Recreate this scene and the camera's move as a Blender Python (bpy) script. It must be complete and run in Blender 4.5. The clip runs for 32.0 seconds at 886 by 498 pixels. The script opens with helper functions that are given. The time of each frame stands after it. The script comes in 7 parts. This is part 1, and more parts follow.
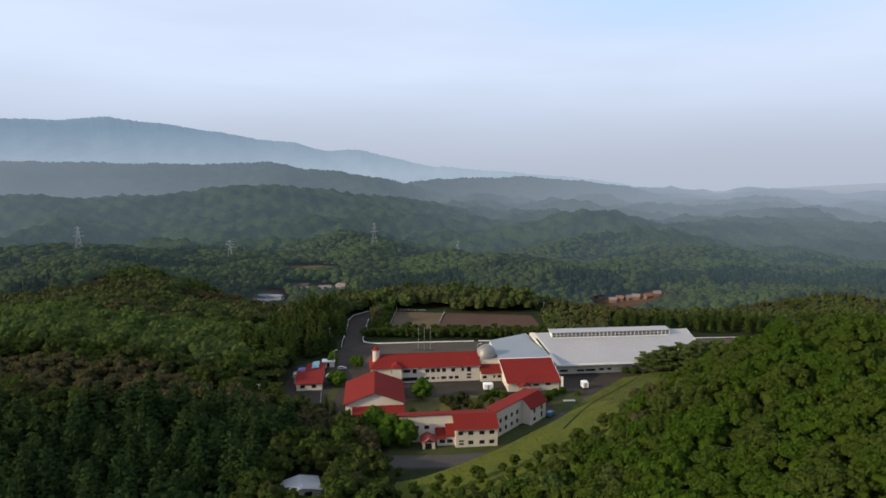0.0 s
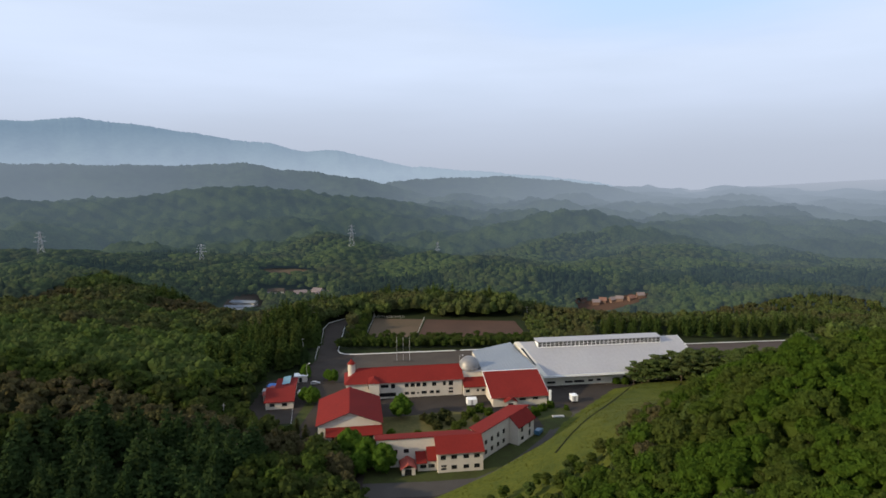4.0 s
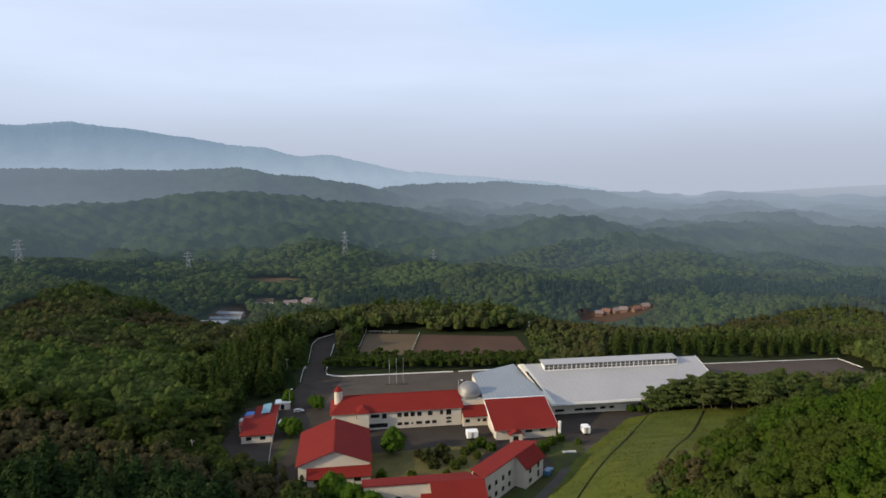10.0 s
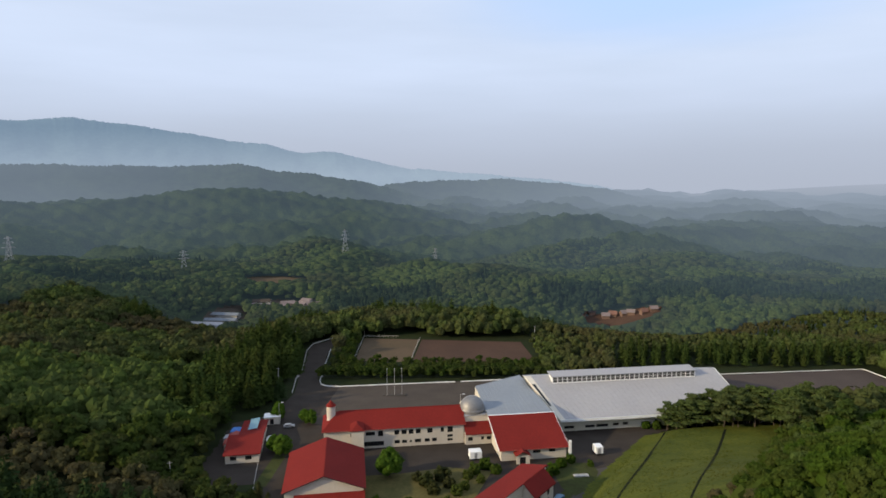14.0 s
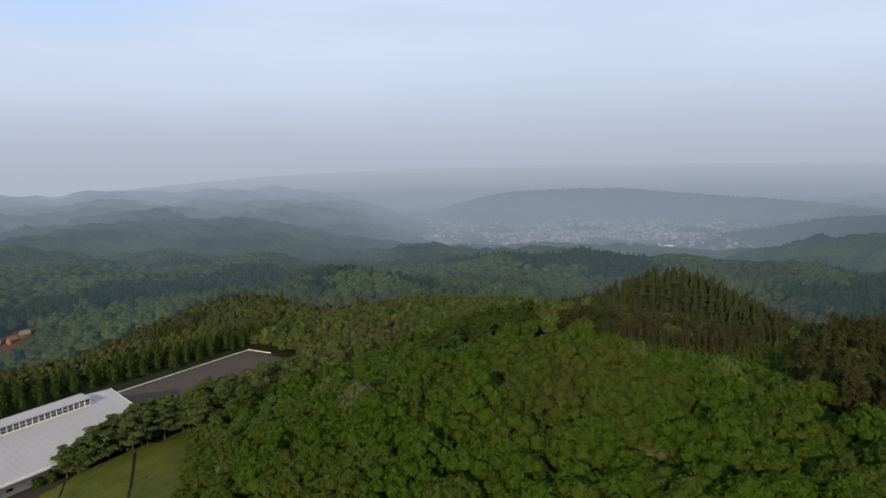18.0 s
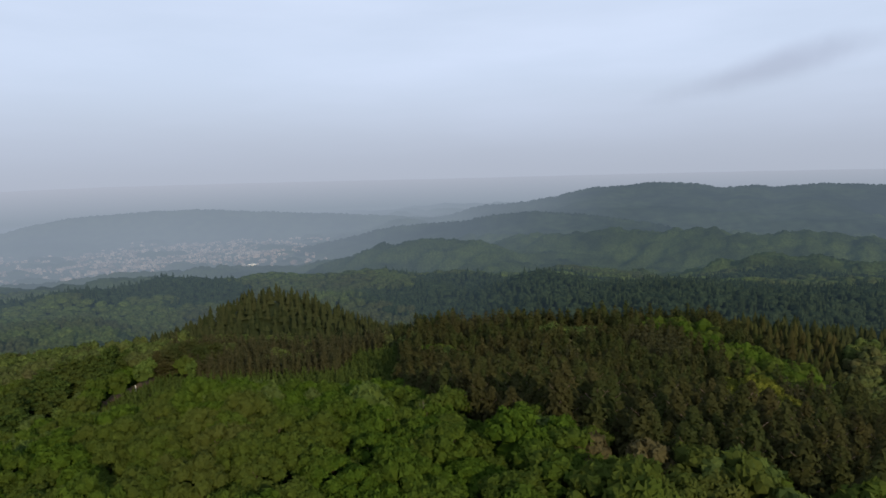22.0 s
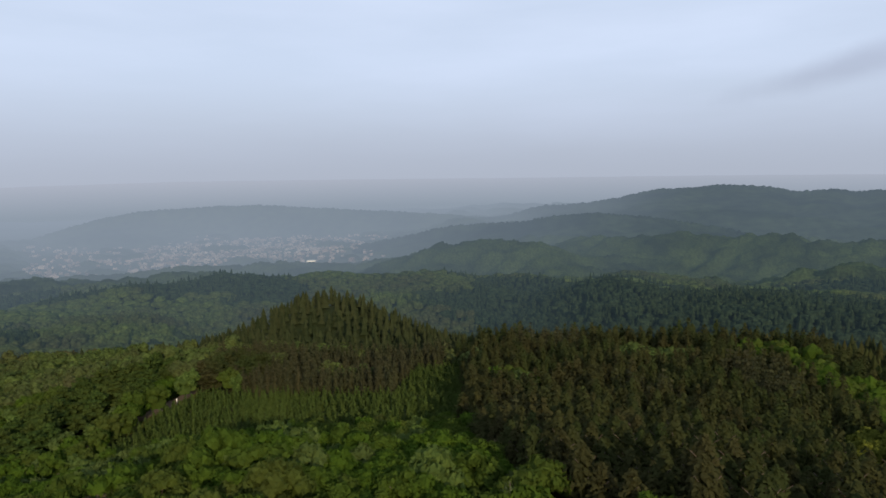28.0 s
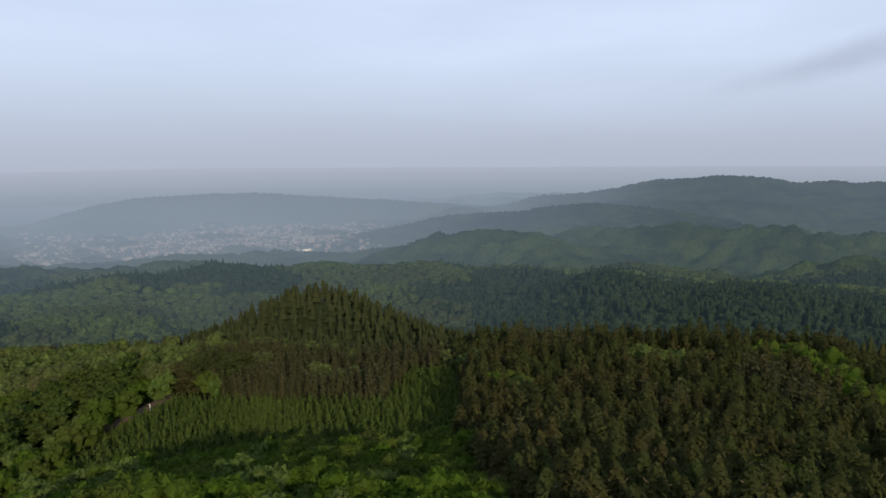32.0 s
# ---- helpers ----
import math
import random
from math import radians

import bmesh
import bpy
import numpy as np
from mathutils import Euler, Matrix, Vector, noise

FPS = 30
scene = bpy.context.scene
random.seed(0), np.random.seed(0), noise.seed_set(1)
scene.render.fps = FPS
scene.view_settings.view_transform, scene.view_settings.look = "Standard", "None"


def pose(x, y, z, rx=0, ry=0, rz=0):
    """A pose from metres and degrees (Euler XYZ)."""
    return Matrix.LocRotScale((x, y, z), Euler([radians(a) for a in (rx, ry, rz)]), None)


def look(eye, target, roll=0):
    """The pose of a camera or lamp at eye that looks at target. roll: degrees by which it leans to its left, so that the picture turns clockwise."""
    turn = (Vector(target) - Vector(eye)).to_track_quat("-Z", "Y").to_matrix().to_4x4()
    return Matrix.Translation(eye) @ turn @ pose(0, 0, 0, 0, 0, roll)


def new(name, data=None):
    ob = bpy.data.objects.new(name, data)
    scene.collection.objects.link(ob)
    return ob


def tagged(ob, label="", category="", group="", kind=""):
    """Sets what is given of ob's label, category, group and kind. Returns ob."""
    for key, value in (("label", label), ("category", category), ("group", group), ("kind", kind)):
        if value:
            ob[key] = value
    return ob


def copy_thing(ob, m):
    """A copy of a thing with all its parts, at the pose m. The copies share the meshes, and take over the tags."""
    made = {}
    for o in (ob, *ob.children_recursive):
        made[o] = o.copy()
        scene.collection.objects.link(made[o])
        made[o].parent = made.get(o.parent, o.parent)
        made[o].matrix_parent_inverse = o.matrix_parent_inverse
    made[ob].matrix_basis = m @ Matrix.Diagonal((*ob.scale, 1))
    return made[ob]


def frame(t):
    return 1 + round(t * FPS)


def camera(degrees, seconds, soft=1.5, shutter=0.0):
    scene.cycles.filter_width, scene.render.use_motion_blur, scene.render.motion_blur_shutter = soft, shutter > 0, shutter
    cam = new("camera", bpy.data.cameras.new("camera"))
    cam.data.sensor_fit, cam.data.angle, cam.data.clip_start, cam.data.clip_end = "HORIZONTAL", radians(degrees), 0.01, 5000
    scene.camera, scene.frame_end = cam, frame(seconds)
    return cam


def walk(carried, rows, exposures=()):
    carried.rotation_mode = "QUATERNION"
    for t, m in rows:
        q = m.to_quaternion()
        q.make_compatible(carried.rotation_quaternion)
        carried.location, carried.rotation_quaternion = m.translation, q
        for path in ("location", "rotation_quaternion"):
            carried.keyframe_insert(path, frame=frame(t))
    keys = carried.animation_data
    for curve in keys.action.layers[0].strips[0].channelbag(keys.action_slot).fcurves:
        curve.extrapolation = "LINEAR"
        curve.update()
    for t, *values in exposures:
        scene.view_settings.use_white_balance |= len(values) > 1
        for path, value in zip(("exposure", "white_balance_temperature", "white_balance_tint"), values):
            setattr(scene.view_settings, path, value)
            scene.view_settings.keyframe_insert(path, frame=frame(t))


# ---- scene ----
PATH = [
    (0, (6.436, -210.312, 94.278), (6.389, -208.328, 94.026), -0.1),
    (0.5, (6.358, -207.994, 94.289), (6.331, -206.009, 94.045), -0.1),
    (1, (6.31, -205.679, 94.319), (6.322, -203.693, 94.086), 0.2),
    (1.5, (6.263, -203.413, 94.333), (6.318, -201.427, 94.097), 0.3),
    (2, (6.23, -201.182, 94.336), (6.288, -199.197, 94.099), 0.2),
    (2.5, (6.173, -198.952, 94.357), (6.182, -196.968, 94.104), -0.3),
    (4.5, (5.981, -190.335, 94.609), (6.0, -188.35, 94.358), -0.4),
    (5, (5.926, -188.176, 94.633), (5.931, -186.192, 94.385), -0.5),
    (5.5, (5.889, -186.003, 94.655), (5.893, -184.019, 94.399), -0.4),
    (6, (5.849, -183.812, 94.666), (5.832, -181.827, 94.416), -0.5),
    (6.5, (5.834, -181.569, 94.666), (5.797, -179.585, 94.417), -0.4),
    (7, (5.867, -179.287, 94.652), (5.865, -177.303, 94.396), -0.2),
    (7.5, (5.906, -176.96, 94.638), (5.902, -174.976, 94.382), -0.5),
    (8, (5.91, -174.691, 94.606), (5.891, -172.707, 94.35), -0.4),
    (8.5, (5.874, -172.434, 94.611), (5.864, -170.45, 94.359), -0.0),
    (9, (5.814, -170.227, 94.619), (5.832, -168.243, 94.366), 0.0),
    (9.5, (5.81, -167.989, 94.638), (5.841, -166.004, 94.399), -0.1),
    (10, (5.846, -165.747, 94.654), (5.876, -163.762, 94.417), -0.3),
    (10.5, (5.92, -163.475, 94.671), (5.949, -161.489, 94.436), -0.4),
    (11, (6.002, -161.138, 94.694), (6.041, -159.152, 94.461), -0.3),
    (11.5, (6.074, -158.765, 94.715), (6.116, -156.778, 94.489), -0.2),
    (12, (6.116, -156.44, 94.744), (6.149, -154.454, 94.507), -0.2),
    (12.5, (6.111, -154.146, 94.778), (6.139, -152.161, 94.529), -0.2),
    (13, (6.094, -151.892, 94.832), (6.116, -149.908, 94.584), -0.2),
    (13.5, (6.183, -149.715, 94.856), (6.201, -147.73, 94.61), -0.1),
    (15.5, (7.306, -141.083, 95.144), (7.669, -139.132, 94.901), 0.2),
    (16, (7.964, -139.082, 95.101), (8.705, -137.24, 94.857), -0.6),
    (16.5, (8.841, -137.062, 95.015), (9.849, -135.352, 94.767), -0.8),
    (17, (9.775, -134.77, 94.927), (11.022, -133.227, 94.672), -1.0),
    (17.5, (10.587, -132.388, 94.866), (11.99, -130.989, 94.596), -0.8),
    (18, (11.402, -130.225, 94.816), (12.979, -129.023, 94.548), -1.2),
    (18.5, (12.333, -128.371, 94.755), (14.04, -127.365, 94.487), -1.6),
    (19, (13.459, -126.566, 94.685), (15.28, -125.785, 94.417), -2.0),
    (19.5, (14.797, -124.809, 94.622), (16.694, -124.237, 94.353), -2.5),
    (20, (16.238, -123.249, 94.602), (18.193, -122.92, 94.333), -1.8),
    (20.5, (17.785, -121.781, 94.618), (19.763, -121.672, 94.342), -2.3),
    (21, (19.622, -120.364, 94.694), (21.603, -120.386, 94.42), -2.7),
    (21.5, (21.569, -119.298, 94.744), (23.552, -119.282, 94.489), -1.8),
    (22, (23.624, -118.358, 94.843), (25.609, -118.319, 94.602), -1.8),
    (22.5, (25.73, -117.537, 94.915), (27.716, -117.502, 94.679), -2.2),
    (23, (28.057, -116.815, 94.979), (30.043, -116.777, 94.744), -2.3),
    (23.5, (30.446, -116.221, 95.023), (32.43, -116.135, 94.791), -2.0),
    (24, (32.853, -115.671, 95.08), (34.834, -115.524, 94.848), -1.7),
    (24.5, (35.034, -115.217, 95.1), (37.013, -115.044, 94.87), -1.5),
    (25, (37.179, -114.775, 95.139), (39.158, -114.593, 94.909), -1.6),
    (25.5, (39.288, -114.444, 95.129), (41.266, -114.258, 94.9), -1.2),
    (27.5, (48.079, -113.185, 94.966), (50.054, -112.978, 94.724), -0.9),
    (28, (50.328, -112.936, 94.963), (52.302, -112.723, 94.723), -1.1),
    (28.5, (52.557, -112.756, 94.943), (54.529, -112.529, 94.699), -0.8),
    (29, (54.732, -112.586, 94.917), (56.702, -112.36, 94.656), -0.6),
    (29.5, (56.821, -112.357, 94.886), (58.792, -112.163, 94.615), -1.0),
    (30, (58.896, -112.122, 94.878), (60.869, -111.947, 94.607), -0.8),
    (30.5, (60.975, -111.97, 94.832), (62.949, -111.79, 94.564), -0.5),
    (31, (63.109, -111.815, 94.794), (65.08, -111.618, 94.521), -0.6),
    (31.5, (65.252, -111.639, 94.761), (67.222, -111.431, 94.49), -0.5),
    (32, (67.386, -111.391, 94.737), (69.356, -111.186, 94.463), -0.7),
]
cam = camera(68.7, 32.0, 1.65)
walk(cam, [(t, look(e, g, r)) for t, e, g, r in PATH], [(0, 0.03), (13, 0.0), (16.5, -0.15), (20, -0.06), (24, -0.14), (28, -0.11), (32, -0.07)])

# == place ==
# ---------------------------------------------------------------- world and sun
SUN_AZ, SUN_EL = radians(-112), radians(20)      # clockwise from +y; low sun from the west
world = bpy.data.worlds.new("world")
scene.world = world
world.use_nodes = True
wn, wl = world.node_tree.nodes, world.node_tree.links
wn.clear()


def wnode(kind, **kw):
    n = wn.new(kind)
    for k, v in kw.items():
        n.inputs[k].default_value = v
    return n


sky = wn.new("ShaderNodeTexSky")
sky.sky_type, sky.sun_disc = "NISHITA", False
sky.sun_elevation, sky.sun_rotation = SUN_EL, SUN_AZ
sky.air_density, sky.dust_density, sky.ozone_density = 1.0, 3.0, 1.5
coord = wn.new("ShaderNodeTexCoord")
sep = wn.new("ShaderNodeSeparateXYZ")
wl.new(coord.outputs["Generated"], sep.inputs[0])
# thin high cloud and valley mist: two soft layers over the clear sky
stretch = wn.new("ShaderNodeMapping")
stretch.inputs["Scale"].default_value = (1.2, 1.6, 9.0)
stretch.inputs["Rotation"].default_value = (0.12, 0.05, 0.4)
wl.new(coord.outputs["Generated"], stretch.inputs[0])
cloud = wnode("ShaderNodeTexNoise", Scale=1.7, Detail=5.0, Roughness=0.5)
wl.new(stretch.outputs[0], cloud.inputs["Vector"])
cover = wnode("ShaderNodeMapRange")
for k, v in (("From Min", 0.36), ("From Max", 0.66), ("To Min", 0.88), ("To Max", 1.0)):
    cover.inputs[k].default_value = v
wl.new(cloud.outputs["Fac"], cover.inputs["Value"])
veil = wn.new("ShaderNodeMix")
veil.data_type = "RGBA"
veil.inputs["B"].default_value = (7.0, 8.1, 10.2, 1)
wl.new(cover.outputs[0], veil.inputs["Factor"])
wl.new(sky.outputs[0], veil.inputs["A"])
# a thin spot in the veil, high in the north
def soft_spot(at, size, lo, hi, amount):
    m = wn.new("ShaderNodeMapping")
    m.vector_type = "TEXTURE"
    m.inputs["Location"].default_value, m.inputs["Scale"].default_value = at, size
    wl.new(coord.outputs["Generated"], m.inputs[0])
    q = wn.new("ShaderNodeVectorMath")
    q.operation = "LENGTH"
    wl.new(m.outputs[0], q.inputs[0])
    edge = wnode("ShaderNodeMath")
    edge.operation = "MULTIPLY_ADD"
    edge.inputs[1].default_value = 0.8
    wl.new(cloud.outputs["Fac"], edge.inputs[0])
    wl.new(q.outputs["Value"], edge.inputs[2])
    r = wnode("ShaderNodeMapRange")
    r.interpolation_type = "SMOOTHSTEP"
    for k, v in (("From Min", lo), ("From Max", hi), ("To Min", amount), ("To Max", 0.0)):
        r.inputs[k].default_value = v
    wl.new(edge.outputs[0], r.inputs["Value"])
    return r


thin = wn.new("ShaderNodeMix")
thin.data_type = "RGBA"
thin.inputs["B"].default_value = (5.0, 7.3, 11.3, 1)
wl.new(soft_spot((0.33, 0.91, 0.245), (0.3, 0.3, 0.075), 0.5, 1.7, 0.7).outputs[0], thin.inputs["Factor"])
wl.new(veil.outputs["Result"], thin.inputs["A"])
# one grey cloud bank low in the south-east
lean = wn.new("ShaderNodeMapping")
lean.vector_type = "TEXTURE"
lean.inputs["Location"].default_value = (0.9, -0.42, 0.12)
lean.inputs["Rotation"].default_value = (radians(-13), 0, 0)
lean.inputs["Scale"].default_value = (0.6, 0.16, 0.027)
wl.new(coord.outputs["Generated"], lean.inputs[0])
ragged = wnode("ShaderNodeTexNoise", Scale=7.0, Detail=4.0, Roughness=0.6)
wl.new(coord.outputs["Generated"], ragged.inputs["Vector"])
away = wn.new("ShaderNodeVectorMath")
away.operation = "LENGTH"
wl.new(lean.outputs[0], away.inputs[0])
rough_edge = wn.new("ShaderNodeMath")
rough_edge.operation = "MULTIPLY_ADD"
rough_edge.inputs[1].default_value = 1.1
wl.new(ragged.outputs["Fac"], rough_edge.inputs[0])
wl.new(away.outputs["Value"], rough_edge.inputs[2])
streak = wnode("ShaderNodeMapRange")
streak.interpolation_type = "SMOOTHSTEP"
for k, v in (("From Min", 0.55), ("From Max", 1.65), ("To Min", 0.55), ("To Max", 0.0)):
    streak.inputs[k].default_value = v
wl.new(rough_edge.outputs[0], streak.inputs["Value"])
grey = wn.new("ShaderNodeMix")
grey.data_type = "RGBA"
grey.inputs["B"].default_value = (4.1, 4.6, 6.0, 1)
wl.new(streak.outputs[0], grey.inputs["Factor"])
wl.new(thin.outputs["Result"], grey.inputs["A"])
mist = wnode("ShaderNodeMapRange")
mist.interpolation_type = "SMOOTHSTEP"
for k, v in (("From Min", -0.03), ("From Max", 0.17), ("To Min", 1.0), ("To Max", 0.0)):
    mist.inputs[k].default_value = v
wl.new(sep.outputs["Z"], mist.inputs["Value"])
low = wn.new("ShaderNodeMix")
low.data_type = "RGBA"
low.inputs["B"].default_value = (4.6, 5.1, 6.15, 1)
wl.new(mist.outputs[0], low.inputs["Factor"])
wl.new(grey.outputs["Result"], low.inputs["A"])
back = wnode("ShaderNodeBackground", Strength=0.1)
wl.new(low.outputs["Result"], back.inputs["Color"])
wout = wn.new("ShaderNodeOutputWorld")
wl.new(back.outputs[0], wout.inputs["Surface"])

sun = new("sun", bpy.data.lights.new("sun", "SUN"))
sun.data.energy, sun.data.angle, sun.data.color = 4.8, radians(1.2), (1.0, 0.82, 0.54)
sun.matrix_world = look((0, 0, 300), (-300 * math.sin(SUN_AZ) * math.cos(SUN_EL), -300 * math.cos(SUN_AZ) * math.cos(SUN_EL), 300 - 300 * math.sin(SUN_EL)))


# ---------------------------------------------------------------- materials
def material(name, colour, rough=0.8, metal=0.0, second=None, scale=0.3, fine=4.0, bump=0.0, wear=0.25):
    """A surface with stains at one scale and grain at a finer one, in metres."""
    m = bpy.data.materials.new(name)
    m.use_nodes = True
    n, l = m.node_tree.nodes, m.node_tree.links
    b = n["Principled BSDF"]
    b.inputs["Roughness"].default_value, b.inputs["Metallic"].default_value = rough, metal
    if rough >= 0.9:
        b.inputs["Specular IOR Level"].default_value = 0.1
    geo = n.new("ShaderNodeNewGeometry")
    big = n.new("ShaderNodeTexNoise")
    big.inputs["Scale"].default_value, big.inputs["Detail"].default_value = scale, 4
    small = n.new("ShaderNodeTexNoise")
    small.inputs["Scale"].default_value, small.inputs["Detail"].default_value = fine, 3
    for t in (big, small):
        l.new(geo.outputs["Position"], t.inputs["Vector"])
    add = n.new("ShaderNodeMath")
    add.operation = "MULTIPLY_ADD"
    add.inputs[1].default_value = 0.5
    l.new(small.outputs["Fac"], add.inputs[0])
    half = n.new("ShaderNodeMath")
    half.operation = "MULTIPLY"
    half.inputs[1].default_value = 0.5
    l.new(big.outputs["Fac"], half.inputs[0])
    l.new(half.outputs[0], add.inputs[2])
    ramp = n.new("ShaderNodeMapRange")
    ramp.inputs["From Min"].default_value, ramp.inputs["From Max"].default_value = 0.32, 0.68
    l.new(add.outputs[0], ramp.inputs["Value"])
    mix = n.new("ShaderNodeMix")
    mix.data_type = "RGBA"
    dark = second or tuple(c * (1 - wear) for c in colour)
    mix.inputs["A"].default_value, mix.inputs["B"].default_value = (*dark, 1), (*colour, 1)
    l.new(ramp.outputs[0], mix.inputs["Factor"])
    l.new(mix.outputs["Result"], b.inputs["Base Color"])
    if bump:
        bp = n.new("ShaderNodeBump")
        bp.inputs["Strength"].default_value, bp.inputs["Distance"].default_value = bump, 0.3
        l.new(add.outputs[0], bp.inputs["Height"])
        l.new(bp.outputs[0], b.inputs["Normal"])
    return m


def foliage(name, light, dark, other, through_leaf=0.3, patch=0.02, stands=(1.6, -0.75, 0.8), grain=0.0):
    """Leaves: each tree has its own tint, stands vary over the slope, and leaf clusters vary singly."""
    m = bpy.data.materials.new(name)
    m.use_nodes = True
    n, l = m.node_tree.nodes, m.node_tree.links
    n.clear()
    light, dark, other = ([0.77 * c for c in q] for q in (light, dark, other))
    geo = n.new("ShaderNodeNewGeometry")
    info = n.new("ShaderNodeObjectInfo")
    tint = n.new("ShaderNodeAttribute")
    tint.attribute_name = "tint"
    stand = n.new("ShaderNodeTexNoise")
    stand.inputs["Scale"].default_value, stand.inputs["Detail"].default_value = patch, 3
    l.new(geo.outputs["Position"], stand.inputs["Vector"])
    s1 = n.new("ShaderNodeMath")
    s1.operation = "ADD"
    l.new(tint.outputs["Fac"], s1.inputs[0])
    l.new(info.outputs["Random"], s1.inputs[1])
    s2 = n.new("ShaderNodeMath")
    s2.operation = "FRACT"
    l.new(s1.outputs[0], s2.inputs[0])
    a = n.new("ShaderNodeMix")
    a.data_type = "RGBA"
    a.inputs["A"].default_value, a.inputs["B"].default_value = (*dark, 1), (*light, 1)
    l.new(geo.outputs["Random Per Island"], a.inputs["Factor"])
    pick = n.new("ShaderNodeMath")
    pick.operation = "MULTIPLY_ADD"
    pick.inputs[1].default_value, pick.inputs[2].default_value = stands[:2]
    l.new(stand.outputs["Fac"], pick.inputs[0])
    both = n.new("ShaderNodeMath")
    both.operation = "MULTIPLY_ADD"
    both.use_clamp = True
    both.inputs[1].default_value = stands[2]
    l.new(s2.outputs[0], both.inputs[0])
    l.new(pick.outputs[0], both.inputs[2])
    c = n.new("ShaderNodeMix")
    c.data_type = "RGBA"
    c.inputs["B"].default_value = (*other, 1)
    l.new(both.outputs[0], c.inputs["Factor"])
    l.new(a.outputs["Result"], c.inputs["A"])
    paint = c.outputs["Result"]
    if grain:       # random lighter and darker clumps of leaf colour, where crowns are built as lobes
        clump = n.new("ShaderNodeTexNoise")
        clump.inputs["Scale"].default_value, clump.inputs["Detail"].default_value = grain, 3
        l.new(geo.outputs["Position"], clump.inputs["Vector"])
        span = n.new("ShaderNodeMapRange")
        for k, v in (("From Min", 0.3), ("From Max", 0.7), ("To Min", 0.5), ("To Max", 1.35)):
            span.inputs[k].default_value = v
        l.new(clump.outputs["Fac"], span.inputs["Value"])
        vary = n.new("ShaderNodeVectorMath")
        vary.operation = "SCALE"
        l.new(paint, vary.inputs[0])
        l.new(span.outputs[0], vary.inputs["Scale"])
        paint = vary.outputs[0]
    d = n.new("ShaderNodeBsdfDiffuse")
    t = n.new("ShaderNodeBsdfTranslucent")
    mix = n.new("ShaderNodeMixShader")
    mix.inputs[0].default_value = through_leaf
    for s in (d, t):
        l.new(paint, s.inputs["Color"])
    l.new(d.outputs[0], mix.inputs[1])
    l.new(t.outputs[0], mix.inputs[2])
    out = n.new("ShaderNodeOutputMaterial")
    l.new(mix.outputs[0], out.inputs["Surface"])
    return m


# glow colours and density of the haze painted into far materials
HAZE_NEAR, HAZE_FAR, HAZE_DENSITY = (0.08, 0.13, 0.168), (0.325, 0.385, 0.475), 0.0006


def painted_haze(m, start=170.0):
    """Haze painted over a far surface as glow, from start metres out: thicker with distance, over the low ground and
    towards the misty north-east.
    """
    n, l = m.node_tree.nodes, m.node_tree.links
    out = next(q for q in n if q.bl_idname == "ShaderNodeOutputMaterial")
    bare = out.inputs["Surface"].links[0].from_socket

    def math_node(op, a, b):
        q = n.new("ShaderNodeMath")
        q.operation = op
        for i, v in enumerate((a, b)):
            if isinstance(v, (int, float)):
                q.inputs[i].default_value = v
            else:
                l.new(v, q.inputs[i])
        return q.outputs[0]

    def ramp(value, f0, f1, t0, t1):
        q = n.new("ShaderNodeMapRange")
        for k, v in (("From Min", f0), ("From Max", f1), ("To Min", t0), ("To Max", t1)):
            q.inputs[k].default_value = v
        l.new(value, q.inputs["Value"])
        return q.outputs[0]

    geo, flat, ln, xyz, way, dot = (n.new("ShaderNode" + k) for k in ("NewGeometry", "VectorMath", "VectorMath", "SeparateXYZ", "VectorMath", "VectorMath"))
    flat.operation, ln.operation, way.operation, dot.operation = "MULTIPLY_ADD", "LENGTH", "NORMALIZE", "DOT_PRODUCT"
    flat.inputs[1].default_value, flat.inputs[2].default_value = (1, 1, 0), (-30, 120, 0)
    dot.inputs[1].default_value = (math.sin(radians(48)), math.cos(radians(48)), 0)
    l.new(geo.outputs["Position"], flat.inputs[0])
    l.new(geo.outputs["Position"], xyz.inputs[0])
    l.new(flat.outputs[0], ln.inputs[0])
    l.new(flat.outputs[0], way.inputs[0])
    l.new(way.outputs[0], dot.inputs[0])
    depth = math_node("MULTIPLY", math_node("MAXIMUM", math_node("SUBTRACT", ln.outputs["Value"], start), 0.0), HAZE_DENSITY)
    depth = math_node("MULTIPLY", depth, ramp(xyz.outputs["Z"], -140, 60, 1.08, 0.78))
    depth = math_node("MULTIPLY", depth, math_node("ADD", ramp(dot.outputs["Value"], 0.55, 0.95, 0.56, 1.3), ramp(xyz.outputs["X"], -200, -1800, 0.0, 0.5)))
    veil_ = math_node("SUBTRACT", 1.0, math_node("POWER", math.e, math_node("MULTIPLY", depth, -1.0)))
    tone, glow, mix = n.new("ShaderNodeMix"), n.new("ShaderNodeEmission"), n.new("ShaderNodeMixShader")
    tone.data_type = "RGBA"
    tone.inputs["A"].default_value, tone.inputs["B"].default_value = (*HAZE_NEAR, 1), (*HAZE_FAR, 1)
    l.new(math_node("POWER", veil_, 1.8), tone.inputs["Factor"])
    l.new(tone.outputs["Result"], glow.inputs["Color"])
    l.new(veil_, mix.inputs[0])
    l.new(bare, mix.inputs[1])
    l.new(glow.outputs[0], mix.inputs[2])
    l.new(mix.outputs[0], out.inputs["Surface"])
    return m


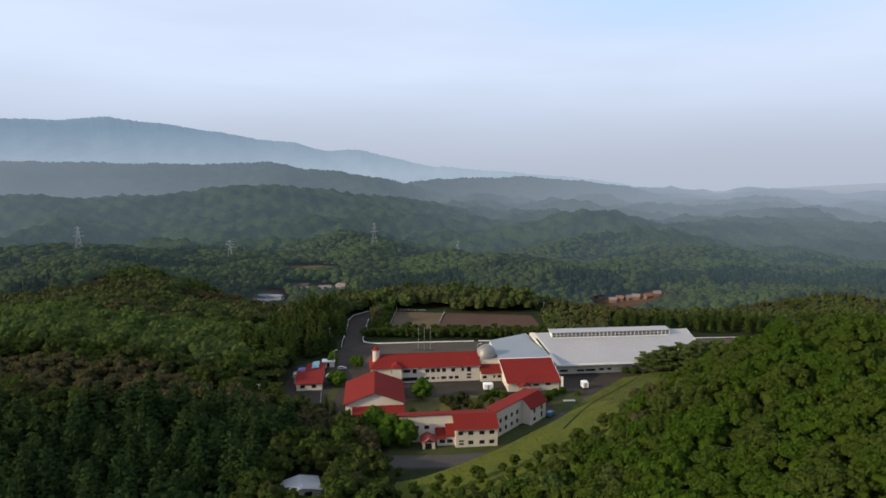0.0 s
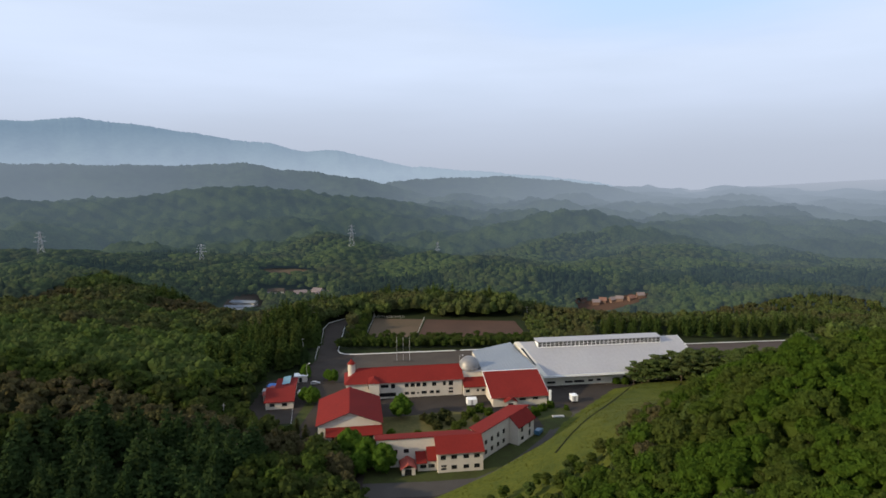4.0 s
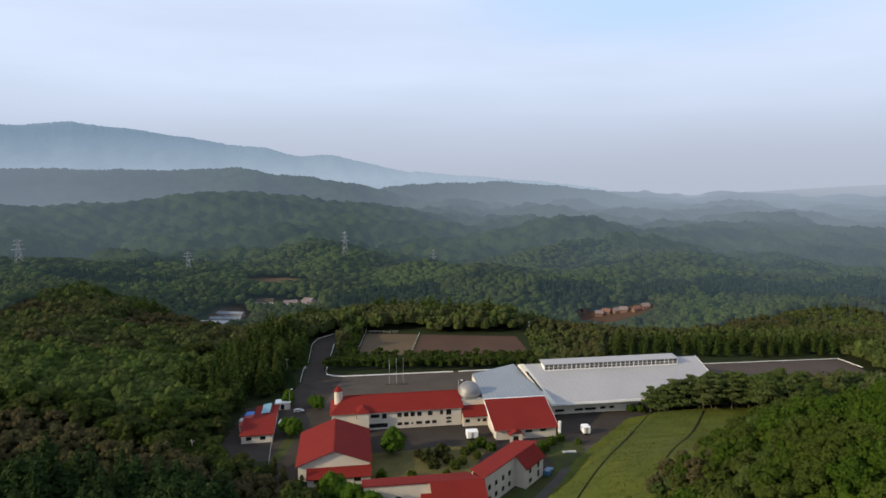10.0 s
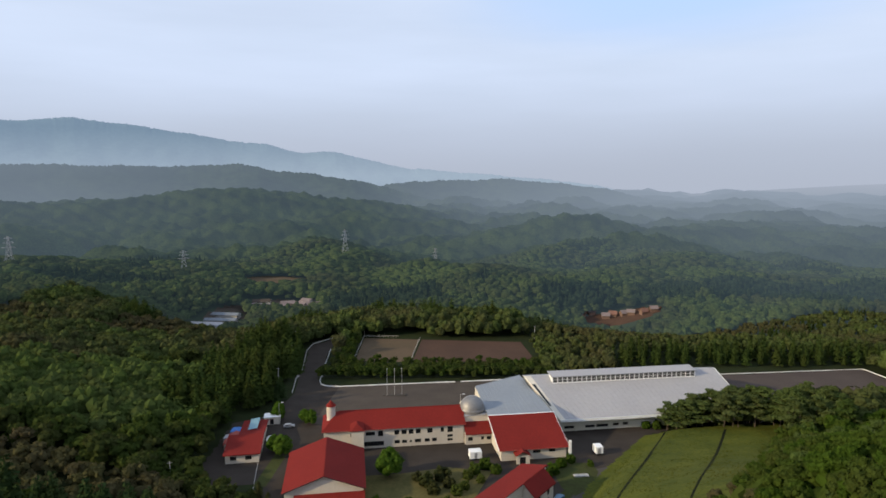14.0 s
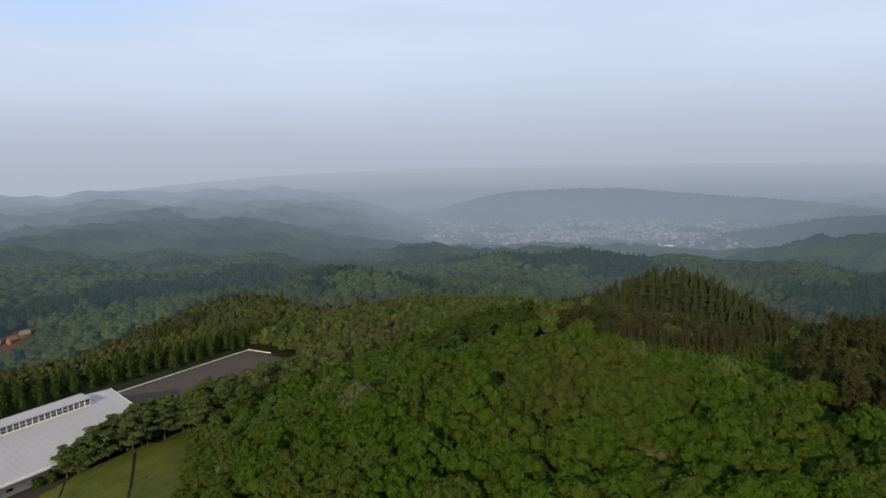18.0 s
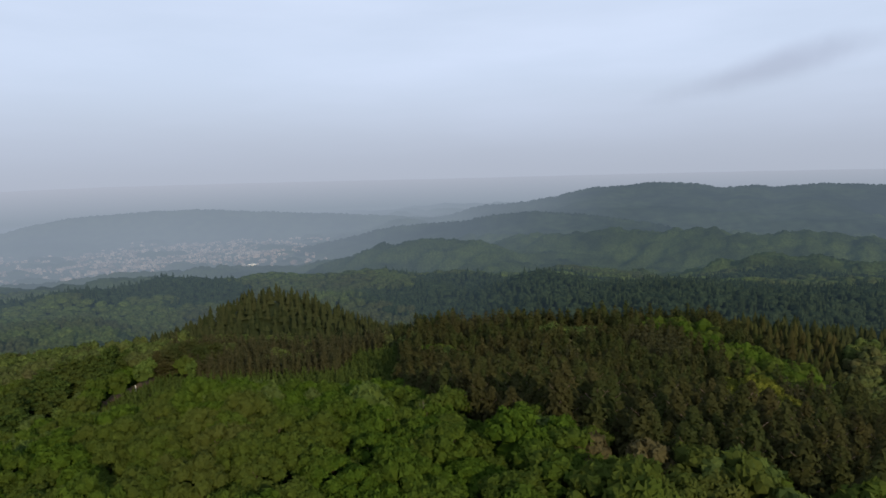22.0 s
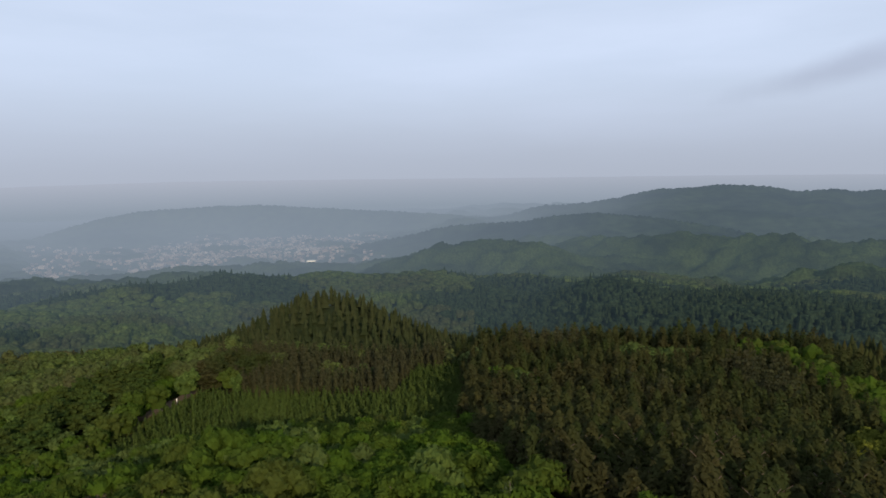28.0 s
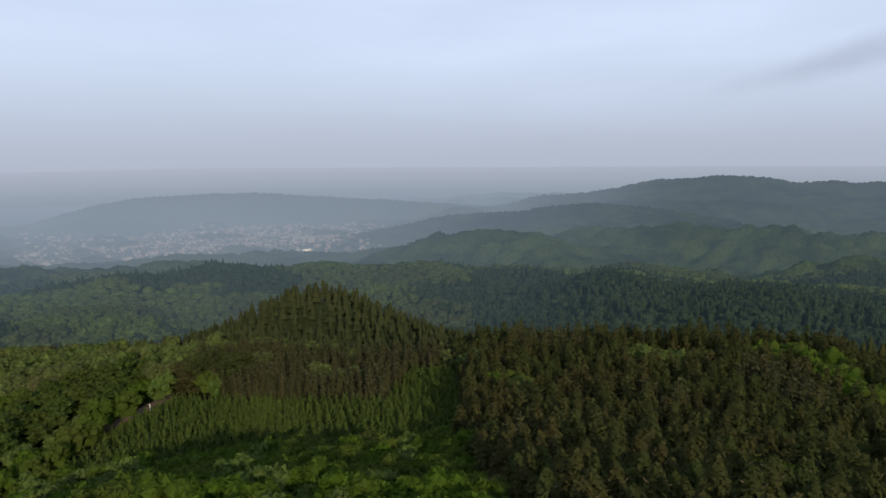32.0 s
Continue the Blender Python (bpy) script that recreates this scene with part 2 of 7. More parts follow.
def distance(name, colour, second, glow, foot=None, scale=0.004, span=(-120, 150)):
    """Wooded ranges kilometres away, a plain backdrop with haze painted in as glow; foot: the glow colour of the mist
    about their feet.
    """
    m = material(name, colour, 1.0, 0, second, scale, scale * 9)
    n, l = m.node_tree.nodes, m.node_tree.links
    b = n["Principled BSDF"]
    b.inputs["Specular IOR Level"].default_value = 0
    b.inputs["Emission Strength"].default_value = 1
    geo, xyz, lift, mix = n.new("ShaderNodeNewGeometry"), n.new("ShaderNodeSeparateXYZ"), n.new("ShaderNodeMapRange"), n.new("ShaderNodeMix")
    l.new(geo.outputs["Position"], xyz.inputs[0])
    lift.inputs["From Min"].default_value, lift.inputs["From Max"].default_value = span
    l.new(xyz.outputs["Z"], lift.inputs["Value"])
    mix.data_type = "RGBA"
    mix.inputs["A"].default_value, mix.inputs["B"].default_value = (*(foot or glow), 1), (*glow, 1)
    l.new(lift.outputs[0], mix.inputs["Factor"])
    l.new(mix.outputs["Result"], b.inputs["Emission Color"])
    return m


GRASS = material("grass", (0.086, 0.093, 0.012), 0.95, 0, (0.036, 0.05, 0.008), 0.09, 0.9, 0.3)
LAWN = material("dull_lawn", (0.05, 0.062, 0.018), 1, 0, (0.034, 0.036, 0.014), 0.15, 1.2, 0.2)
FLOOR = material("forest_floor", (0.022, 0.03, 0.01), 1, 0, (0.012, 0.017, 0.006), 0.02, 0.3)
ASPHALT = material("asphalt", (0.05, 0.041, 0.034), 0.95, 0, (0.03, 0.025, 0.021), 0.15, 3.0)
ROAD = material("grey_road", (0.074, 0.066, 0.06), 0.95, 0, (0.05, 0.045, 0.04), 0.15, 3.0)
GRAVEL = material("packed_gravel", (0.08, 0.066, 0.054), 0.95, 0, (0.052, 0.043, 0.036), 0.1, 2.0)
SOIL = material("bare_soil", (0.08, 0.047, 0.033), 1, 0, (0.055, 0.034, 0.025), 0.07, 1.2, 0.2)
SAND = material("sandy_field", (0.105, 0.074, 0.048), 1, 0, (0.072, 0.056, 0.034), 0.08, 1.2)
PADDOCK = material("grey_brown_paddock", (0.078, 0.062, 0.054), 1, 0, (0.056, 0.045, 0.04), 0.08, 1.4)
RENDERED = material("white_rendered_wall", (0.54, 0.49, 0.42), 0.85, 0, (0.45, 0.4, 0.335), 0.25, 2.0)
CREAM = material("cream_wall_panel", (0.6, 0.56, 0.47), 0.8, 0, (0.5, 0.45, 0.37), 0.3, 2.5)
RED = material("red_painted_roof", (0.17, 0.0185, 0.0145), 0.9, 0, (0.13, 0.0145, 0.012), 0.12, 1.5)
TRIM = material("dark_red_trim", (0.07, 0.016, 0.014), 0.7, 0, (0.05, 0.012, 0.01), 0.3, 2)
RUST = material("faded_red_roof", (0.34, 0.06, 0.04), 0.7, 0, (0.22, 0.04, 0.03), 0.3, 2)
STEEL = material("pale_steel_roof", (0.33, 0.325, 0.33), 0.75, 0.0, (0.285, 0.28, 0.29), 0.06, 0.8)
BLUESTEEL = material("blue_grey_roof", (0.215, 0.24, 0.265), 0.7, 0.0, (0.18, 0.2, 0.225), 0.06, 0.8)
DOME = material("brushed_metal_dome", (0.25, 0.245, 0.24), 0.55, 0.6, (0.18, 0.175, 0.17), 0.5, 3)
FRAME = material("dark_window_frame", (0.05, 0.045, 0.04), 0.5, 0.2)
WHITE = material("white_paint", (0.8, 0.8, 0.79), 0.5, 0, (0.7, 0.7, 0.69), 0.5, 3)
CONCRETE = material("concrete", (0.42, 0.4, 0.38), 0.9, 0, (0.3, 0.29, 0.27), 0.3, 3)
GALV = material("galvanised_steel", (0.45, 0.45, 0.46), 0.5, 0.6)
TARP = material("blue_tarpaulin", (0.05, 0.2, 0.55), 0.6, 0, (0.04, 0.15, 0.42), 0.6, 3)
TEAL = material("faded_teal_sheet", (0.16, 0.3, 0.36), 0.6)
DARK = material("dark_rubber", (0.02, 0.02, 0.02), 0.8)
BARK = material("bark", (0.11, 0.085, 0.065), 0.95, 0, (0.06, 0.045, 0.035), 1, 6)
ORANGE = material("terracotta_roof", (0.19, 0.09, 0.062), 0.8, 0, (0.13, 0.065, 0.045), 0.3, 2)
DRAIN = material("weedy_channel", (0.014, 0.017, 0.007), 1, 0, (0.007, 0.009, 0.004), 0.4, 3)
TRUCKBLUE = material("blue_paint", (0.05, 0.14, 0.24), 0.4)
PALESHED = material("pale_blue_grey_roof", (0.17, 0.19, 0.215), 0.75, 0, (0.1, 0.115, 0.135), 0.2, 2)
# town colours, softened by haze painted in as glow
TOWN = painted_haze(foliage("town_roofs_and_walls", (0.55, 0.49, 0.46), (0.07, 0.065, 0.065), (0.34, 0.23, 0.2), 0.02, 0.01, (1.2, -0.6, 0.8)))
GLASS = material("window_glass", (0.012, 0.013, 0.015), 0.25)
PALEGLASS = material("pale_grey_lantern_glass", (0.09, 0.088, 0.082), 0.3, 0, (0.05, 0.05, 0.048), 0.2, 1)
GLASS.node_tree.nodes["Principled BSDF"].inputs["Specular IOR Level"].default_value = 0.3
LEAF = foliage("broad_leaves", (0.082, 0.14, 0.018), (0.046, 0.086, 0.012), (0.088, 0.104, 0.028), 0.45, 0.03, (2.2, -1.1, 0.7))
WIDE = (3.4, -1.5, 0.45)
LEAF_FAR = foliage("mixed_wood_leaves", (0.1, 0.136, 0.036), (0.054, 0.08, 0.026), (0.08, 0.078, 0.036), 0.3, 0.014, WIDE, 0.8)
# woods from 450 m out: leaf colours with painted haze mixed over
BACK_LEAF = painted_haze(foliage("valley_wood_leaves", (0.086, 0.12, 0.04), (0.066, 0.096, 0.032), (0.054, 0.064, 0.034), 0.3, 0.01, WIDE, 0.5))
BACK_NEEDLE = painted_haze(foliage("valley_conifer_needles", (0.032, 0.05, 0.029), (0.02, 0.033, 0.02), (0.028, 0.042, 0.023), 0.15, 0.008, WIDE, 0.5))
BACK_LARCH = painted_haze(foliage("valley_larch_twigs", (0.08, 0.075, 0.034), (0.05, 0.048, 0.022), (0.056, 0.066, 0.026), 0.3, 0.012, WIDE, 0.5))
WEST_NEEDLE = foliage("dark_spreading_needles", (0.042, 0.072, 0.024), (0.018, 0.034, 0.012), (0.036, 0.056, 0.02), 0.2)
RIDGE_NEEDLE = foliage("brownish_conifer_needles", (0.07, 0.066, 0.034), (0.038, 0.038, 0.02), (0.054, 0.06, 0.028), 0.25)
LIGHT_WOOD = foliage("light_wood_leaves", (0.12, 0.175, 0.042), (0.058, 0.095, 0.024), (0.088, 0.116, 0.038), 0.4, 0.02)
NEEDLE = foliage("conifer_needles", (0.058, 0.092, 0.022), (0.03, 0.052, 0.014), (0.054, 0.07, 0.018), 0.25)
PINE_LEAF = foliage("pine_needles", (0.125, 0.17, 0.048), (0.07, 0.1, 0.03), (0.105, 0.13, 0.045), 0.36)
LARCH = foliage("brown_larch_twigs", (0.078, 0.074, 0.03), (0.048, 0.047, 0.02), (0.05, 0.068, 0.022), 0.42, 0.03, (2.0, -0.9, 0.7))
YOUNG = foliage("young_conifer_needles", (0.075, 0.11, 0.026), (0.045, 0.07, 0.018), (0.066, 0.092, 0.024), 0.3)
BROWNWOOD = foliage("brown_budding_twigs", (0.135, 0.115, 0.058), (0.09, 0.078, 0.04), (0.1, 0.1, 0.042), 0.38)
BRIGHT_LEAF = foliage("bright_leaves", (0.11, 0.2, 0.024), (0.055, 0.11, 0.014), (0.095, 0.165, 0.024), 0.42)
DARK_NEEDLE = foliage("dark_conifer_needles", (0.044, 0.055, 0.024), (0.022, 0.031, 0.014), (0.044, 0.051, 0.023), 0.2)
EDGE_LEAF = foliage("edge_wood_leaves", (0.082, 0.122, 0.024), (0.036, 0.062, 0.014), (0.066, 0.078, 0.026), 0.4, 0.016)
PALE = foliage("pale_blossom_leaves", (0.12, 0.145, 0.06), (0.06, 0.08, 0.03), (0.1, 0.12, 0.05))
YELLOW = foliage("yellow_green_leaves", (0.15, 0.165, 0.028), (0.085, 0.1, 0.018), (0.13, 0.14, 0.028))


# ---------------------------------------------------------------- mesh helpers
def part(name, bm, mat, parent=None, label=""):
    me = bpy.data.meshes.new(name)
    bm.to_mesh(me)
    bm.free()
    me.materials.append(mat)
    ob = new(name, me)
    ob.parent = parent
    if label:
        ob["label"] = label
    return ob


def arrays(name, v, f, mat, parent=None, tint=None, smooth=False):
    """A mesh object from arrays of places and of triangles or quads."""
    me = bpy.data.meshes.new(name)
    k = f.shape[1]
    me.vertices.add(len(v))
    me.vertices.foreach_set("co", np.ascontiguousarray(v, np.float32).ravel())
    me.loops.add(f.size)
    me.loops.foreach_set("vertex_index", np.ascontiguousarray(f, np.int32).ravel())
    me.polygons.add(len(f))
    me.polygons.foreach_set("loop_start", np.arange(0, f.size, k, dtype=np.int32))
    me.polygons.foreach_set("loop_total", np.full(len(f), k, np.int32))
    if tint is not None:
        at = me.attributes.new("tint", "FLOAT", "POINT")
        at.data.foreach_set("value", np.ascontiguousarray(tint, np.float32))
    me.update(calc_edges=True)
    me.polygons.foreach_set("use_smooth", np.full(len(f), smooth))
    me.materials.append(mat)
    ob = new(name, me)
    ob.parent = parent
    return ob


def empty(name, m, label, category, group="", kind=""):
    ob = new(name)
    ob.matrix_world = m
    return tagged(ob, label, category, group, kind)


def box(bm, x0, y0, z0, x1, y1, z1, bevel=0.0):
    r = bmesh.ops.create_cube(bm, size=1, matrix=Matrix.Translation(((x0 + x1) / 2, (y0 + y1) / 2, (z0 + z1) / 2)) @ Matrix.Diagonal((x1 - x0, y1 - y0, z1 - z0, 1)))
    if bevel:
        bmesh.ops.bevel(bm, geom=list({e for v in r["verts"] for e in v.link_edges}), offset=bevel, segments=1, affect="EDGES")


def boxed(*args):
    bm = bmesh.new()
    box(bm, *args)
    return bm


def cone(bm, x, y, z0, z1, r0, r1, n=12):
    bmesh.ops.create_cone(bm, cap_ends=True, segments=n, radius1=r0, radius2=r1, depth=z1 - z0, matrix=Matrix.Translation((x, y, (z0 + z1) / 2)))


def slab(corners, thick):
    """A sheet of that thickness under a polygon of corners, straight down."""
    bm = bmesh.new()
    top = [bm.verts.new(c) for c in corners]
    low = [bm.verts.new((c[0], c[1], c[2] - thick)) for c in corners]
    bm.faces.new(top)
    bm.faces.new(low[::-1])
    k = len(corners)
    for i in range(k):
        bm.faces.new((top[i], low[i], low[(i + 1) % k], top[(i + 1) % k]))
    bmesh.ops.recalc_face_normals(bm, faces=bm.faces)
    return bm


def tube(bm, a, b, r, n=6):
    a, b = Vector(a), Vector(b)
    d = b - a
    m = Matrix.Translation((a + b) / 2) @ d.to_track_quat("Z", "Y").to_matrix().to_4x4()
    bmesh.ops.create_cone(bm, cap_ends=True, segments=n, radius1=r, radius2=r, depth=d.length, matrix=m)


# ---------------------------------------------------------------- the lie of the land
CX, CY = 30.0, -120.0          # the land is laid out round this point: azimuth clockwise from +y


def smooth(x, a, b):
    t = np.clip((x - a) / (b - a), 0, 1)
    return t * t * (3 - 2 * t)


def waves(x, y, size, seed):
    """Cheap rolling relief, about -1 to 1."""
    r = np.random.RandomState(seed)
    z = 0
    for k in range(7):
        a, p, s = r.uniform(0, 2 * np.pi), r.uniform(0, 6.3), size * r.uniform(0.6, 1.7)
        z = z + np.sin((x * np.cos(a) + y * np.sin(a)) * 6.283 / s + p)
    return z / 3.2


def toe(y):
    """Where the bank begins, east of the service road."""
    return np.interp(y, (-60, -30, -16, -10, -4, 8, 22, 37, 47, 74, 84, 100), (-60, -18, 9, 17, 25, 36, 45.5, 53, 60.5, 82, 150, 300))


def bump(x, y, cx, cy, sx, sy):
    return np.exp(-((x - cx) / sx) ** 2 - ((y - cy) / sy) ** 2)


# wooded ridges in the middle distance: distance, width, azimuths, and heights of the crest
RIDGES = [
    (1900, 300, (-60, -40, -34.6, -27, -23.8, -19.4, -17.6, -14.8, -11, -7, -3, 1), (0, 6, 8, 4, 17, 30, 34, 12, -3, -15, -34, -61)),
    (1350, 190, (-6, 0, 3.4, 5.9, 9, 12.9, 14.9, 16.8, 20.6, 26), (-80, -68, -50, -44, -28, -16, -21, -32, -38, -80)),
    (1500, 230, (16, 19.7, 23, 27, 31, 35, 38.5, 43, 47), (-100, -56, -44, -37, -33, -36, -58, -97, -130)),
    (900, 120, (10, 17, 21, 25, 29, 33, 42, 48), (-70, -28, -28, -35, -44, -52, -63, -90)),
    (1000, 130, (38, 43, 48, 51, 56, 63.5, 68.4, 73, 78), (-100, -75, -60, -59, -73, -62, -72, -78, -110)),
    (620, 85, (8, 16, 20, 24, 28, 33, 39, 43, 48, 52), (-60, -40, -40, -41, -39, -38, -49, -46, -44, -60)),
    (570, 75, (47, 50.8, 52.8, 54.6, 58, 60.6, 65), (-60, -36, -27, -20, -19, -26, -55)),
    (800, 100, (54, 57.6, 61, 64.6, 67, 69, 73), (-85, -56, -48, -35, -40, -49, -80)),
    (1250, 180, (68, 73, 75, 79, 83, 87, 89.5, 92.4, 94.3, 97, 99.4, 104), (-150, -130, -119, -91, -66, -58, -57, -62, -74, -92, -108, -130)),
    (650, 80, (84, 89, 91.5, 93.8, 96, 98, 100.5, 102.7, 107, 111, 117, 128), (-75, -46, -35, -27, -17, -15, -22, -30, -31, -33, -34, -36)),
    (1550, 190, (90, 94.4, 99, 103.4, 107.7, 111.6, 115.3, 118, 128), (-130, -92, -78, -69, -78, -66, -75, -77, -80)),
    (1050, 110, (104, 109.4, 112, 115, 117.3, 128), (-110, -79, -67, -59, -60, -66)),
    (1900, 170, (47, 50, 52, 54, 56, 58.5, 61.3, 65), (-180, -160, -138, -120, -122, -141, -165, -180)),
    (760, 130, (-60, -40, -32, -25, -18, -8, 0), (0, -4, -8, -14, -24, -36, -60)),
]


def land(x, y):
    x, y = np.asarray(x, float), np.asarray(y, float)
    dx, dy = x - CX, y - CY
    r, az = np.hypot(dx, dy), np.degrees(np.arctan2(dx, dy))
    z = -26 * smooth(r, 330, 520) - 42 * smooth(r, 600, 1300) - 62 * smooth(r, 650, 1400) * smooth(az, 34, 58)
    z = z + (12.0 * waves(x, y, 330, 3) + 5.0 * waves(x, y, 130, 4) + (13 * waves(x, y, 480, 8) + 30 * (0.35 - np.abs(waves(x, y, 620, 17)))) * smooth(r, 700, 1100)) * smooth(r, 330, 560)
    z = z - 10 * smooth(x, 330, 420) * smooth(-y, -160, -40)
    # the spur east of the school, with its long shoulder
    sx = np.where(x > 95, 101, 64)
    sy = np.where(y > -90, 97, 190)
    hill = 50 * np.exp(-np.abs((x - 95) / sx) ** 2.0 - np.abs((y + 90) / sy) ** 2.2) + 18 * bump(x, y, 262, -70, 110, 130)
    z = z + hill * (1 + 0.04 * waves(x, y, 90, 5))
    z = z + 36 * bump(x, y, 437, 4, 58, 52) - 5 * bump(x, y, 300, -52, 60, 42) - 3 * bump(x, y, 192, -60, 36, 50) - 8 * bump(x, y, 372, -20, 36, 50) + 5 * bump(x, y, 262, 12, 60, 50) + 9 * bump(x, y, 330, -230, 120, 90)
    # a hollow shaped to open the camera's view of the cottages, then low rises west of the school
    z = z - 19 * bump(x, y, 160, 330, 85, 105)
    z = z + 12 * bump(x, y, -190, 60, 85, 70) + 13 * bump(x, y, -260, 205, 110, 100) + 14 * bump(x, y, -340, 360, 150, 120) - 8 * bump(x, y, -30, 540, 140, 90) - 6 * bump(x, y, -120, 190, 60, 90)
    for far, wide, azs, tops in RIDGES:
        ridge = np.interp(az, azs, tops, left=-150, right=-150) + 9 * waves(x, y, 300, int(far))
        z = np.maximum(z, z + (ridge - z) * np.exp(-((r - far) / wide) ** 2))
    floor_ = smooth(r, 1500, 1640) * smooth(az, 43, 50) * (1 - smooth(az, 80, 88))
    z = z * (1 - floor_) + floor_ * (-158 + 3 * waves(x, y, 500, 77) + 0.35 * np.maximum(z + 150, 0))
    # the school's terrace and the yard are level
    flat = smooth(x, -85, -68) * (1 - smooth(x, 216, 240)) * smooth(y, -40, -22) * (1 - smooth(y - np.interp(x, (70, 105), (238, 190)), 0, 26))
    level = flat * (1 - smooth(x - toe(y), -1, 14))
    return z * (1 - level) - level * 7.0 * smooth(y, 138, 166) * (1 - smooth(x, 70, 110))


def down(x, y):
    """Plan places past the forecourt, moved outward from the camera's eye to fit its view, where the ground falls seven
    metres to the field.
    """
    s = 1 + 0.0737 * float(smooth(np.float64(y), 138, 166))
    return (4.8 + (x - 4.8) * s, -157 + (y + 157) * s)


def bank_edge(y):
    """The east edge of the mown bank, where the wood begins."""
    return np.interp(y, (-40, -28, -20, -14, 28, 62, 76), (52, 58, 69, 77, 101, 124, 140))


def sheet(name, radii, mat, label):
    az = np.radians(np.linspace(0, 360, 421))
    a, r = np.meshgrid(az, radii)
    x, y = CX + r * np.sin(a), CY + r * np.cos(a)
    under = (x > toe(y) - 1) & (x < bank_edge(y) + 4) & (y > -48) & (y < 84)
    v = np.stack([x, y, land(x, y) - 0.05 - 0.5 * under], -1).reshape(-1, 3)
    n, k = a.shape
    i = np.arange((n - 1) * k).reshape(n - 1, k)[:, :-1]
    f = np.stack([i, i + 1, i + k + 1, i + k], -1).reshape(-1, 4)[:, ::-1]
    return tagged(arrays(name, v, f, mat, smooth=True), label, "ground", kind="structure")


def town_area(x, y):
    """1 on the open valley floor round the far town, 0 in the woods."""
    dx, dy = x - CX, y - CY
    r, az = np.hypot(dx, dy), np.degrees(np.arctan2(dx, dy))
    w = waves(x, y, 260, 61) + 0.6 * waves(x, y, 110, 62)
    t = smooth(az + 2.5 * w, 47, 54) * (1 - smooth(az + 2.5 * w, 75, 82)) * smooth(r + 110 * w, 1600, 1850)
    works = bump(az, r, 69.8, 1770, 5.0, 90)
    return np.clip(np.maximum(t * smooth(w, -1.3, -0.4), smooth(works, 0.3, 0.6)), 0, 1)


def far_woods():
    """The closed canopy of the woods from a kilometre outward: one crinkled sheet over the land."""
    rng = np.random.RandomState(3)
    a = np.radians(np.arange(-50, 136, 0.2))
    r = 990 + np.cumsum(np.linspace(6.5, 23, 130))
    A, R = np.meshgrid(a, r)
    x = CX + R * np.sin(A) + rng.uniform(-2.5, 2.5, A.shape)
    y = CY + R * np.cos(A) + rng.uniform(-2.5, 2.5, A.shape)
    h = 11 + 5 * waves(x, y, 45, 51) + rng.uniform(-2.2, 2.2, A.shape) + 3 * (waves(x, y, 260, 33) > 0.35)
    t = town_area(x, y)
    z = land(x, y) + np.maximum(h, 3) * (1 - t) - 6 * t
    z[0] -= 14
    v = np.stack([x, y, z], -1).reshape(-1, 3)
    n, k = A.shape
    i = np.arange((n - 1) * k).reshape(n - 1, k)[:, :-1]
    f = np.stack([i, i + 1, i + k + 1, i + k], -1).reshape(-1, 4)[:, ::-1]
    tagged(arrays("backdrop_far_woods", v, f, FARWOOD, smooth=True), "blue-green woods under painted haze, rolling away over the hills", "woodland", kind="structure")


# canopy colour, with haze painted over it as glow by distance
FARWOOD = painted_haze(foliage("far_canopy", (0.056, 0.078, 0.03), (0.052, 0.074, 0.028), (0.02, 0.03, 0.018), 0.1, 0.011, (3.6, -1.5, 0.0), 0.28))
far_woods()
# field colours under the same painted haze
VALLEY = painted_haze(material("valley_floor", (0.075, 0.085, 0.055), 1, 0, (0.022, 0.032, 0.02), 0.006, 0.03))
def town_ground():
    A, R = np.meshgrid(np.radians(np.linspace(43, 87, 110)), np.linspace(1400, 2900, 90))
    x, y = CX + R * np.sin(A), CY + R * np.cos(A)
    v = np.stack([x, y, land(x, y) + 1.0 - 4 * (town_area(x, y) < 0.05)], -1).reshape(-1, 3)
    i = np.arange(89 * 110).reshape(89, 110)[:, :-1]
    f = np.stack([i, i + 1, i + 111, i + 110], -1).reshape(-1, 4)[:, ::-1]
    tagged(arrays("backdrop_town_ground", v, f, VALLEY, smooth=True), "fields round the far town, paled by painted haze", "ground", kind="structure")


town_ground()
sheet("ground", np.concatenate([np.linspace(0, 420, 131), np.linspace(420, 470, 6)[1:]]), FLOOR, "rolling wooded ground, mossy and brown under trees")
# far floor carries the haze glow too, so gaps between trees match
UNDER = painted_haze(material("far_forest_floor", (0.03, 0.042, 0.018), 1, 0, (0.018, 0.026, 0.012), 0.02, 0.3))
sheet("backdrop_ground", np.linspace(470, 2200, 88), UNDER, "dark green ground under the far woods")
# dark woods, paled only by haze put into the material
BASIN = painted_haze(material("far_valley_woods", (0.05, 0.07, 0.035), 1, 0, (0.018, 0.028, 0.018), 0.004, 0.02))
sheet("backdrop_valley", np.linspace(2200, 4870, 30), BASIN, "far valley floor, paled by painted haze")


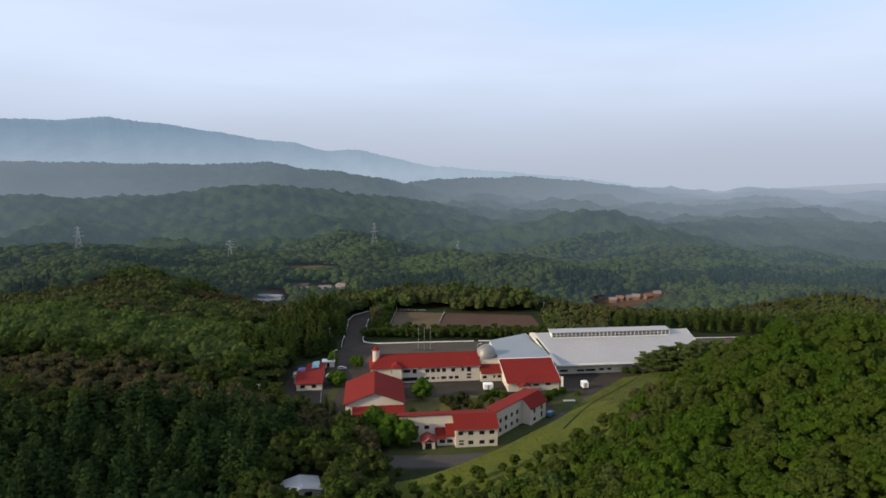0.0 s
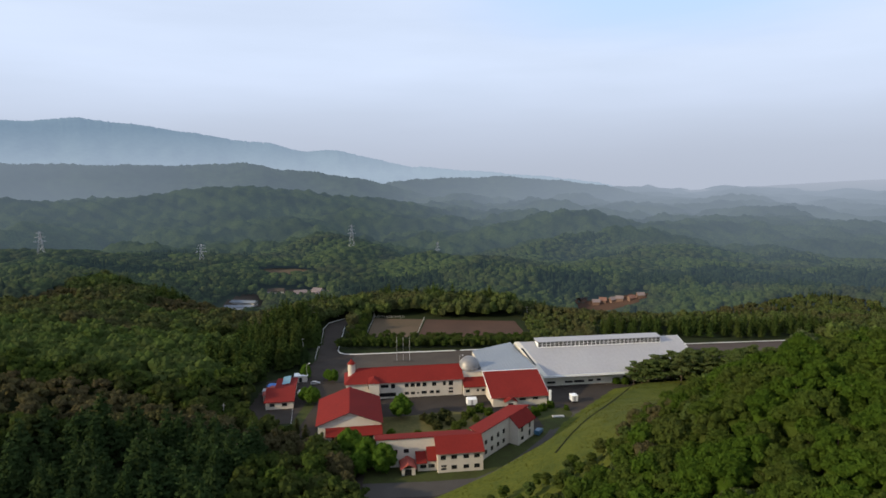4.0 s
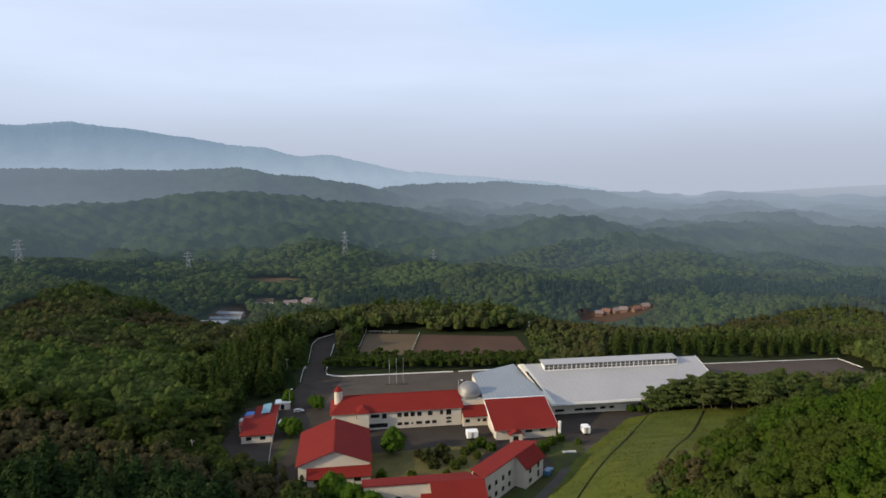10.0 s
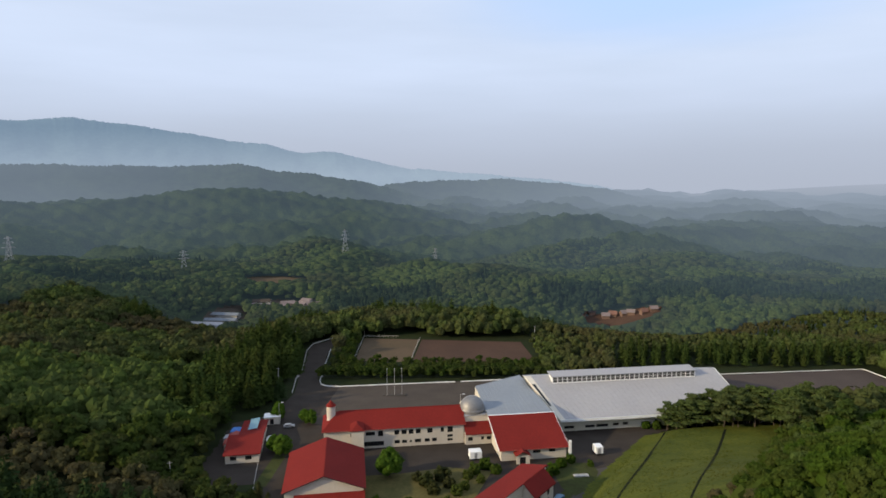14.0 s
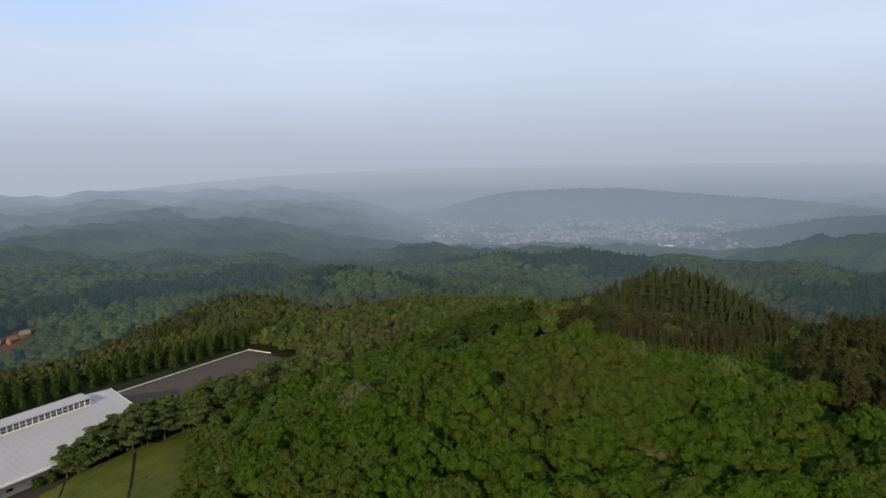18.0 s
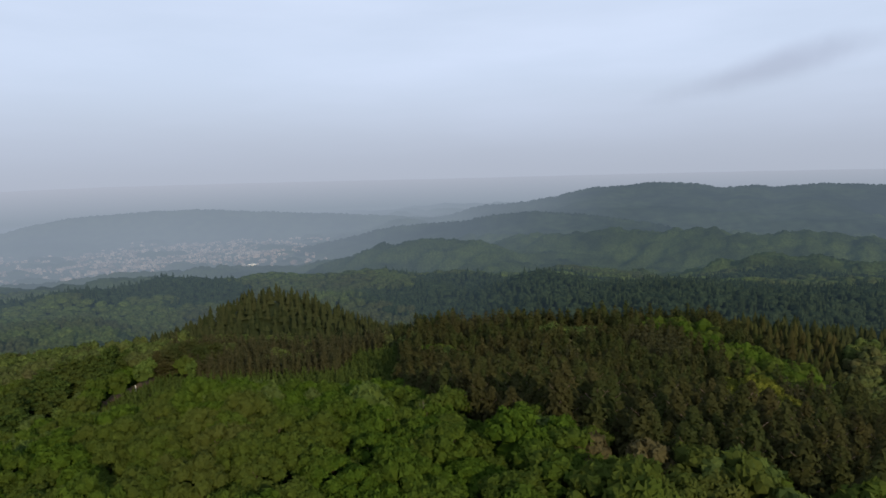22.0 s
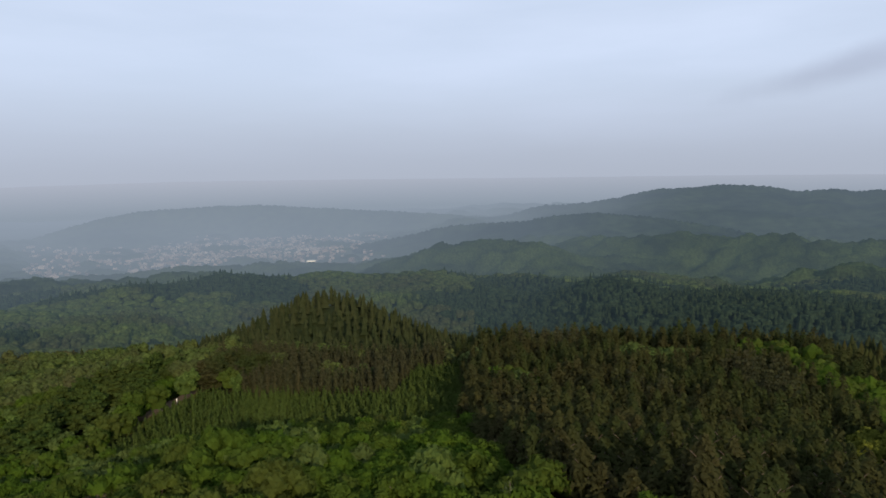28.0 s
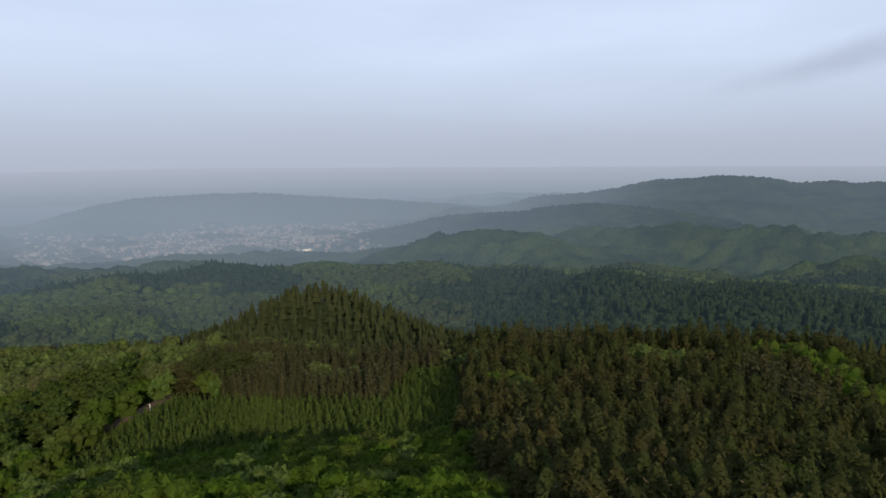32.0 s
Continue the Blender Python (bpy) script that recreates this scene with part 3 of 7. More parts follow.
def range_of_hills(name, far, azs, els, mat, label, rough=1.0, seed=1, deep=500):
    """One far range: a crest with spurs on its near side. els: degrees above eye level."""
    a = np.linspace(azs[0], azs[-1], int((azs[-1] - azs[0]) * (8 if rough > 0.3 else 3)))
    crest = 95 + far * np.tan(np.radians(np.interp(a, azs, els)))
    wob = sum(np.sin(a * k + seed * k) / k for k in (1.3, 2.9, 5.3, 9.7, 17.0, 29.0))
    crest = crest + wob * 4 * rough * far / 3000 + (rough > 0.3) * np.random.RandomState(seed).uniform(-3, 3, len(a))
    plain = 95 + far * np.tan(np.radians(np.interp(a, azs, els)))
    rows = []
    for s in np.linspace(0, 1, 44):
        r = far - deep * (1 - s)
        x, y = CX + r * np.sin(np.radians(a)), CY + r * np.cos(np.radians(a))
        z = -190 + (plain + (crest - plain) * s ** 12 + 190) * (s ** 1.1) + rough * (70 * (0.3 - np.abs(waves(x, y, 900, seed))) + 16 * waves(x, y, 330, seed + 1) + 6 * waves(x, y, 120, seed + 2)) * np.sin(np.pi * min(1, s * 1.02)) ** 0.8
        rows.append(np.stack([x, y, np.minimum(z, crest)], -1))
    r = far + 120
    rows.append(np.stack([CX + r * np.sin(np.radians(a)), CY + r * np.cos(np.radians(a)), np.full(len(a), -190.0)], -1))
    v = np.concatenate(rows)
    k, n = len(a), len(rows)
    i = np.arange((n - 1) * k).reshape(n - 1, k)[:, :-1]
    f = np.stack([i, i + k, i + k + 1, i + 1], -1).reshape(-1, 4)[:, ::-1]
    return tagged(arrays(name, v, f, mat, smooth=True), label, "hills", kind="structure")


# M1 and M3 glow with painted haze, graded by height
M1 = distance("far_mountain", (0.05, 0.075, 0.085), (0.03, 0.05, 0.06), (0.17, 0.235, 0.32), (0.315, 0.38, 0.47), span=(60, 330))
# green woods on the ranges, turned blue by haze glow in the shader
M2 = painted_haze(foliage("hazed_ridge", (0.05, 0.07, 0.034), (0.05, 0.07, 0.034), (0.02, 0.032, 0.024), 0.05, 0.005, (4.0, -1.7, 0.0), 0.03))
M3 = distance("haze_band", (0.012, 0.014, 0.016), (0.01, 0.012, 0.014), (0.425, 0.465, 0.56), (0.28, 0.335, 0.41), span=(-130, 50))
M4 = painted_haze(foliage("eastern_mountain", (0.036, 0.052, 0.028), (0.036, 0.052, 0.028), (0.012, 0.02, 0.017), 0.05, 0.005, (4.0, -1.7, 0.0), 0.03))
M5 = painted_haze(foliage("hazed_mesa", (0.06, 0.08, 0.04), (0.06, 0.08, 0.04), (0.03, 0.045, 0.03), 0.05, 0.005, (4.0, -1.7, 0.0), 0.03))
range_of_hills("backdrop_mountain_west", 4350, (-75, -55, -42, -32.4, -29.1, -24.1, -16.8, -14.6, -11.9, -9, -5.7, -2.7, 4.7, 12, 20), (1.5, 2.6, 3.4, 3.62, 3.92, 3.36, 2.24, 2.05, 1.36, 1.51, 0.66, 0.04, -0.53, -1.18, -2.6), M1, "wooded mountain with a long falling crest, blue with painted haze", 0.6, 2, 900)
range_of_hills("backdrop_ridge_west", 3000, (-75, -50, -32.7, -27.3, -21.3, -17.4, -14.7, -11, -7.7, -4.7, 0), (0.2, 0.5, 0.43, 0.3, 0.24, 0.48, -0.06, -0.44, -0.97, -1.6, -3), M2, "wooded ridge below the mountain, blue-grey with painted haze", 0.7, 3, 600)
range_of_hills("backdrop_ridge_north", 3350, (-10, -4.7, -1.8, 2.2, 5.6, 9.1, 14.4, 16.7, 21.3, 27), (-2.6, -1.4, -1.05, -1, -0.88, -1.16, -1.68, -2.31, -3.0, -4.2), M2, "wooded ridge fading into painted blue-grey haze", 0.7, 5, 600)
# added glowing strip that stands in for the haze line at the horizon
range_of_hills("backdrop_plateau", 4700, (-10, 5, 15, 24, 31, 38, 46, 52, 62, 75, 90, 105, 125, 150), (-3.2, -2.8, -2.4, -1.95, -1.4, -0.95, -0.72, -0.6, -0.5, -0.6, -0.75, -0.8, -0.9, -1), M3, "pale glowing strip standing in for the level haze line", 0.12, 7, 500)
range_of_hills("backdrop_mesa", 2900, (48, 53, 56.5, 59, 62.6, 67.9, 73.4, 81.2, 87.6, 91, 98), (-5.6, -4.0, -3.1, -2.75, -2.62, -2.55, -3.0, -3.55, -4.1, -4.4, -5.2), M5, "flat-topped hill behind the town, pale blue with painted haze", 0.4, 9, 500)
range_of_hills("backdrop_foothills_east", 2050, (70, 74, 78.7, 84.6, 90.6, 94, 97, 101, 106, 112), (-7.2, -6.6, -5.9, -4.75, -4.5, -3.95, -3.8, -4.1, -4.8, -6), M4, "wooded spur falling to the valley, blue-green with painted haze", 0.4, 15, 600)
range_of_hills("backdrop_mountain_east", 3000, (74, 76.9, 80.8, 84.3, 87.3, 89.7, 92.6, 96.4, 99.6, 102.3, 104.5, 107.4, 109.9, 112.2, 114.4, 116.2, 118.5, 121, 130, 150), (-6.56, -6.18, -5.46, -4.42, -4.42, -3.85, -3.13, -2.96, -2.33, -1.81, -1.74, -1.51, -1.64, -2.08, -1.89, -2.12, -1.85, -1.93, -2.2, -2.58), M4, "wooded mountain with a notched crest, dark blue-green with painted haze", 0.6, 11, 1500)


# ---------------------------------------------------------------- trees
def ball(level=1):
    bm = bmesh.new()
    bmesh.ops.create_icosphere(bm, subdivisions=level, radius=1)
    bm.verts.ensure_lookup_table()
    v = np.array([q.co[:] for q in bm.verts])
    f = np.array([[q.index for q in p.verts] for p in bm.faces])
    bm.free()
    return v, f


def half(v, f):
    """The part of a ball above its lower third."""
    keep = f[v[f][:, :, 2].mean(1) > -0.25]
    used, inv = np.unique(keep, return_inverse=True)
    return v[used], inv.reshape(keep.shape)


HALF = half(*ball(1))


def join(pieces):
    vs, fs, at = [], [], 0
    for v, f in pieces:
        vs.append(v)
        fs.append(f + at)
        at += len(v)
    return np.concatenate(vs), np.concatenate(fs)


def cards(rng, at, out, size):
    """Leaf sprays: small pointed blades about the places, lying round the way out."""
    n = len(at)
    d = out + rng.normal(0, 0.42, (n, 3))
    d /= np.linalg.norm(d, axis=1, keepdims=True) + 1e-9
    u = np.cross(d, rng.normal(0, 1, (n, 3)))
    u /= np.linalg.norm(u, axis=1, keepdims=True) + 1e-9
    w = np.cross(d, u)
    s = size * rng.uniform(0.6, 1.4, (n, 1))
    v = np.stack([at + u * s * 1.3 - d * s * 0.25, at - u * s * 0.7 + w * s * 0.72, at - u * s * 0.7 - w * s * 0.72], 1).reshape(-1, 3)
    f = np.arange(3 * n).reshape(n, 3)
    return v, f


def lobe(centre, radius, rng, rough=0.12):
    """The upper part of a lumpy ball."""
    v, f = HALF
    return centre + v * radius * rng.uniform(1 - rough, 1 + rough, (len(v), 1)), f


def broadleaf(seed, n, size, lobes=12, core=True):
    """A crown 8 m across and 10 m high over the ground at 0: a heap of small lobes, each a tuft of leaf sprays round a lumpy heart."""
    rng = np.random.RandomState(seed)
    out = []
    for k in range(lobes):
        s = (k + 0.5) / lobes
        a = k * 2.4 + rng.uniform(-0.3, 0.3)
        q = 3.1 * np.sqrt(s) * rng.uniform(0.85, 1.1)
        c = np.array([q * np.cos(a), q * np.sin(a), 8.6 - 0.24 * q * q + rng.uniform(-0.5, 0.7)])
        rad = np.array([1, 1, 0.95]) * rng.uniform(0.9, 1.45) * (12 / lobes) ** 0.4
        m = max(1, int(n / lobes))
        p = rng.normal(0, 1, (m, 3))
        p /= np.linalg.norm(p, axis=1, keepdims=True)
        p[:, 2] = np.abs(p[:, 2]) * np.where(rng.rand(m) < 0.85, 1, -0.5)
        out.append(cards(rng, c + p * rad * rng.uniform(0.85, 1.2, (m, 1)), p, size))
        if core:
            out.append(lobe(c, rad * 0.92, rng))
    if core:
        out.append(lobe(np.array([0, 0, 4.6]), np.array([2.7, 2.7, 2.2]), rng))
    return join(out)


def bush(seed, n, size, lobes=18):
    """A full rounded crown 7 m across, leafy nearly to the ground."""
    rng = np.random.RandomState(seed)
    out = []
    for k in range(lobes):
        z = 1 - 1.75 * (k + 0.5) / lobes
        a = k * 2.4 + rng.uniform(-0.3, 0.3)
        q = np.sqrt(1 - z * z)
        c = np.array([2.5 * q * np.cos(a), 2.5 * q * np.sin(a), 4.1 + 2.7 * z]) * rng.uniform(0.9, 1.08)
        rad = rng.uniform(1.0, 1.4)
        p = rng.normal(0, 1, (n // lobes, 3))
        p /= np.linalg.norm(p, axis=1, keepdims=True)
        out.append(cards(rng, c + p * rad, p, size))
        out.append(lobe(c, rad * 0.9, rng))
    out.append(lobe(np.array([0, 0, 3.6]), np.array([2.6, 2.6, 2.8]), rng))
    return join(out)


def pine(seed, n, size, pads=13):
    """A spreading pine 10 m high: flat pads of needles, one above another, with gaps between."""
    rng = np.random.RandomState(seed)
    out = []
    for k in range(pads):
        s = (k + 0.5) / pads
        a = k * 2.4 + rng.uniform(-0.4, 0.4)
        q = 3.3 * (1 - s) ** 0.6 * rng.uniform(0.7, 1.1)
        c = np.array([q * np.cos(a), q * np.sin(a), 3.4 + 6.4 * s + rng.uniform(-0.3, 0.3)])
        rad = np.array([1.7, 1.7, 0.55]) * rng.uniform(0.8, 1.2) * (1.1 - 0.4 * s)
        p = rng.normal(0, 1, (n // pads, 3))
        p /= np.linalg.norm(p, axis=1, keepdims=True)
        p[:, 2] = np.abs(p[:, 2])
        out.append(cards(rng, c + p * rad * 1.05, p * [0.4, 0.4, 1], size))
        out.append(lobe(c, rad * 0.9, rng, 0.2))
    return join(out)


def dome(seed, lobes=3, n=0, size=0.8, wide=3.9, high=3.9):
    """A far crown: one broad lumpy dome with smaller ones on its shoulders."""
    rng = np.random.RandomState(seed)
    out = [lobe(np.array([0, 0, 5.6]), np.array([wide, wide, high]), rng, 0.2)]
    for k in range(lobes - 1):
        a = k * 2.4 + rng.uniform(-0.5, 0.5)
        c = np.array([2.2 * np.cos(a), 2.2 * np.sin(a), 7.0 + rng.uniform(-0.8, 1.2)])
        out.append(lobe(c, rng.uniform(1.6, 2.4), rng, 0.2))
    if n:
        p = rng.normal(0, 1, (n, 3))
        p /= np.linalg.norm(p, axis=1, keepdims=True)
        p[:, 2] = np.abs(p[:, 2])
        out.append(cards(rng, np.array([0, 0, 5.9]) + p * 4.0, p, size))
    return join(out)


def tiered(seed, tiers=3, sides=7):
    """A far spruce 14 m high: a few ragged skirts, one above another."""
    rng = np.random.RandomState(seed)
    out = []
    for k in range(tiers):
        z0, z1 = 2 + 10.5 * k / tiers, 2 + 12.0 * (k + 1.25) / (tiers + 0.25)
        v, f = spire(sides, z0, z1, 2.9 * (1 - k / (tiers + 0.6)))
        v[:, 2] *= 0.8
        v[:-1] *= np.stack([rng.uniform(0.75, 1.25, sides)] * 2 + [np.ones(sides)], 1)
        out.append((v, f))
    return join(out)


def spire(sides, z0, z1, r):
    """A plain dark cone, the shaded heart of a conifer."""
    a = np.arange(sides) * 6.283 / sides
    v = np.concatenate([np.stack([r * np.cos(a), r * np.sin(a), np.full(sides, z0)], 1), [[0, 0, z1]]])
    i = np.arange(sides)
    return v, np.stack([i, (i + 1) % sides, np.full(sides, sides)], 1)


def conifer(seed, n, size, reach=2.6, tiers=10, sides=7, power=0.72, arms=8):
    """A spruce 14 m high: tiers of boughs like long drooping plumes round a spire."""
    rng = np.random.RandomState(seed)
    s = 1 - np.sqrt(rng.rand(n))
    tier = np.floor(s * tiers)
    s = (tier + 0.3 * rng.rand(n)) / tiers
    a = np.floor(rng.rand(n) * arms) * 6.283 / arms + tier * 1.3 + rng.normal(0, 0.13, n)
    along = rng.uniform(0.3, 1.05, n)
    q = (reach * (1 - s) ** power * (1 + 0.22 * np.sin(5 * a + 3 * tier)) + 0.12) * along
    p = np.stack([q * np.cos(a), q * np.sin(a), 2.2 + 11.6 * s - 0.1 * q * q / reach + 0.1 * rng.normal(0, 1, n)], 1)
    d = np.stack([0.5 * np.cos(a), 0.5 * np.sin(a), np.full(n, 0.9)], 1)
    return join([cards(rng, p, d, size), spire(sides, 1.5, 13.0, reach * 0.5)])


def larch(seed, n, size, sides=6):
    """A soft pointed crown 13 m high of fine brown-green sprays."""
    rng = np.random.RandomState(seed)
    s = rng.rand(n) ** 1.25
    a = rng.uniform(0, 6.283, n)
    q = (2.9 * (1 - s) ** 0.6 + 0.1) * rng.uniform(0.6, 1.1, n) * (1 + 0.25 * np.sin(3 * a + 9 * s + seed))
    p = np.stack([q * np.cos(a), q * np.sin(a), 4.2 + 9.2 * s - 0.12 * q], 1)
    d = np.stack([np.cos(a), np.sin(a), 0.7 + s], 1)
    return join([cards(rng, p, d, size), spire(sides, 3.0, 12.0, 2.4)])


def trunk(h=8.0, r=0.2, limbs=4, seed=0):
    rng = random.Random(seed)
    bm = bmesh.new()
    cone(bm, 0, 0, -0.8, h, r, r * 0.35, 7)
    for k in range(limbs):
        a, z = k * 2.4, h * rng.uniform(0.45, 0.9)
        tube(bm, (0, 0, z), (1.7 * math.cos(a), 1.7 * math.sin(a), z + 1.6), r * 0.28, 5)
    return bm


def mesh_of(bm, mat, name):
    me = bpy.data.meshes.new(name)
    bm.to_mesh(me)
    bm.free()
    me.materials.append(mat)
    return me


def model(name, crown, mat, label, category, wood):
    """A tree with its trunk and crown, kept as the first of its kind."""
    v, f = crown
    ob = new(name)
    tagged(ob, label, category)
    c = arrays("crown", v, f, mat, ob)
    t = new("trunk", mesh_of(wood, BARK, "trunk"))
    t.parent = ob
    return ob


def stand(name, places, crowns, mat, label, category, rng, lo=0.75, hi=1.25, round_=False):
    """Many trees of one wood, joined: places are x, y, z, scale."""
    pick = rng.randint(0, len(crowns), len(places))
    vs, fs, ts, at = [], [], [], 0
    for k, (v, f) in enumerate(crowns):
        p = places[pick == k]
        m = len(p)
        if not m:
            continue
        a = rng.uniform(0, 6.283, m)
        s = p[:, 3] * rng.uniform(lo, hi, m)
        ca, sa = np.cos(a) * s, np.sin(a) * s
        x = v[None, :, 0] * ca[:, None] - v[None, :, 1] * sa[:, None] + p[:, 0:1]
        y = v[None, :, 0] * sa[:, None] + v[None, :, 1] * ca[:, None] + p[:, 1:2]
        z = v[None, :, 2] * (s * rng.uniform(0.85, 1.15, m))[:, None] + p[:, 2:3]
        vs.append(np.stack([x, y, z], -1).reshape(-1, 3))
        fs.append((f[None] + (np.arange(m) * len(v))[:, None, None]).reshape(-1, 3) + at)
        ts.append(np.repeat(rng.rand(m), len(v)))
        at += m * len(v)
    ob = arrays(name, np.concatenate(vs), np.concatenate(fs), mat, tint=np.concatenate(ts), smooth=round_)
    return tagged(ob, label, category, kind="stuff")


def scatter(rng, x0, y0, x1, y1, gap):
    """Places on a shaken grid, gap metres apart."""
    gx, gy = np.meshgrid(np.arange(x0, x1, gap), np.arange(y0, y1, gap))
    p = np.stack([gx.ravel(), gy.ravel()], 1)
    return p + rng.uniform(-0.45, 0.45, p.shape) * gap


def in_school(x, y):
    """The open ground of the school: terrace, bank, road and fields."""
    yard = (x > np.where(y > 96, -60, -70)) & (x < np.maximum(np.minimum(toe(y) + 4, 100), 46 * (y < -8))) & (y > -36) & (y < 136)
    drive = (x > np.interp(y, (100, 148, 166, 210, 223, 236), (-62, -59.5, -62, -68, -67, -58))) & (x < -45) & (y > 100) & (y < 236)
    east = (x > 60) & (x < 213) & (y > np.interp(x, (90, 96, 130, 150), (76, 83, 88, 92))) & (y < 152)
    bank = (x >= toe(y)) & (x < bank_edge(y)) & (y > -37) & (y < 77 - 0.16 * (x - 92))
    field = (x > -39) & (x < 62) & (y > 178) & (y < np.where(x < 2, 240, 236))
    wooded = ((x < -45) & (y < 28)) | ((x < -20) & (y < 3)) | ((x < -8) & (y < -22)) | ((x < np.interp(y, (20, 27, 36, 48, 56), (-50, -57, -63, -68, -71))) & (y < 56))
    return (yard & ~wooded) | drive | east | bank | field


# ---------------------------------------------------------------- the school
TURN = 7.5
SITE = pose(20, 0, 0, 0, 0, TURN)       # local x along the fronts, y away to the back


def site(u, v, z=0.0, turn=0.0):
    return SITE @ pose(u, v, z, 0, 0, turn)


def wall(name, parent, m, length, height, openings=(), thick=0.3, mat=None, peak=None, label=""):
    """A wall along local x from 0, its outer face at y = 0, with openings (x, z, wide, high) cut through. peak: (x, z) of a gable."""
    openings = [(x - 0.1, max(z - 0.08, 0.02), w + 0.2, h + 0.16) for x, z, w, h in openings]
    bm = bmesh.new()
    xs = sorted({0.0, length, *[q for o in openings for q in (o[0], o[0] + o[2])]})
    zs = sorted({0.0, height, *[q for o in openings for q in (o[1], o[1] + o[3])]})
    seen = {}

    def at(i, y, j):
        if (i, y, j) not in seen:
            seen[i, y, j] = bm.verts.new((xs[i], y * thick, zs[j]))
        return seen[i, y, j]

    nx_, nz_ = len(xs) - 1, len(zs) - 1
    solid = [[not any(o[0] < (xs[i] + xs[i + 1]) / 2 < o[0] + o[2] and o[1] < (zs[j] + zs[j + 1]) / 2 < o[1] + o[3] for o in openings) for j in range(nz_)] for i in range(nx_)]
    for i in range(nx_):
        for j in range(nz_):
            if not solid[i][j]:
                continue
            for y in (0, 1):
                bm.faces.new((at(i, y, j), at(i + 1, y, j), at(i + 1, y, j + 1), at(i, y, j + 1)))
            for di, dj, p, q in ((-1, 0, (i, j), (i, j + 1)), (1, 0, (i + 1, j), (i + 1, j + 1)), (0, -1, (i, j), (i + 1, j)), (0, 1, (i, j + 1), (i + 1, j + 1))):
                k, m2 = i + di, j + dj
                if not (0 <= k < nx_ and 0 <= m2 < nz_ and solid[k][m2]) and not (peak and m2 == nz_):
                    bm.faces.new((at(p[0], 0, p[1]), at(q[0], 0, q[1]), at(q[0], 1, q[1]), at(p[0], 1, p[1])))
    if peak:
        top = [[at(i, y, nz_) for i in range(nx_ + 1)] + [bm.verts.new((peak[0], y * thick, peak[1]))] for y in (0, 1)]
        bm.faces.new(top[0])
        bm.faces.new(top[1][::-1])
        for i, j in ((nx_, nx_ + 1), (nx_ + 1, 0)):
            bm.faces.new((top[0][i], top[0][j], top[1][j], top[1][i]))
    bmesh.ops.transform(bm, matrix=m, verts=bm.verts)
    bmesh.ops.recalc_face_normals(bm, faces=bm.faces)
    ob = part(name, bm, mat or RENDERED, parent, label)
    for x, z, w, h in openings:
        window(parent, m, x, z, w, h)
    return ob


def window(parent, m, x, z, w, h):
    """A dark frame set back in its opening, with a mullion, a pane and a sill."""
    bm = bmesh.new()
    t = 0.07
    for q in ((x, z, x + w, z + t), (x, z + h - t, x + w, z + h), (x, z + t, x + t, z + h - t), (x + w - t, z + t, x + w, z + h - t)):
        box(bm, q[0], 0.1, q[1], q[2], 0.18, q[3])
    k = max(1, round(w / 1.3))
    for i in range(1, k + 1):
        c = x + w * i / (k + 1)
        box(bm, c - 0.03, 0.11, z + t, c + 0.03, 0.17, z + h - t)
    bmesh.ops.transform(bm, matrix=m, verts=bm.verts)
    ob = part("window", bm, FRAME, parent)
    bm = boxed(x + t, 0.135, z + t, x + w - t, 0.145, z + h - t)
    bmesh.ops.transform(bm, matrix=m, verts=bm.verts)
    part("pane", bm, GLASS, ob)
    bm = boxed(x - 0.1, -0.1, z - 0.08, x + w + 0.1, 0.1, z - 0.005)
    bmesh.ops.transform(bm, matrix=m, verts=bm.verts)
    part("sill", bm, RENDERED, ob)


def roof(name, parent, corners, mat, thick=0.28, label=""):
    return part(name, slab(corners, thick), mat, parent, label)


def side(x, y, turn, z=0.0):
    return pose(x, y, z, 0, 0, turn)


def fascia(parent, a, b, mat=None, h=0.3):
    """A pale board or gutter under an edge from a to b."""
    bm = bmesh.new()
    a, b = Vector(a), Vector(b)
    d = (b - a).normalized()
    n = Vector((d.y, -d.x, 0)).normalized() * 0.06
    vs = [bm.verts.new(q) for q in (a + n, b + n, b + n - Vector((0, 0, h)), a + n - Vector((0, 0, h)), a - n, b - n, b - n - Vector((0, 0, h)), a - n - Vector((0, 0, h)))]
    for q in ((0, 1, 2, 3), (5, 4, 7, 6), (0, 4, 5, 1), (3, 2, 6, 7), (1, 5, 6, 2), (4, 0, 3, 7)):
        bm.faces.new([vs[i] for i in q])
    bmesh.ops.recalc_face_normals(bm, faces=bm.faces)
    return part("gutter", bm, mat or WHITE, parent)


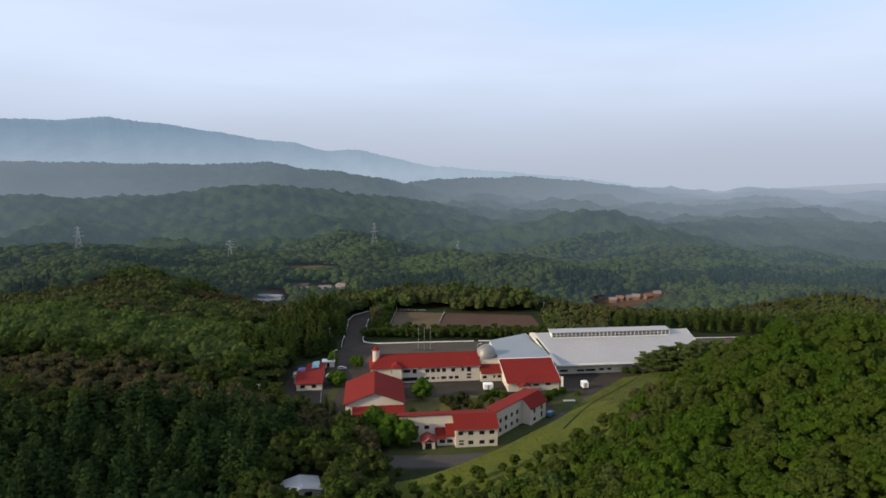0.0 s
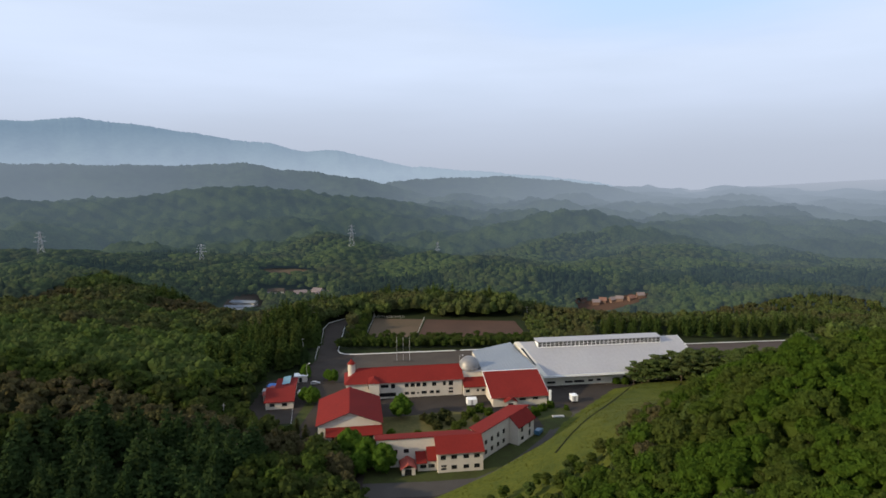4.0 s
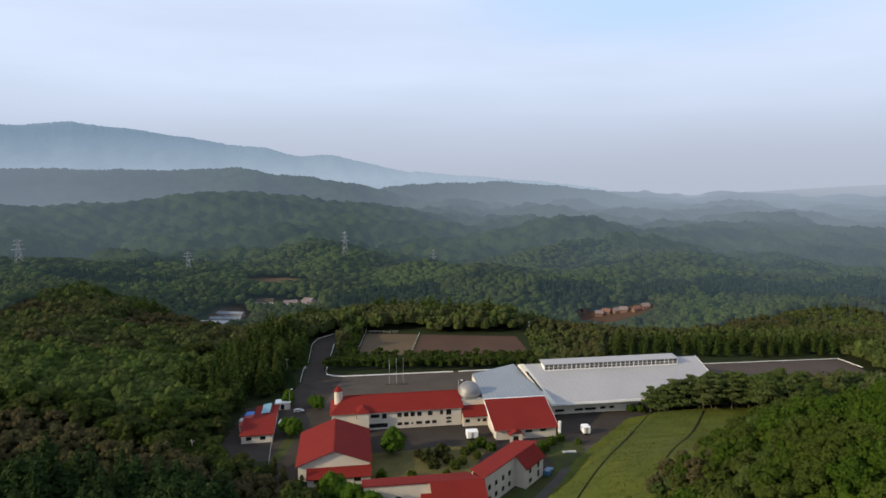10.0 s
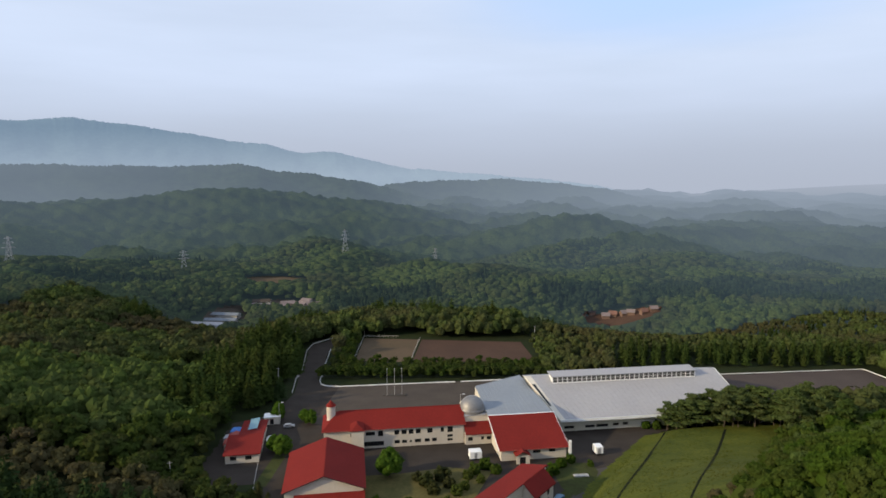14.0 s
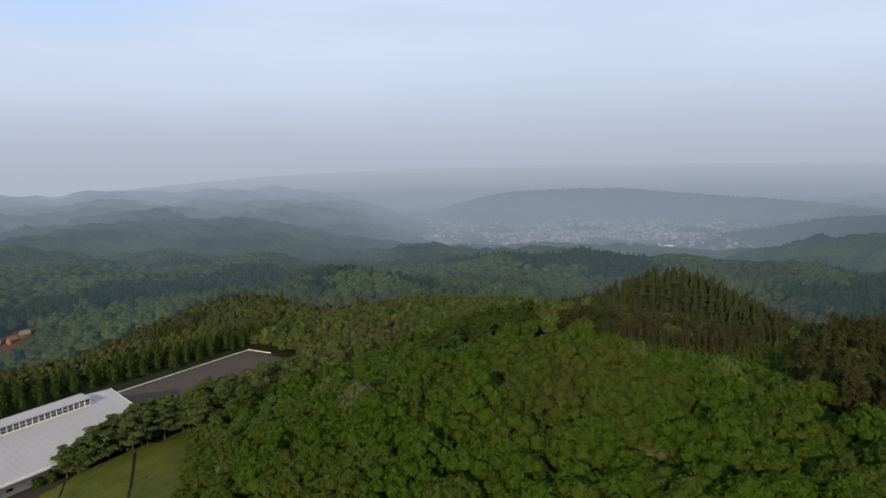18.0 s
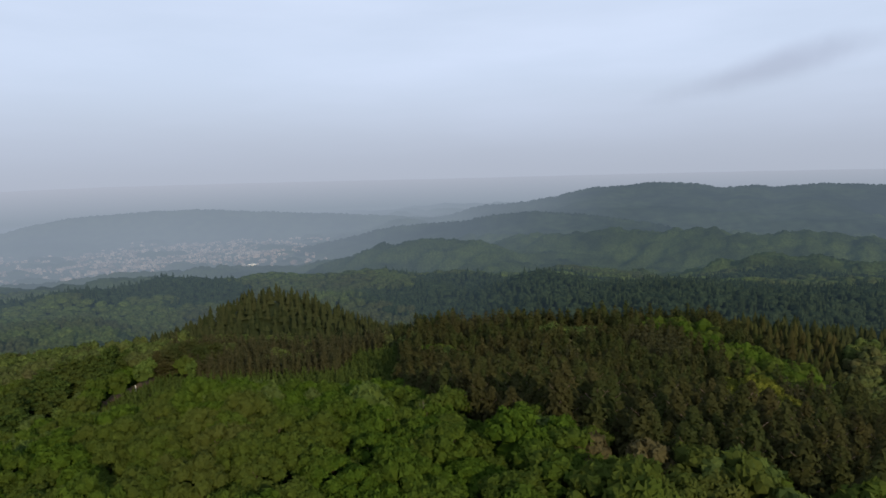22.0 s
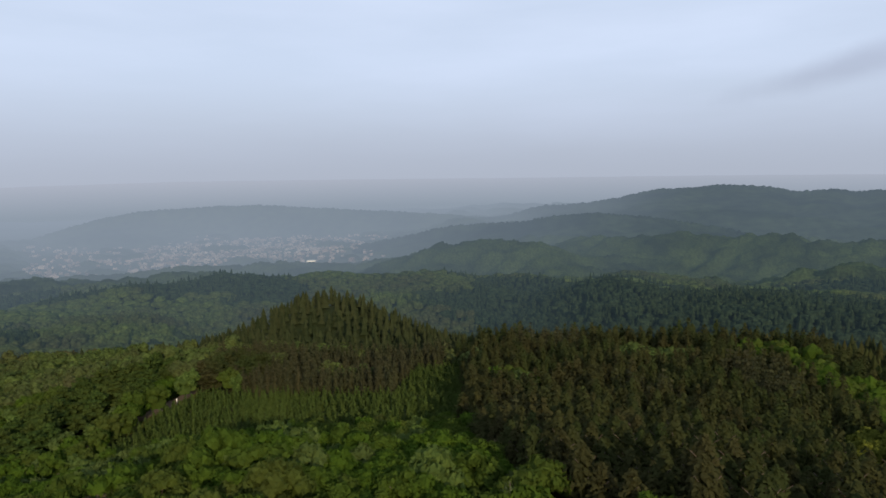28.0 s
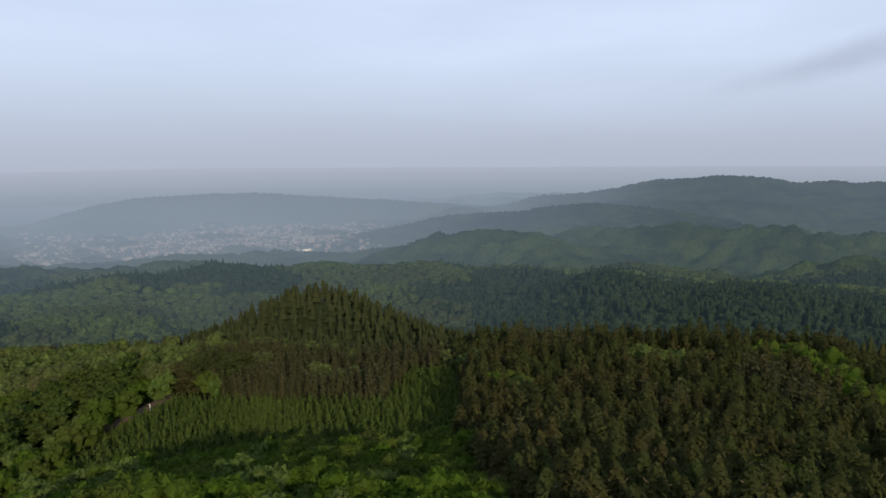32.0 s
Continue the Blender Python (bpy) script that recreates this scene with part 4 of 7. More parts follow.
def north_wing():
    b = empty("school_wing", site(-43, 68.8), "two-storey white school wing with a long red roof", "building")
    L, D, E, R = 48.0, 14.0, 7.0, 11.2
    up = [(9.0, 4.6, 3.4, 1.1), (14.2, 4.6, 3.0, 1.2), (18.4, 4.2, 1.5, 1.8), (24.0, 4.4, 1.5, 1.5), (26.5, 4.4, 1.5, 1.5), (28.9, 4.4, 1.5, 1.5), (31.4, 4.4, 1.5, 1.5), (35.4, 4.4, 1.6, 1.5), (40.0, 4.4, 1.0, 1.6), (42.4, 4.2, 1.7, 1.9)]
    down = [(13.6, 0.8, 6.6, 1.5), (24.0, 1.2, 1.6, 1.1), (26.6, 1.2, 1.5, 1.0), (29.2, 1.4, 0.6, 0.6), (31.0, 1.2, 2.0, 1.1), (34.4, 1.2, 1.6, 1.1), (37.0, 1.2, 1.5, 1.1), (42.4, 2.5, 1.7, 0.7), (42.4, 1.1, 1.7, 0.7)]
    wall("wall", b, side(0, 0, 0), L, E, up + down)
    wall("wall", b, side(L, D, 180), L, E, [(4 + 4 * i, 4.4, 1.6, 1.4) for i in range(10)])
    wall("wall", b, side(L, 0.3, 90), D - 0.6, E, [(5.5, 4.4, 1.5, 1.4)], peak=(D / 2 - 0.3, R - 0.35))
    wall("wall", b, side(0, D - 0.3, -90), D - 0.6, E, [(5, 4.4, 1.5, 1.4)])
    o = 0.7
    roof("roof", b, [(-o, -o, E), (L + o, -o, E), (L + o, D / 2, R), (5.0, D / 2, R)], RED)
    roof("roof", b, [(L + o, D + o, E), (-o, D + o, E), (5.0, D / 2, R), (L + o, D / 2, R)], RED)
    roof("roof", b, [(-o, D + o, E), (-o, -o, E), (5.0, D / 2, R)], RED)
    part("ridge_cap", boxed(5.0, D / 2 - 0.15, R - 0.05, L + o, D / 2 + 0.15, R + 0.07), RED, b)
    fascia(b, (-o, -o - 0.06, E - 0.05), (L + o, -o - 0.06, E - 0.05), RUST, 0.2)
    # stair bay beside the hall
    wall("bay", b, side(9.2, -2.6, 0), 4.2, 7.6, [], mat=RENDERED)
    wall("bay", b, side(9.2, -0.01, -90), 2.58, 7.6)
    wall("bay", b, side(13.4, -2.59, 90), 2.58, 7.6)
    roof("bay_roof", b, [(8.9, -3.0, 7.6), (13.7, -3.0, 7.6), (11.3, -0.5, 9.2)], RED, 0.15)
    roof("bay_roof", b, [(13.7, -3.0, 7.6), (13.7, 2.2, 8.3), (11.3, 2.0, 9.3), (11.3, -0.5, 9.2)], RED, 0.15)
    roof("bay_roof", b, [(8.9, 2.2, 8.3), (8.9, -3.0, 7.6), (11.3, -0.5, 9.2), (11.3, 2.0, 9.3)], RED, 0.15)
    # round turret on the ridge
    bm = bmesh.new()
    cone(bm, 2.4, 6.2, 8.0, 13.6, 1.5, 1.5, 24)
    t = part("turret", bm, RENDERED, b, "round white turret")
    bm = bmesh.new()
    cone(bm, 2.4, 6.2, 13.6, 15.5, 1.8, 0.12, 24)
    cone(bm, 2.4, 6.2, 15.4, 16.3, 0.05, 0.02, 6)
    part("turret_roof", bm, RED, t, "red conical cap")


def link_and_dome():
    b = empty("link_building", site(5.3, 66.8), "low white link building with a lean-to red roof", "building")
    wall("wall", b, side(0, 0, 0), 9.2, 4.0, [(1.0, 1.4, 1.5, 1.2), (5.6, 1.6, 0.8, 1.0), (7.6, 1.5, 1.4, 1.1)])
    wall("wall", b, side(0, 13.0, -90), 12.7, 4.0)
    roof("roof", b, [(0.02, -0.8, 4.0), (9.2, -0.8, 4.0), (9.2, 4.3, 6.6), (0.02, 4.3, 6.6)], RED)
    wall("upper_wall", b, side(0.4, 4.4, 0), 9.0, 8.6, mat=CREAM)
    wall("upper_wall", b, side(0.4, 13.4, -90), 8.6, 8.6, mat=CREAM)
    wall("upper_wall", b, side(9.4, 13.4, 180), 9.0, 8.6, mat=CREAM)
    part("flat_roof", boxed(0.2, 4.2, 8.6, 9.6, 13.6, 8.85), STEEL, b)
    d = empty("observatory_dome", site(9.2, 75.6, 8.85), "silver metal observatory dome on a flat roof", "dome")
    bm = bmesh.new()
    bmesh.ops.create_uvsphere(bm, u_segments=32, v_segments=20, radius=4.5, matrix=Matrix.Translation((0, 0, 0.9)))
    bmesh.ops.bisect_plane(bm, geom=[*bm.verts, *bm.edges, *bm.faces], plane_co=(0, 0, 0.9), plane_no=(0, 0, 1), clear_inner=True)
    for f in bm.faces:
        f.smooth = True
    part("dome_shell", bm, DOME, d)
    bm = bmesh.new()
    cone(bm, 0, 0, 0, 0.95, 4.55, 4.55, 32)
    part("base_ring", bm, DOME, d)
    bm = bmesh.new()
    for i in range(11):
        a0, a1 = math.pi * i / 11, math.pi * (i + 1) / 11
        tube(bm, (4.53 * math.cos(a0), 0.6, 0.9 + 4.5 * math.sin(a0)), (4.53 * math.cos(a1), 0.6, 0.9 + 4.5 * math.sin(a1)), 0.07, 5)
    part("slit_rail", bm, GALV, d)


def gymnasium():
    b = empty("gymnasium", site(14.6, 52.6), "gymnasium with a red front slope and a blue-grey roof", "building")
    L, F, D = 22.0, 14.4, 54.0
    wall("wall", b, side(0, 0, 0), L, 4.0, [(10.8, 2.2, 2.4, 0.8), (16.2, 2.3, 2.0, 0.8)])
    wall("wall", b, side(0, F, -90), F - 0.3, 4.0, peak=(0.0, 9.7))
    wall("wall", b, side(L, 0.3, 90), F - 0.3, 4.0, peak=(F - 0.3, 9.7))
    wall("wall", b, side(0, 45.0, -90), 45.0 - F, 9.6, mat=CREAM)
    wall("wall", b, side(L, F, 90), D - F, 9.8, mat=CREAM)
    wall("wall", b, side(L, D, 180 + 22.4), 23.6, 9.6, mat=CREAM)
    roof("roof", b, [(-0.8, -0.9, 4.0), (L + 0.8, -0.9, 4.0), (L + 0.2, F, 10.0), (-1.4, F, 10.0)], RED)
    roof("roof", b, [(-1.2, F + 0.02, 9.9), (L - 0.2, F + 0.02, 9.9), (L - 1.6, D + 0.3, 10.7), (0.2, 45.4, 10.0)], BLUESTEEL, 0.3, "blue-grey sheet metal roof")
    for i in range(1, 14):
        x = -1.0 + 21.8 * i / 14
        bm = bmesh.new()
        x1 = 0.2 + 20.2 * i / 14
        y1 = 45.4 + 8.9 * i / 14
        tube(bm, (x, F + 0.1, 9.95), (x1, y1 - 0.2, 10.04 + 0.66 * i / 14), 0.07, 4)
        part("roof_seam", bm, BLUESTEEL, b)
    part("flashing", boxed(-1.4, F - 0.2, 9.98, L + 0.2, F + 0.25, 10.14), WHITE, b, "white ridge flashing")
    fascia(b, (-0.8, -0.98, 3.95), (L + 0.8, -0.98, 3.95), RUST, 0.2)
    fascia(b, (L + 0.86, -0.9, 4.0), (L + 0.26, F, 10.0), WHITE, 0.4)
    fascia(b, (-1.46, F, 10.0), (-0.86, -0.9, 4.0), WHITE, 0.4)
    # porch with its own small roof
    wall("porch_wall", b, side(4.4, -3.0, 0), 4.4, 2.8, [(1.2, 0.1, 1.8, 2.2)])
    roof("porch_roof", b, [(4.0, -3.4, 2.9), (6.6, -3.4, 4.4), (6.6, 0.0, 4.4), (4.0, 0.0, 2.9)], RED, 0.2)
    roof("porch_roof", b, [(6.6, -3.4, 4.4), (9.2, -3.4, 2.9), (9.2, 0.0, 2.9), (6.6, 0.0, 4.4)], RED, 0.2)
    part("pillar", boxed(L + 0.6, -1.4, 0, L + 1.4, -0.6, 6.0), WHITE, b, "white pillar at the corner")


def riding_hall():
    b = empty("sports_hall", site(41, 73), "vast white steel-roofed hall with a ridge lantern", "building")
    L, D, E, R = 72.0, 46.0, 5.6, 13.6
    low = [(2.0, 1.0, 3.6, 0.9), (10.0, 1.0, 3.4, 0.8), (14.2, 1.0, 4.4, 0.9), (14.4, 3.6, 5.6, 0.7), (20.6, 1.2, 2.0, 0.8), (24.4, 1.3, 1.8, 0.8), (21.8, 3.6, 5.2, 0.7), (29, 3.6, 6.0, 0.7), (37, 3.6, 6, 0.7), (45, 3.6, 6, 0.7), (53, 3.6, 6, 0.7)]
    wall("wall", b, side(0, 0, 0), L, E, low, mat=CREAM)
    wall("wall", b, side(L, D, 180), L, E, [], mat=CREAM)
    wall("wall", b, side(L, 0.3, 90), D - 0.6, E, peak=(D / 2 - 0.3, R - 0.4), mat=CREAM)
    wall("wall", b, side(0, D - 0.3, -90), D - 0.6, E, peak=(D / 2 - 0.3, R - 0.4), mat=CREAM)
    # the near slope runs out to a pointed prow at the ridge
    A, B, C, Q = (-0.6, -3.0, 5.4), (L + 1.2, -3.0, 5.4), (L + 1.2, D / 2, R), (-6.6, D / 2, R)
    roof("roof", b, [A, B, C, Q], STEEL, 0.35)
    roof("roof", b, [(L + 1.2, D + 3, 5.4), (-0.6, D + 3, 5.4), Q, C], STEEL, 0.35)
    for i in range(1, 37):
        bm = bmesh.new()
        s = i / 37
        tube(bm, (A[0] + (B[0] - A[0]) * s, -3.0, 5.43), (Q[0] + (C[0] - Q[0]) * s, D / 2, R + 0.03), 0.06, 4)
        part("roof_seam", bm, STEEL, b)
    # broad cream frame along the prow, dark gap behind it
    roof("gable_frame", b, [(-0.7, -3.1, 5.55), (1.3, -3.1, 5.55), (-4.4, D / 2, R + 0.16), (-6.9, D / 2, R + 0.16)], CREAM, 0.9, "broad cream gable frame")
    frame_at = lambda s, u: (-0.7 - 6.2 * s + u * (2.0 + 0.5 * s), -3.1 + 26.1 * s, 5.58 + 8.21 * s)
    roof("gable_window", b, [frame_at(0.3, 0.15), frame_at(0.3, 0.5), frame_at(0.8, 0.62), frame_at(0.8, 0.15)], GLASS, 0.06, "long dark window in the gable frame")
    fascia(b, (-0.6, -3.1, 5.6), (L + 1.2, -3.1, 5.6), WHITE, 0.9)
    fascia(b, (L + 1.3, -3.0, 5.5), (L + 1.3, D / 2, R + 0.1), WHITE, 0.5)
    # lantern along the ridge: glazed side and its own roof
    x0, x1, y0, z0, z1 = 3.0, 62.0, D / 2 - 5.2, R - 1.8, R + 1.1
    part("lantern_kerb", boxed(x0, y0 - 0.1, z0, x1, y0 + 0.15, z0 + 0.5), WHITE, b)
    n = 30
    for i in range(n + 1):
        x = x0 + (x1 - x0) * i / n
        part("lantern_mullion", boxed(x - 0.14, y0 - 0.15, z0 + 0.5, x + 0.14, y0 + 0.15, z1), WHITE, b)
    for i in range(n):
        p, q = x0 + (x1 - x0) * i / n, x0 + (x1 - x0) * (i + 1) / n
        part("lantern_pane", boxed(p + 0.14, y0 - 0.02, z0 + 0.5, q - 0.14, y0 + 0.02, z1), PALEGLASS, b)
        part("lantern_rail", boxed(p + 0.14, y0 - 0.06, z0 + 1.5, q - 0.14, y0 + 0.04, z0 + 1.62), WHITE, b)
    part("lantern_end", boxed(x0, y0, z0, x0 + 0.2, y0 + 5.2, z1), WHITE, b)
    part("lantern_end", boxed(x1 - 0.2, y0, z0, x1, y0 + 5.2, z1), WHITE, b)
    part("lantern_wall", boxed(x0, y0 + 5.0, z0, x1, y0 + 5.2, z1), WHITE, b)
    roof("lantern_roof", b, [(x0 - 0.5, y0 - 0.5, z1 + 0.1), (x1 + 0.5, y0 - 0.5, z1 + 0.1), (x1 + 0.5, y0 + 5.8, z1 + 0.5), (x0 - 0.5, y0 + 5.8, z1 + 0.5)], STEEL, 0.35)


def west_hall():
    b = empty("assembly_hall", site(-52.5, 31.6), "gable-ended white hall with a steep red roof", "building")
    W, D, E, R = 22.0, 25.5, 5.4, 9.6
    wall("wall", b, side(0, 0, 0), W, E, [], peak=(W / 2, R - 0.35), mat=CREAM)
    wall("wall", b, side(W, D, 180), W, E, peak=(W / 2, R - 0.35), mat=CREAM)
    wall("wall", b, side(W, 0.3, 90), D - 0.6, E, [(3 + 5 * i, 2.0, 2.0, 2.0) for i in range(4)], mat=CREAM)
    wall("wall", b, side(0, D - 0.3, -90), D - 0.6, E, [(3 + 5 * i, 2.0, 2.0, 2.0) for i in range(4)], mat=CREAM)
    o = 0.8
    roof("roof", b, [(-o, -o, E - 0.25), (W / 2, -o, R), (W / 2, D + o, R), (-o, D + o, E - 0.25)], RED)
    roof("roof", b, [(W / 2, -o, R), (W + o, -o, E - 0.25), (W + o, D + o, E - 0.25), (W / 2, D + o, R)], RED)
    fascia(b, (-o, -o - 0.06, E - 0.28), (W / 2, -o - 0.06, R - 0.03), TRIM, 0.22)
    fascia(b, (W / 2, -o - 0.06, R - 0.03), (W + o, -o - 0.06, E - 0.28), TRIM, 0.22)
    part("ridge_cap", boxed(W / 2 - 0.15, -o, R - 0.04, W / 2 + 0.15, D + o, R + 0.08), RED, b)
    wall("wall", b, side(3.0, -4.0, 0), W - 3.0, 2.6, [(2, 0.9, 2, 1.2), (8, 0.9, 2, 1.2), (14, 0.9, 2, 1.2)])
    wall("wall", b, side(3.0, -0.02, -90), 3.96, 2.6)
    wall("wall", b, side(W, -3.98, 90), 3.96, 2.6)
    roof("lower_roof", b, [(2.6, -4.6, 2.6), (W + 0.4, -4.6, 2.6), (W + 0.4, -0.1, 4.2), (2.6, -0.1, 4.2)], RED, 0.2)


def south_wings():
    b = empty("classroom_wing", SITE, "white angled classroom wing with single-pitch red roofs", "building")
    H = 9.7
    # west arm: tall plain outer wall, roof falling to the courtyard
    ws = [(5.0, 4.6, 1.5, 1.2), (8.6, 4.6, 1.5, 1.2), (3.6, 1.2, 1.6, 1.2), (7.0, 1.2, 1.6, 1.2)]
    wall("wall", b, side(-33, 6.5, 0), 18.5, H - 0.3, ws)
    wall("wall", b, side(-33, 13.5, -90), 6.9, 7.7)
    wall("wall", b, side(-3.2, 13.6, 180), 29.8, 7.6, [(2 + 4 * i, 3.8, 1.5, 1.3) for i in range(6)])
    roof("roof", b, [(-33.4, 6.1, H), (0.2, 6.1, H), (-3.0, 14.2, 7.9), (-33.4, 14.2, 7.9)], RED)
    # south block with an outward slope
    up = [(1.0, 4.3, 1.5, 1.2), (4.4, 4.3, 1.6, 1.2), (8.2, 4.3, 1.6, 1.2), (11.6, 4.3, 1.6, 1.2)]
    dn = [(1.2, 1.9, 1.5, 0.5), (1.2, 0.9, 1.5, 0.5), (4.4, 1.0, 1.6, 1.2), (8.2, 1.0, 1.6, 1.2), (11.6, 1.0, 1.6, 1.2)]
    wall("wall", b, side(-14.4, 0.6, 0), 14.4, 6.6, up + dn)
    wall("wall", b, side(-14.4, 6.4, -90), 5.5, 6.6, peak=(0.0, H - 0.35))
    wall("wall", b, side(0, 0.9, 90), 5.5, 6.6, [], peak=(5.5, H - 0.35))
    roof("roof", b, [(-14.9, 0.0, 6.5), (0.45, 0.0, 6.5), (0.45, 6.08, H + 0.02), (-14.9, 6.08, H + 0.02)], RED)
    fascia(b, (-14.9, -0.06, 6.45), (0.45, -0.06, 6.45), RUST, 0.2)
    # entrance lean-tos beside the block
    wall("porch_wall", b, side(-20.4, 2.6, 0), 5.9, 2.9, [(0.8, 1.0, 1.8, 1.1), (3.4, 1.0, 1.8, 1.1)])
    wall("porch_wall", b, side(-20.4, 6.48, -90), 3.86, 2.9)
    roof("porch_roof", b, [(-20.9, 2.0, 2.9), (-17.5, 2.0, 2.9), (-17.5, 6.4, 5.0), (-20.9, 6.4, 5.0)], RED, 0.2)
    roof("porch_roof", b, [(-17.4, 2.0, 3.6), (-14.45, 2.0, 3.6), (-14.45, 6.4, 6.3), (-17.4, 6.4, 6.3)], RED, 0.2)
    wall("porch_wall", b, side(-25.6, 0.4, 0), 4.2, 2.3, [(1.0, 0.1, 2.0, 1.9)])
    roof("porch_roof", b, [(-26.0, -0.1, 2.3), (-23.5, -0.1, 3.8), (-23.5, 6.4, 3.8), (-26.0, 6.4, 2.3)], RUST, 0.2)
    roof("porch_roof", b, [(-23.5, -0.1, 3.8), (-21.0, -0.1, 2.3), (-21.0, 6.4, 2.3), (-23.5, 6.4, 3.8)], RUST, 0.2)
    # east arm, turned outward by 45 degrees
    M = side(0.0, 6.2, 45)
    S = 31.0
    eo = [(3.0, 4.6, 1.3, 1.5), (6.6, 4.6, 1.3, 1.5), (10.4, 4.6, 1.3, 1.5), (14.0, 4.6, 1.3, 1.5), (3.0, 1.3, 1.3, 1.4), (6.6, 1.3, 1.3, 1.4), (10.4, 1.3, 1.3, 1.4), (14.0, 1.3, 1.3, 1.4)]
    wall("wall", b, M, S, H - 0.3, eo)
    wall("wall", b, M @ side(S, 0.3, 90), 6.8, 7.4, [], peak=(0.0, H - 0.5))
    wall("wall", b, M @ side(S, 7.4, 180), S - 5.6, 7.4, [(2 + 4 * i, 3.8, 1.5, 1.3) for i in range(6)])
    q = [M @ Vector(c) for c in ((-0.2, -0.4, H), (S + 0.5, -0.4, H), (S + 0.5, 8.2, 7.7), (5.8, 8.2, 7.7))]
    roof("roof", b, [tuple(c) for c in q], RED)
    # projecting bay at its end
    K = M @ side(18.0, -3.6, 0)
    wall("wall", b, K, 11.0, 6.4, [(2.2, 4.0, 1.2, 1.5), (7.4, 4.0, 1.2, 1.5), (2.2, 1.0, 1.6, 1.2), (7.4, 1.0, 1.2, 2.0)])
    wall("wall", b, K @ side(0, 3.58, -90), 3.28, 6.4, peak=(0.0, H - 0.4))
    wall("wall", b, K @ side(11.0, 0.3, 90), 3.28, 6.4, peak=(3.28, H - 0.4))
    q = [K @ Vector(c) for c in ((-0.4, -0.6, 6.35), (11.4, -0.6, 6.35), (11.4, 3.4, H + 0.03), (-0.4, 3.4, H + 0.03))]
    roof("roof", b, [tuple(c) for c in q], RED)


def gatehouse():
    b = empty("gatehouse", pose(-62, 53.2, 0, 0, 0, 9), "small white outbuilding with a red roof", "building")
    wall("wall", b, side(0, 0, 0), 10.6, 3.2, [(1.6, 1.1, 1.8, 1.2), (6.4, 1.1, 1.8, 1.2)])
    wall("wall", b, side(10.6, 0.3, 90), 27.0, 3.2, [(3 + 6 * i, 1.1, 1.8, 1.2) for i in range(4)])
    wall("wall", b, side(3.0, 27.3, -90), 14.0, 3.2)
    wall("wall", b, side(0, 12.6, -90), 12.3, 3.2)
    wall("wall", b, side(10.6, 27.6, 180), 7.6, 3.2)
    roof("roof", b, [(-0.6, -0.7, 3.2), (11.2, -0.7, 3.2), (11.2, 12.6, 4.6), (-0.6, 12.6, 4.6)], RED)
    roof("roof", b, [(2.6, 12.6, 4.6), (11.2, 12.6, 4.6), (11.2, 28.2, 3.4), (2.6, 28.2, 3.4)], RED)
    a = empty("lean_to_shed", pose(-65.5, 63, 0, 0, 0, 9), "low shed with a faded red gable roof", "shed")
    wall("wall", a, side(0, 0, 0), 6.4, 2.4, [], peak=(3.2, 3.6))
    wall("wall", a, side(0, 8, -90), 7.7, 2.4)
    wall("wall", a, side(6.4, 8, 180), 6.4, 2.4, peak=(3.2, 3.6))
    roof("roof", a, [(-0.4, -0.4, 2.3), (3.2, -0.4, 3.7), (3.2, 8.4, 3.7), (-0.4, 8.4, 2.3)], RUST, 0.15)
    roof("roof", a, [(3.2, -0.4, 3.7), (6.8, -0.4, 2.3), (6.8, 8.4, 2.3), (3.2, 8.4, 3.7)], RUST, 0.15)


north_wing()
link_and_dome()
gymnasium()
riding_hall()
west_hall()
south_wings()
gatehouse()


# ---------------------------------------------------------------- grounds
def patch(name, pts, mat, label, lift=0.02, category="ground"):
    """A flat sheet on the level terrace, a little above the ground."""
    bm = bmesh.new()
    bm.faces.new([bm.verts.new((x, y, lift)) for x, y in pts])
    for f in bm.faces:
        f.normal_update()
        if f.normal.z < 0:
            f.normal_flip()
    return tagged(part(name, bm, mat), label, category, kind="structure")


def draped(name, inside, x0, y0, x1, y1, step, mat, label, lift):
    """A sheet that follows the slope wherever inside(x, y) holds."""
    gx, gy = np.arange(x0, x1 + step, step), np.arange(y0, y1 + step, step)
    X, Y = np.meshgrid(gx, gy)
    v = np.stack([X, Y, land(X, Y) + lift], -1).reshape(-1, 3)
    n, k = X.shape
    i = np.arange((n - 1) * k).reshape(n - 1, k)[:, :-1].ravel()
    keep = inside(X.ravel()[i] + step / 2, Y.ravel()[i] + step / 2)
    i = i[keep]
    f = np.stack([i, i + 1, i + k + 1, i + k], -1)
    used, inv = np.unique(f, return_inverse=True)
    return tagged(arrays(name, v[used], inv.reshape(f.shape), mat, smooth=True), label, "ground", kind="structure")


patch("yard", [(-76, 36), (-46, 40), (-40, 6), (-22, 3), (-22, -18), (22, -16), (44, 14), (66, 54), (90, 77), (96, 86), (96, 139), (30, 136), (-36, 129), (-44, 131), (-47, 138), (-50, 147), (-57, 147), (-54, 120), (-58, 95), (-76, 84)], ASPHALT, "dark worn asphalt yard round the school", 0.0)
patch("forecourt", [(-40, 86), (96, 101), (96, 138), (30, 135), (-36, 128)], GRAVEL, "grey-brown gravel forecourt behind the school", 0.01)
draped("drive", lambda x, y: (x > np.interp(y, (148, 166, 210, 223, 234), (-57, -60, -65.5, -65, -56))) & (x < np.interp(y, (148, 166, 210, 223, 234), (-46.5, -50, -54, -52.5, -43))), -70, 146, -40, 234, 1.5, ASPHALT, "grey asphalt drive bending through the trees", 0.03)
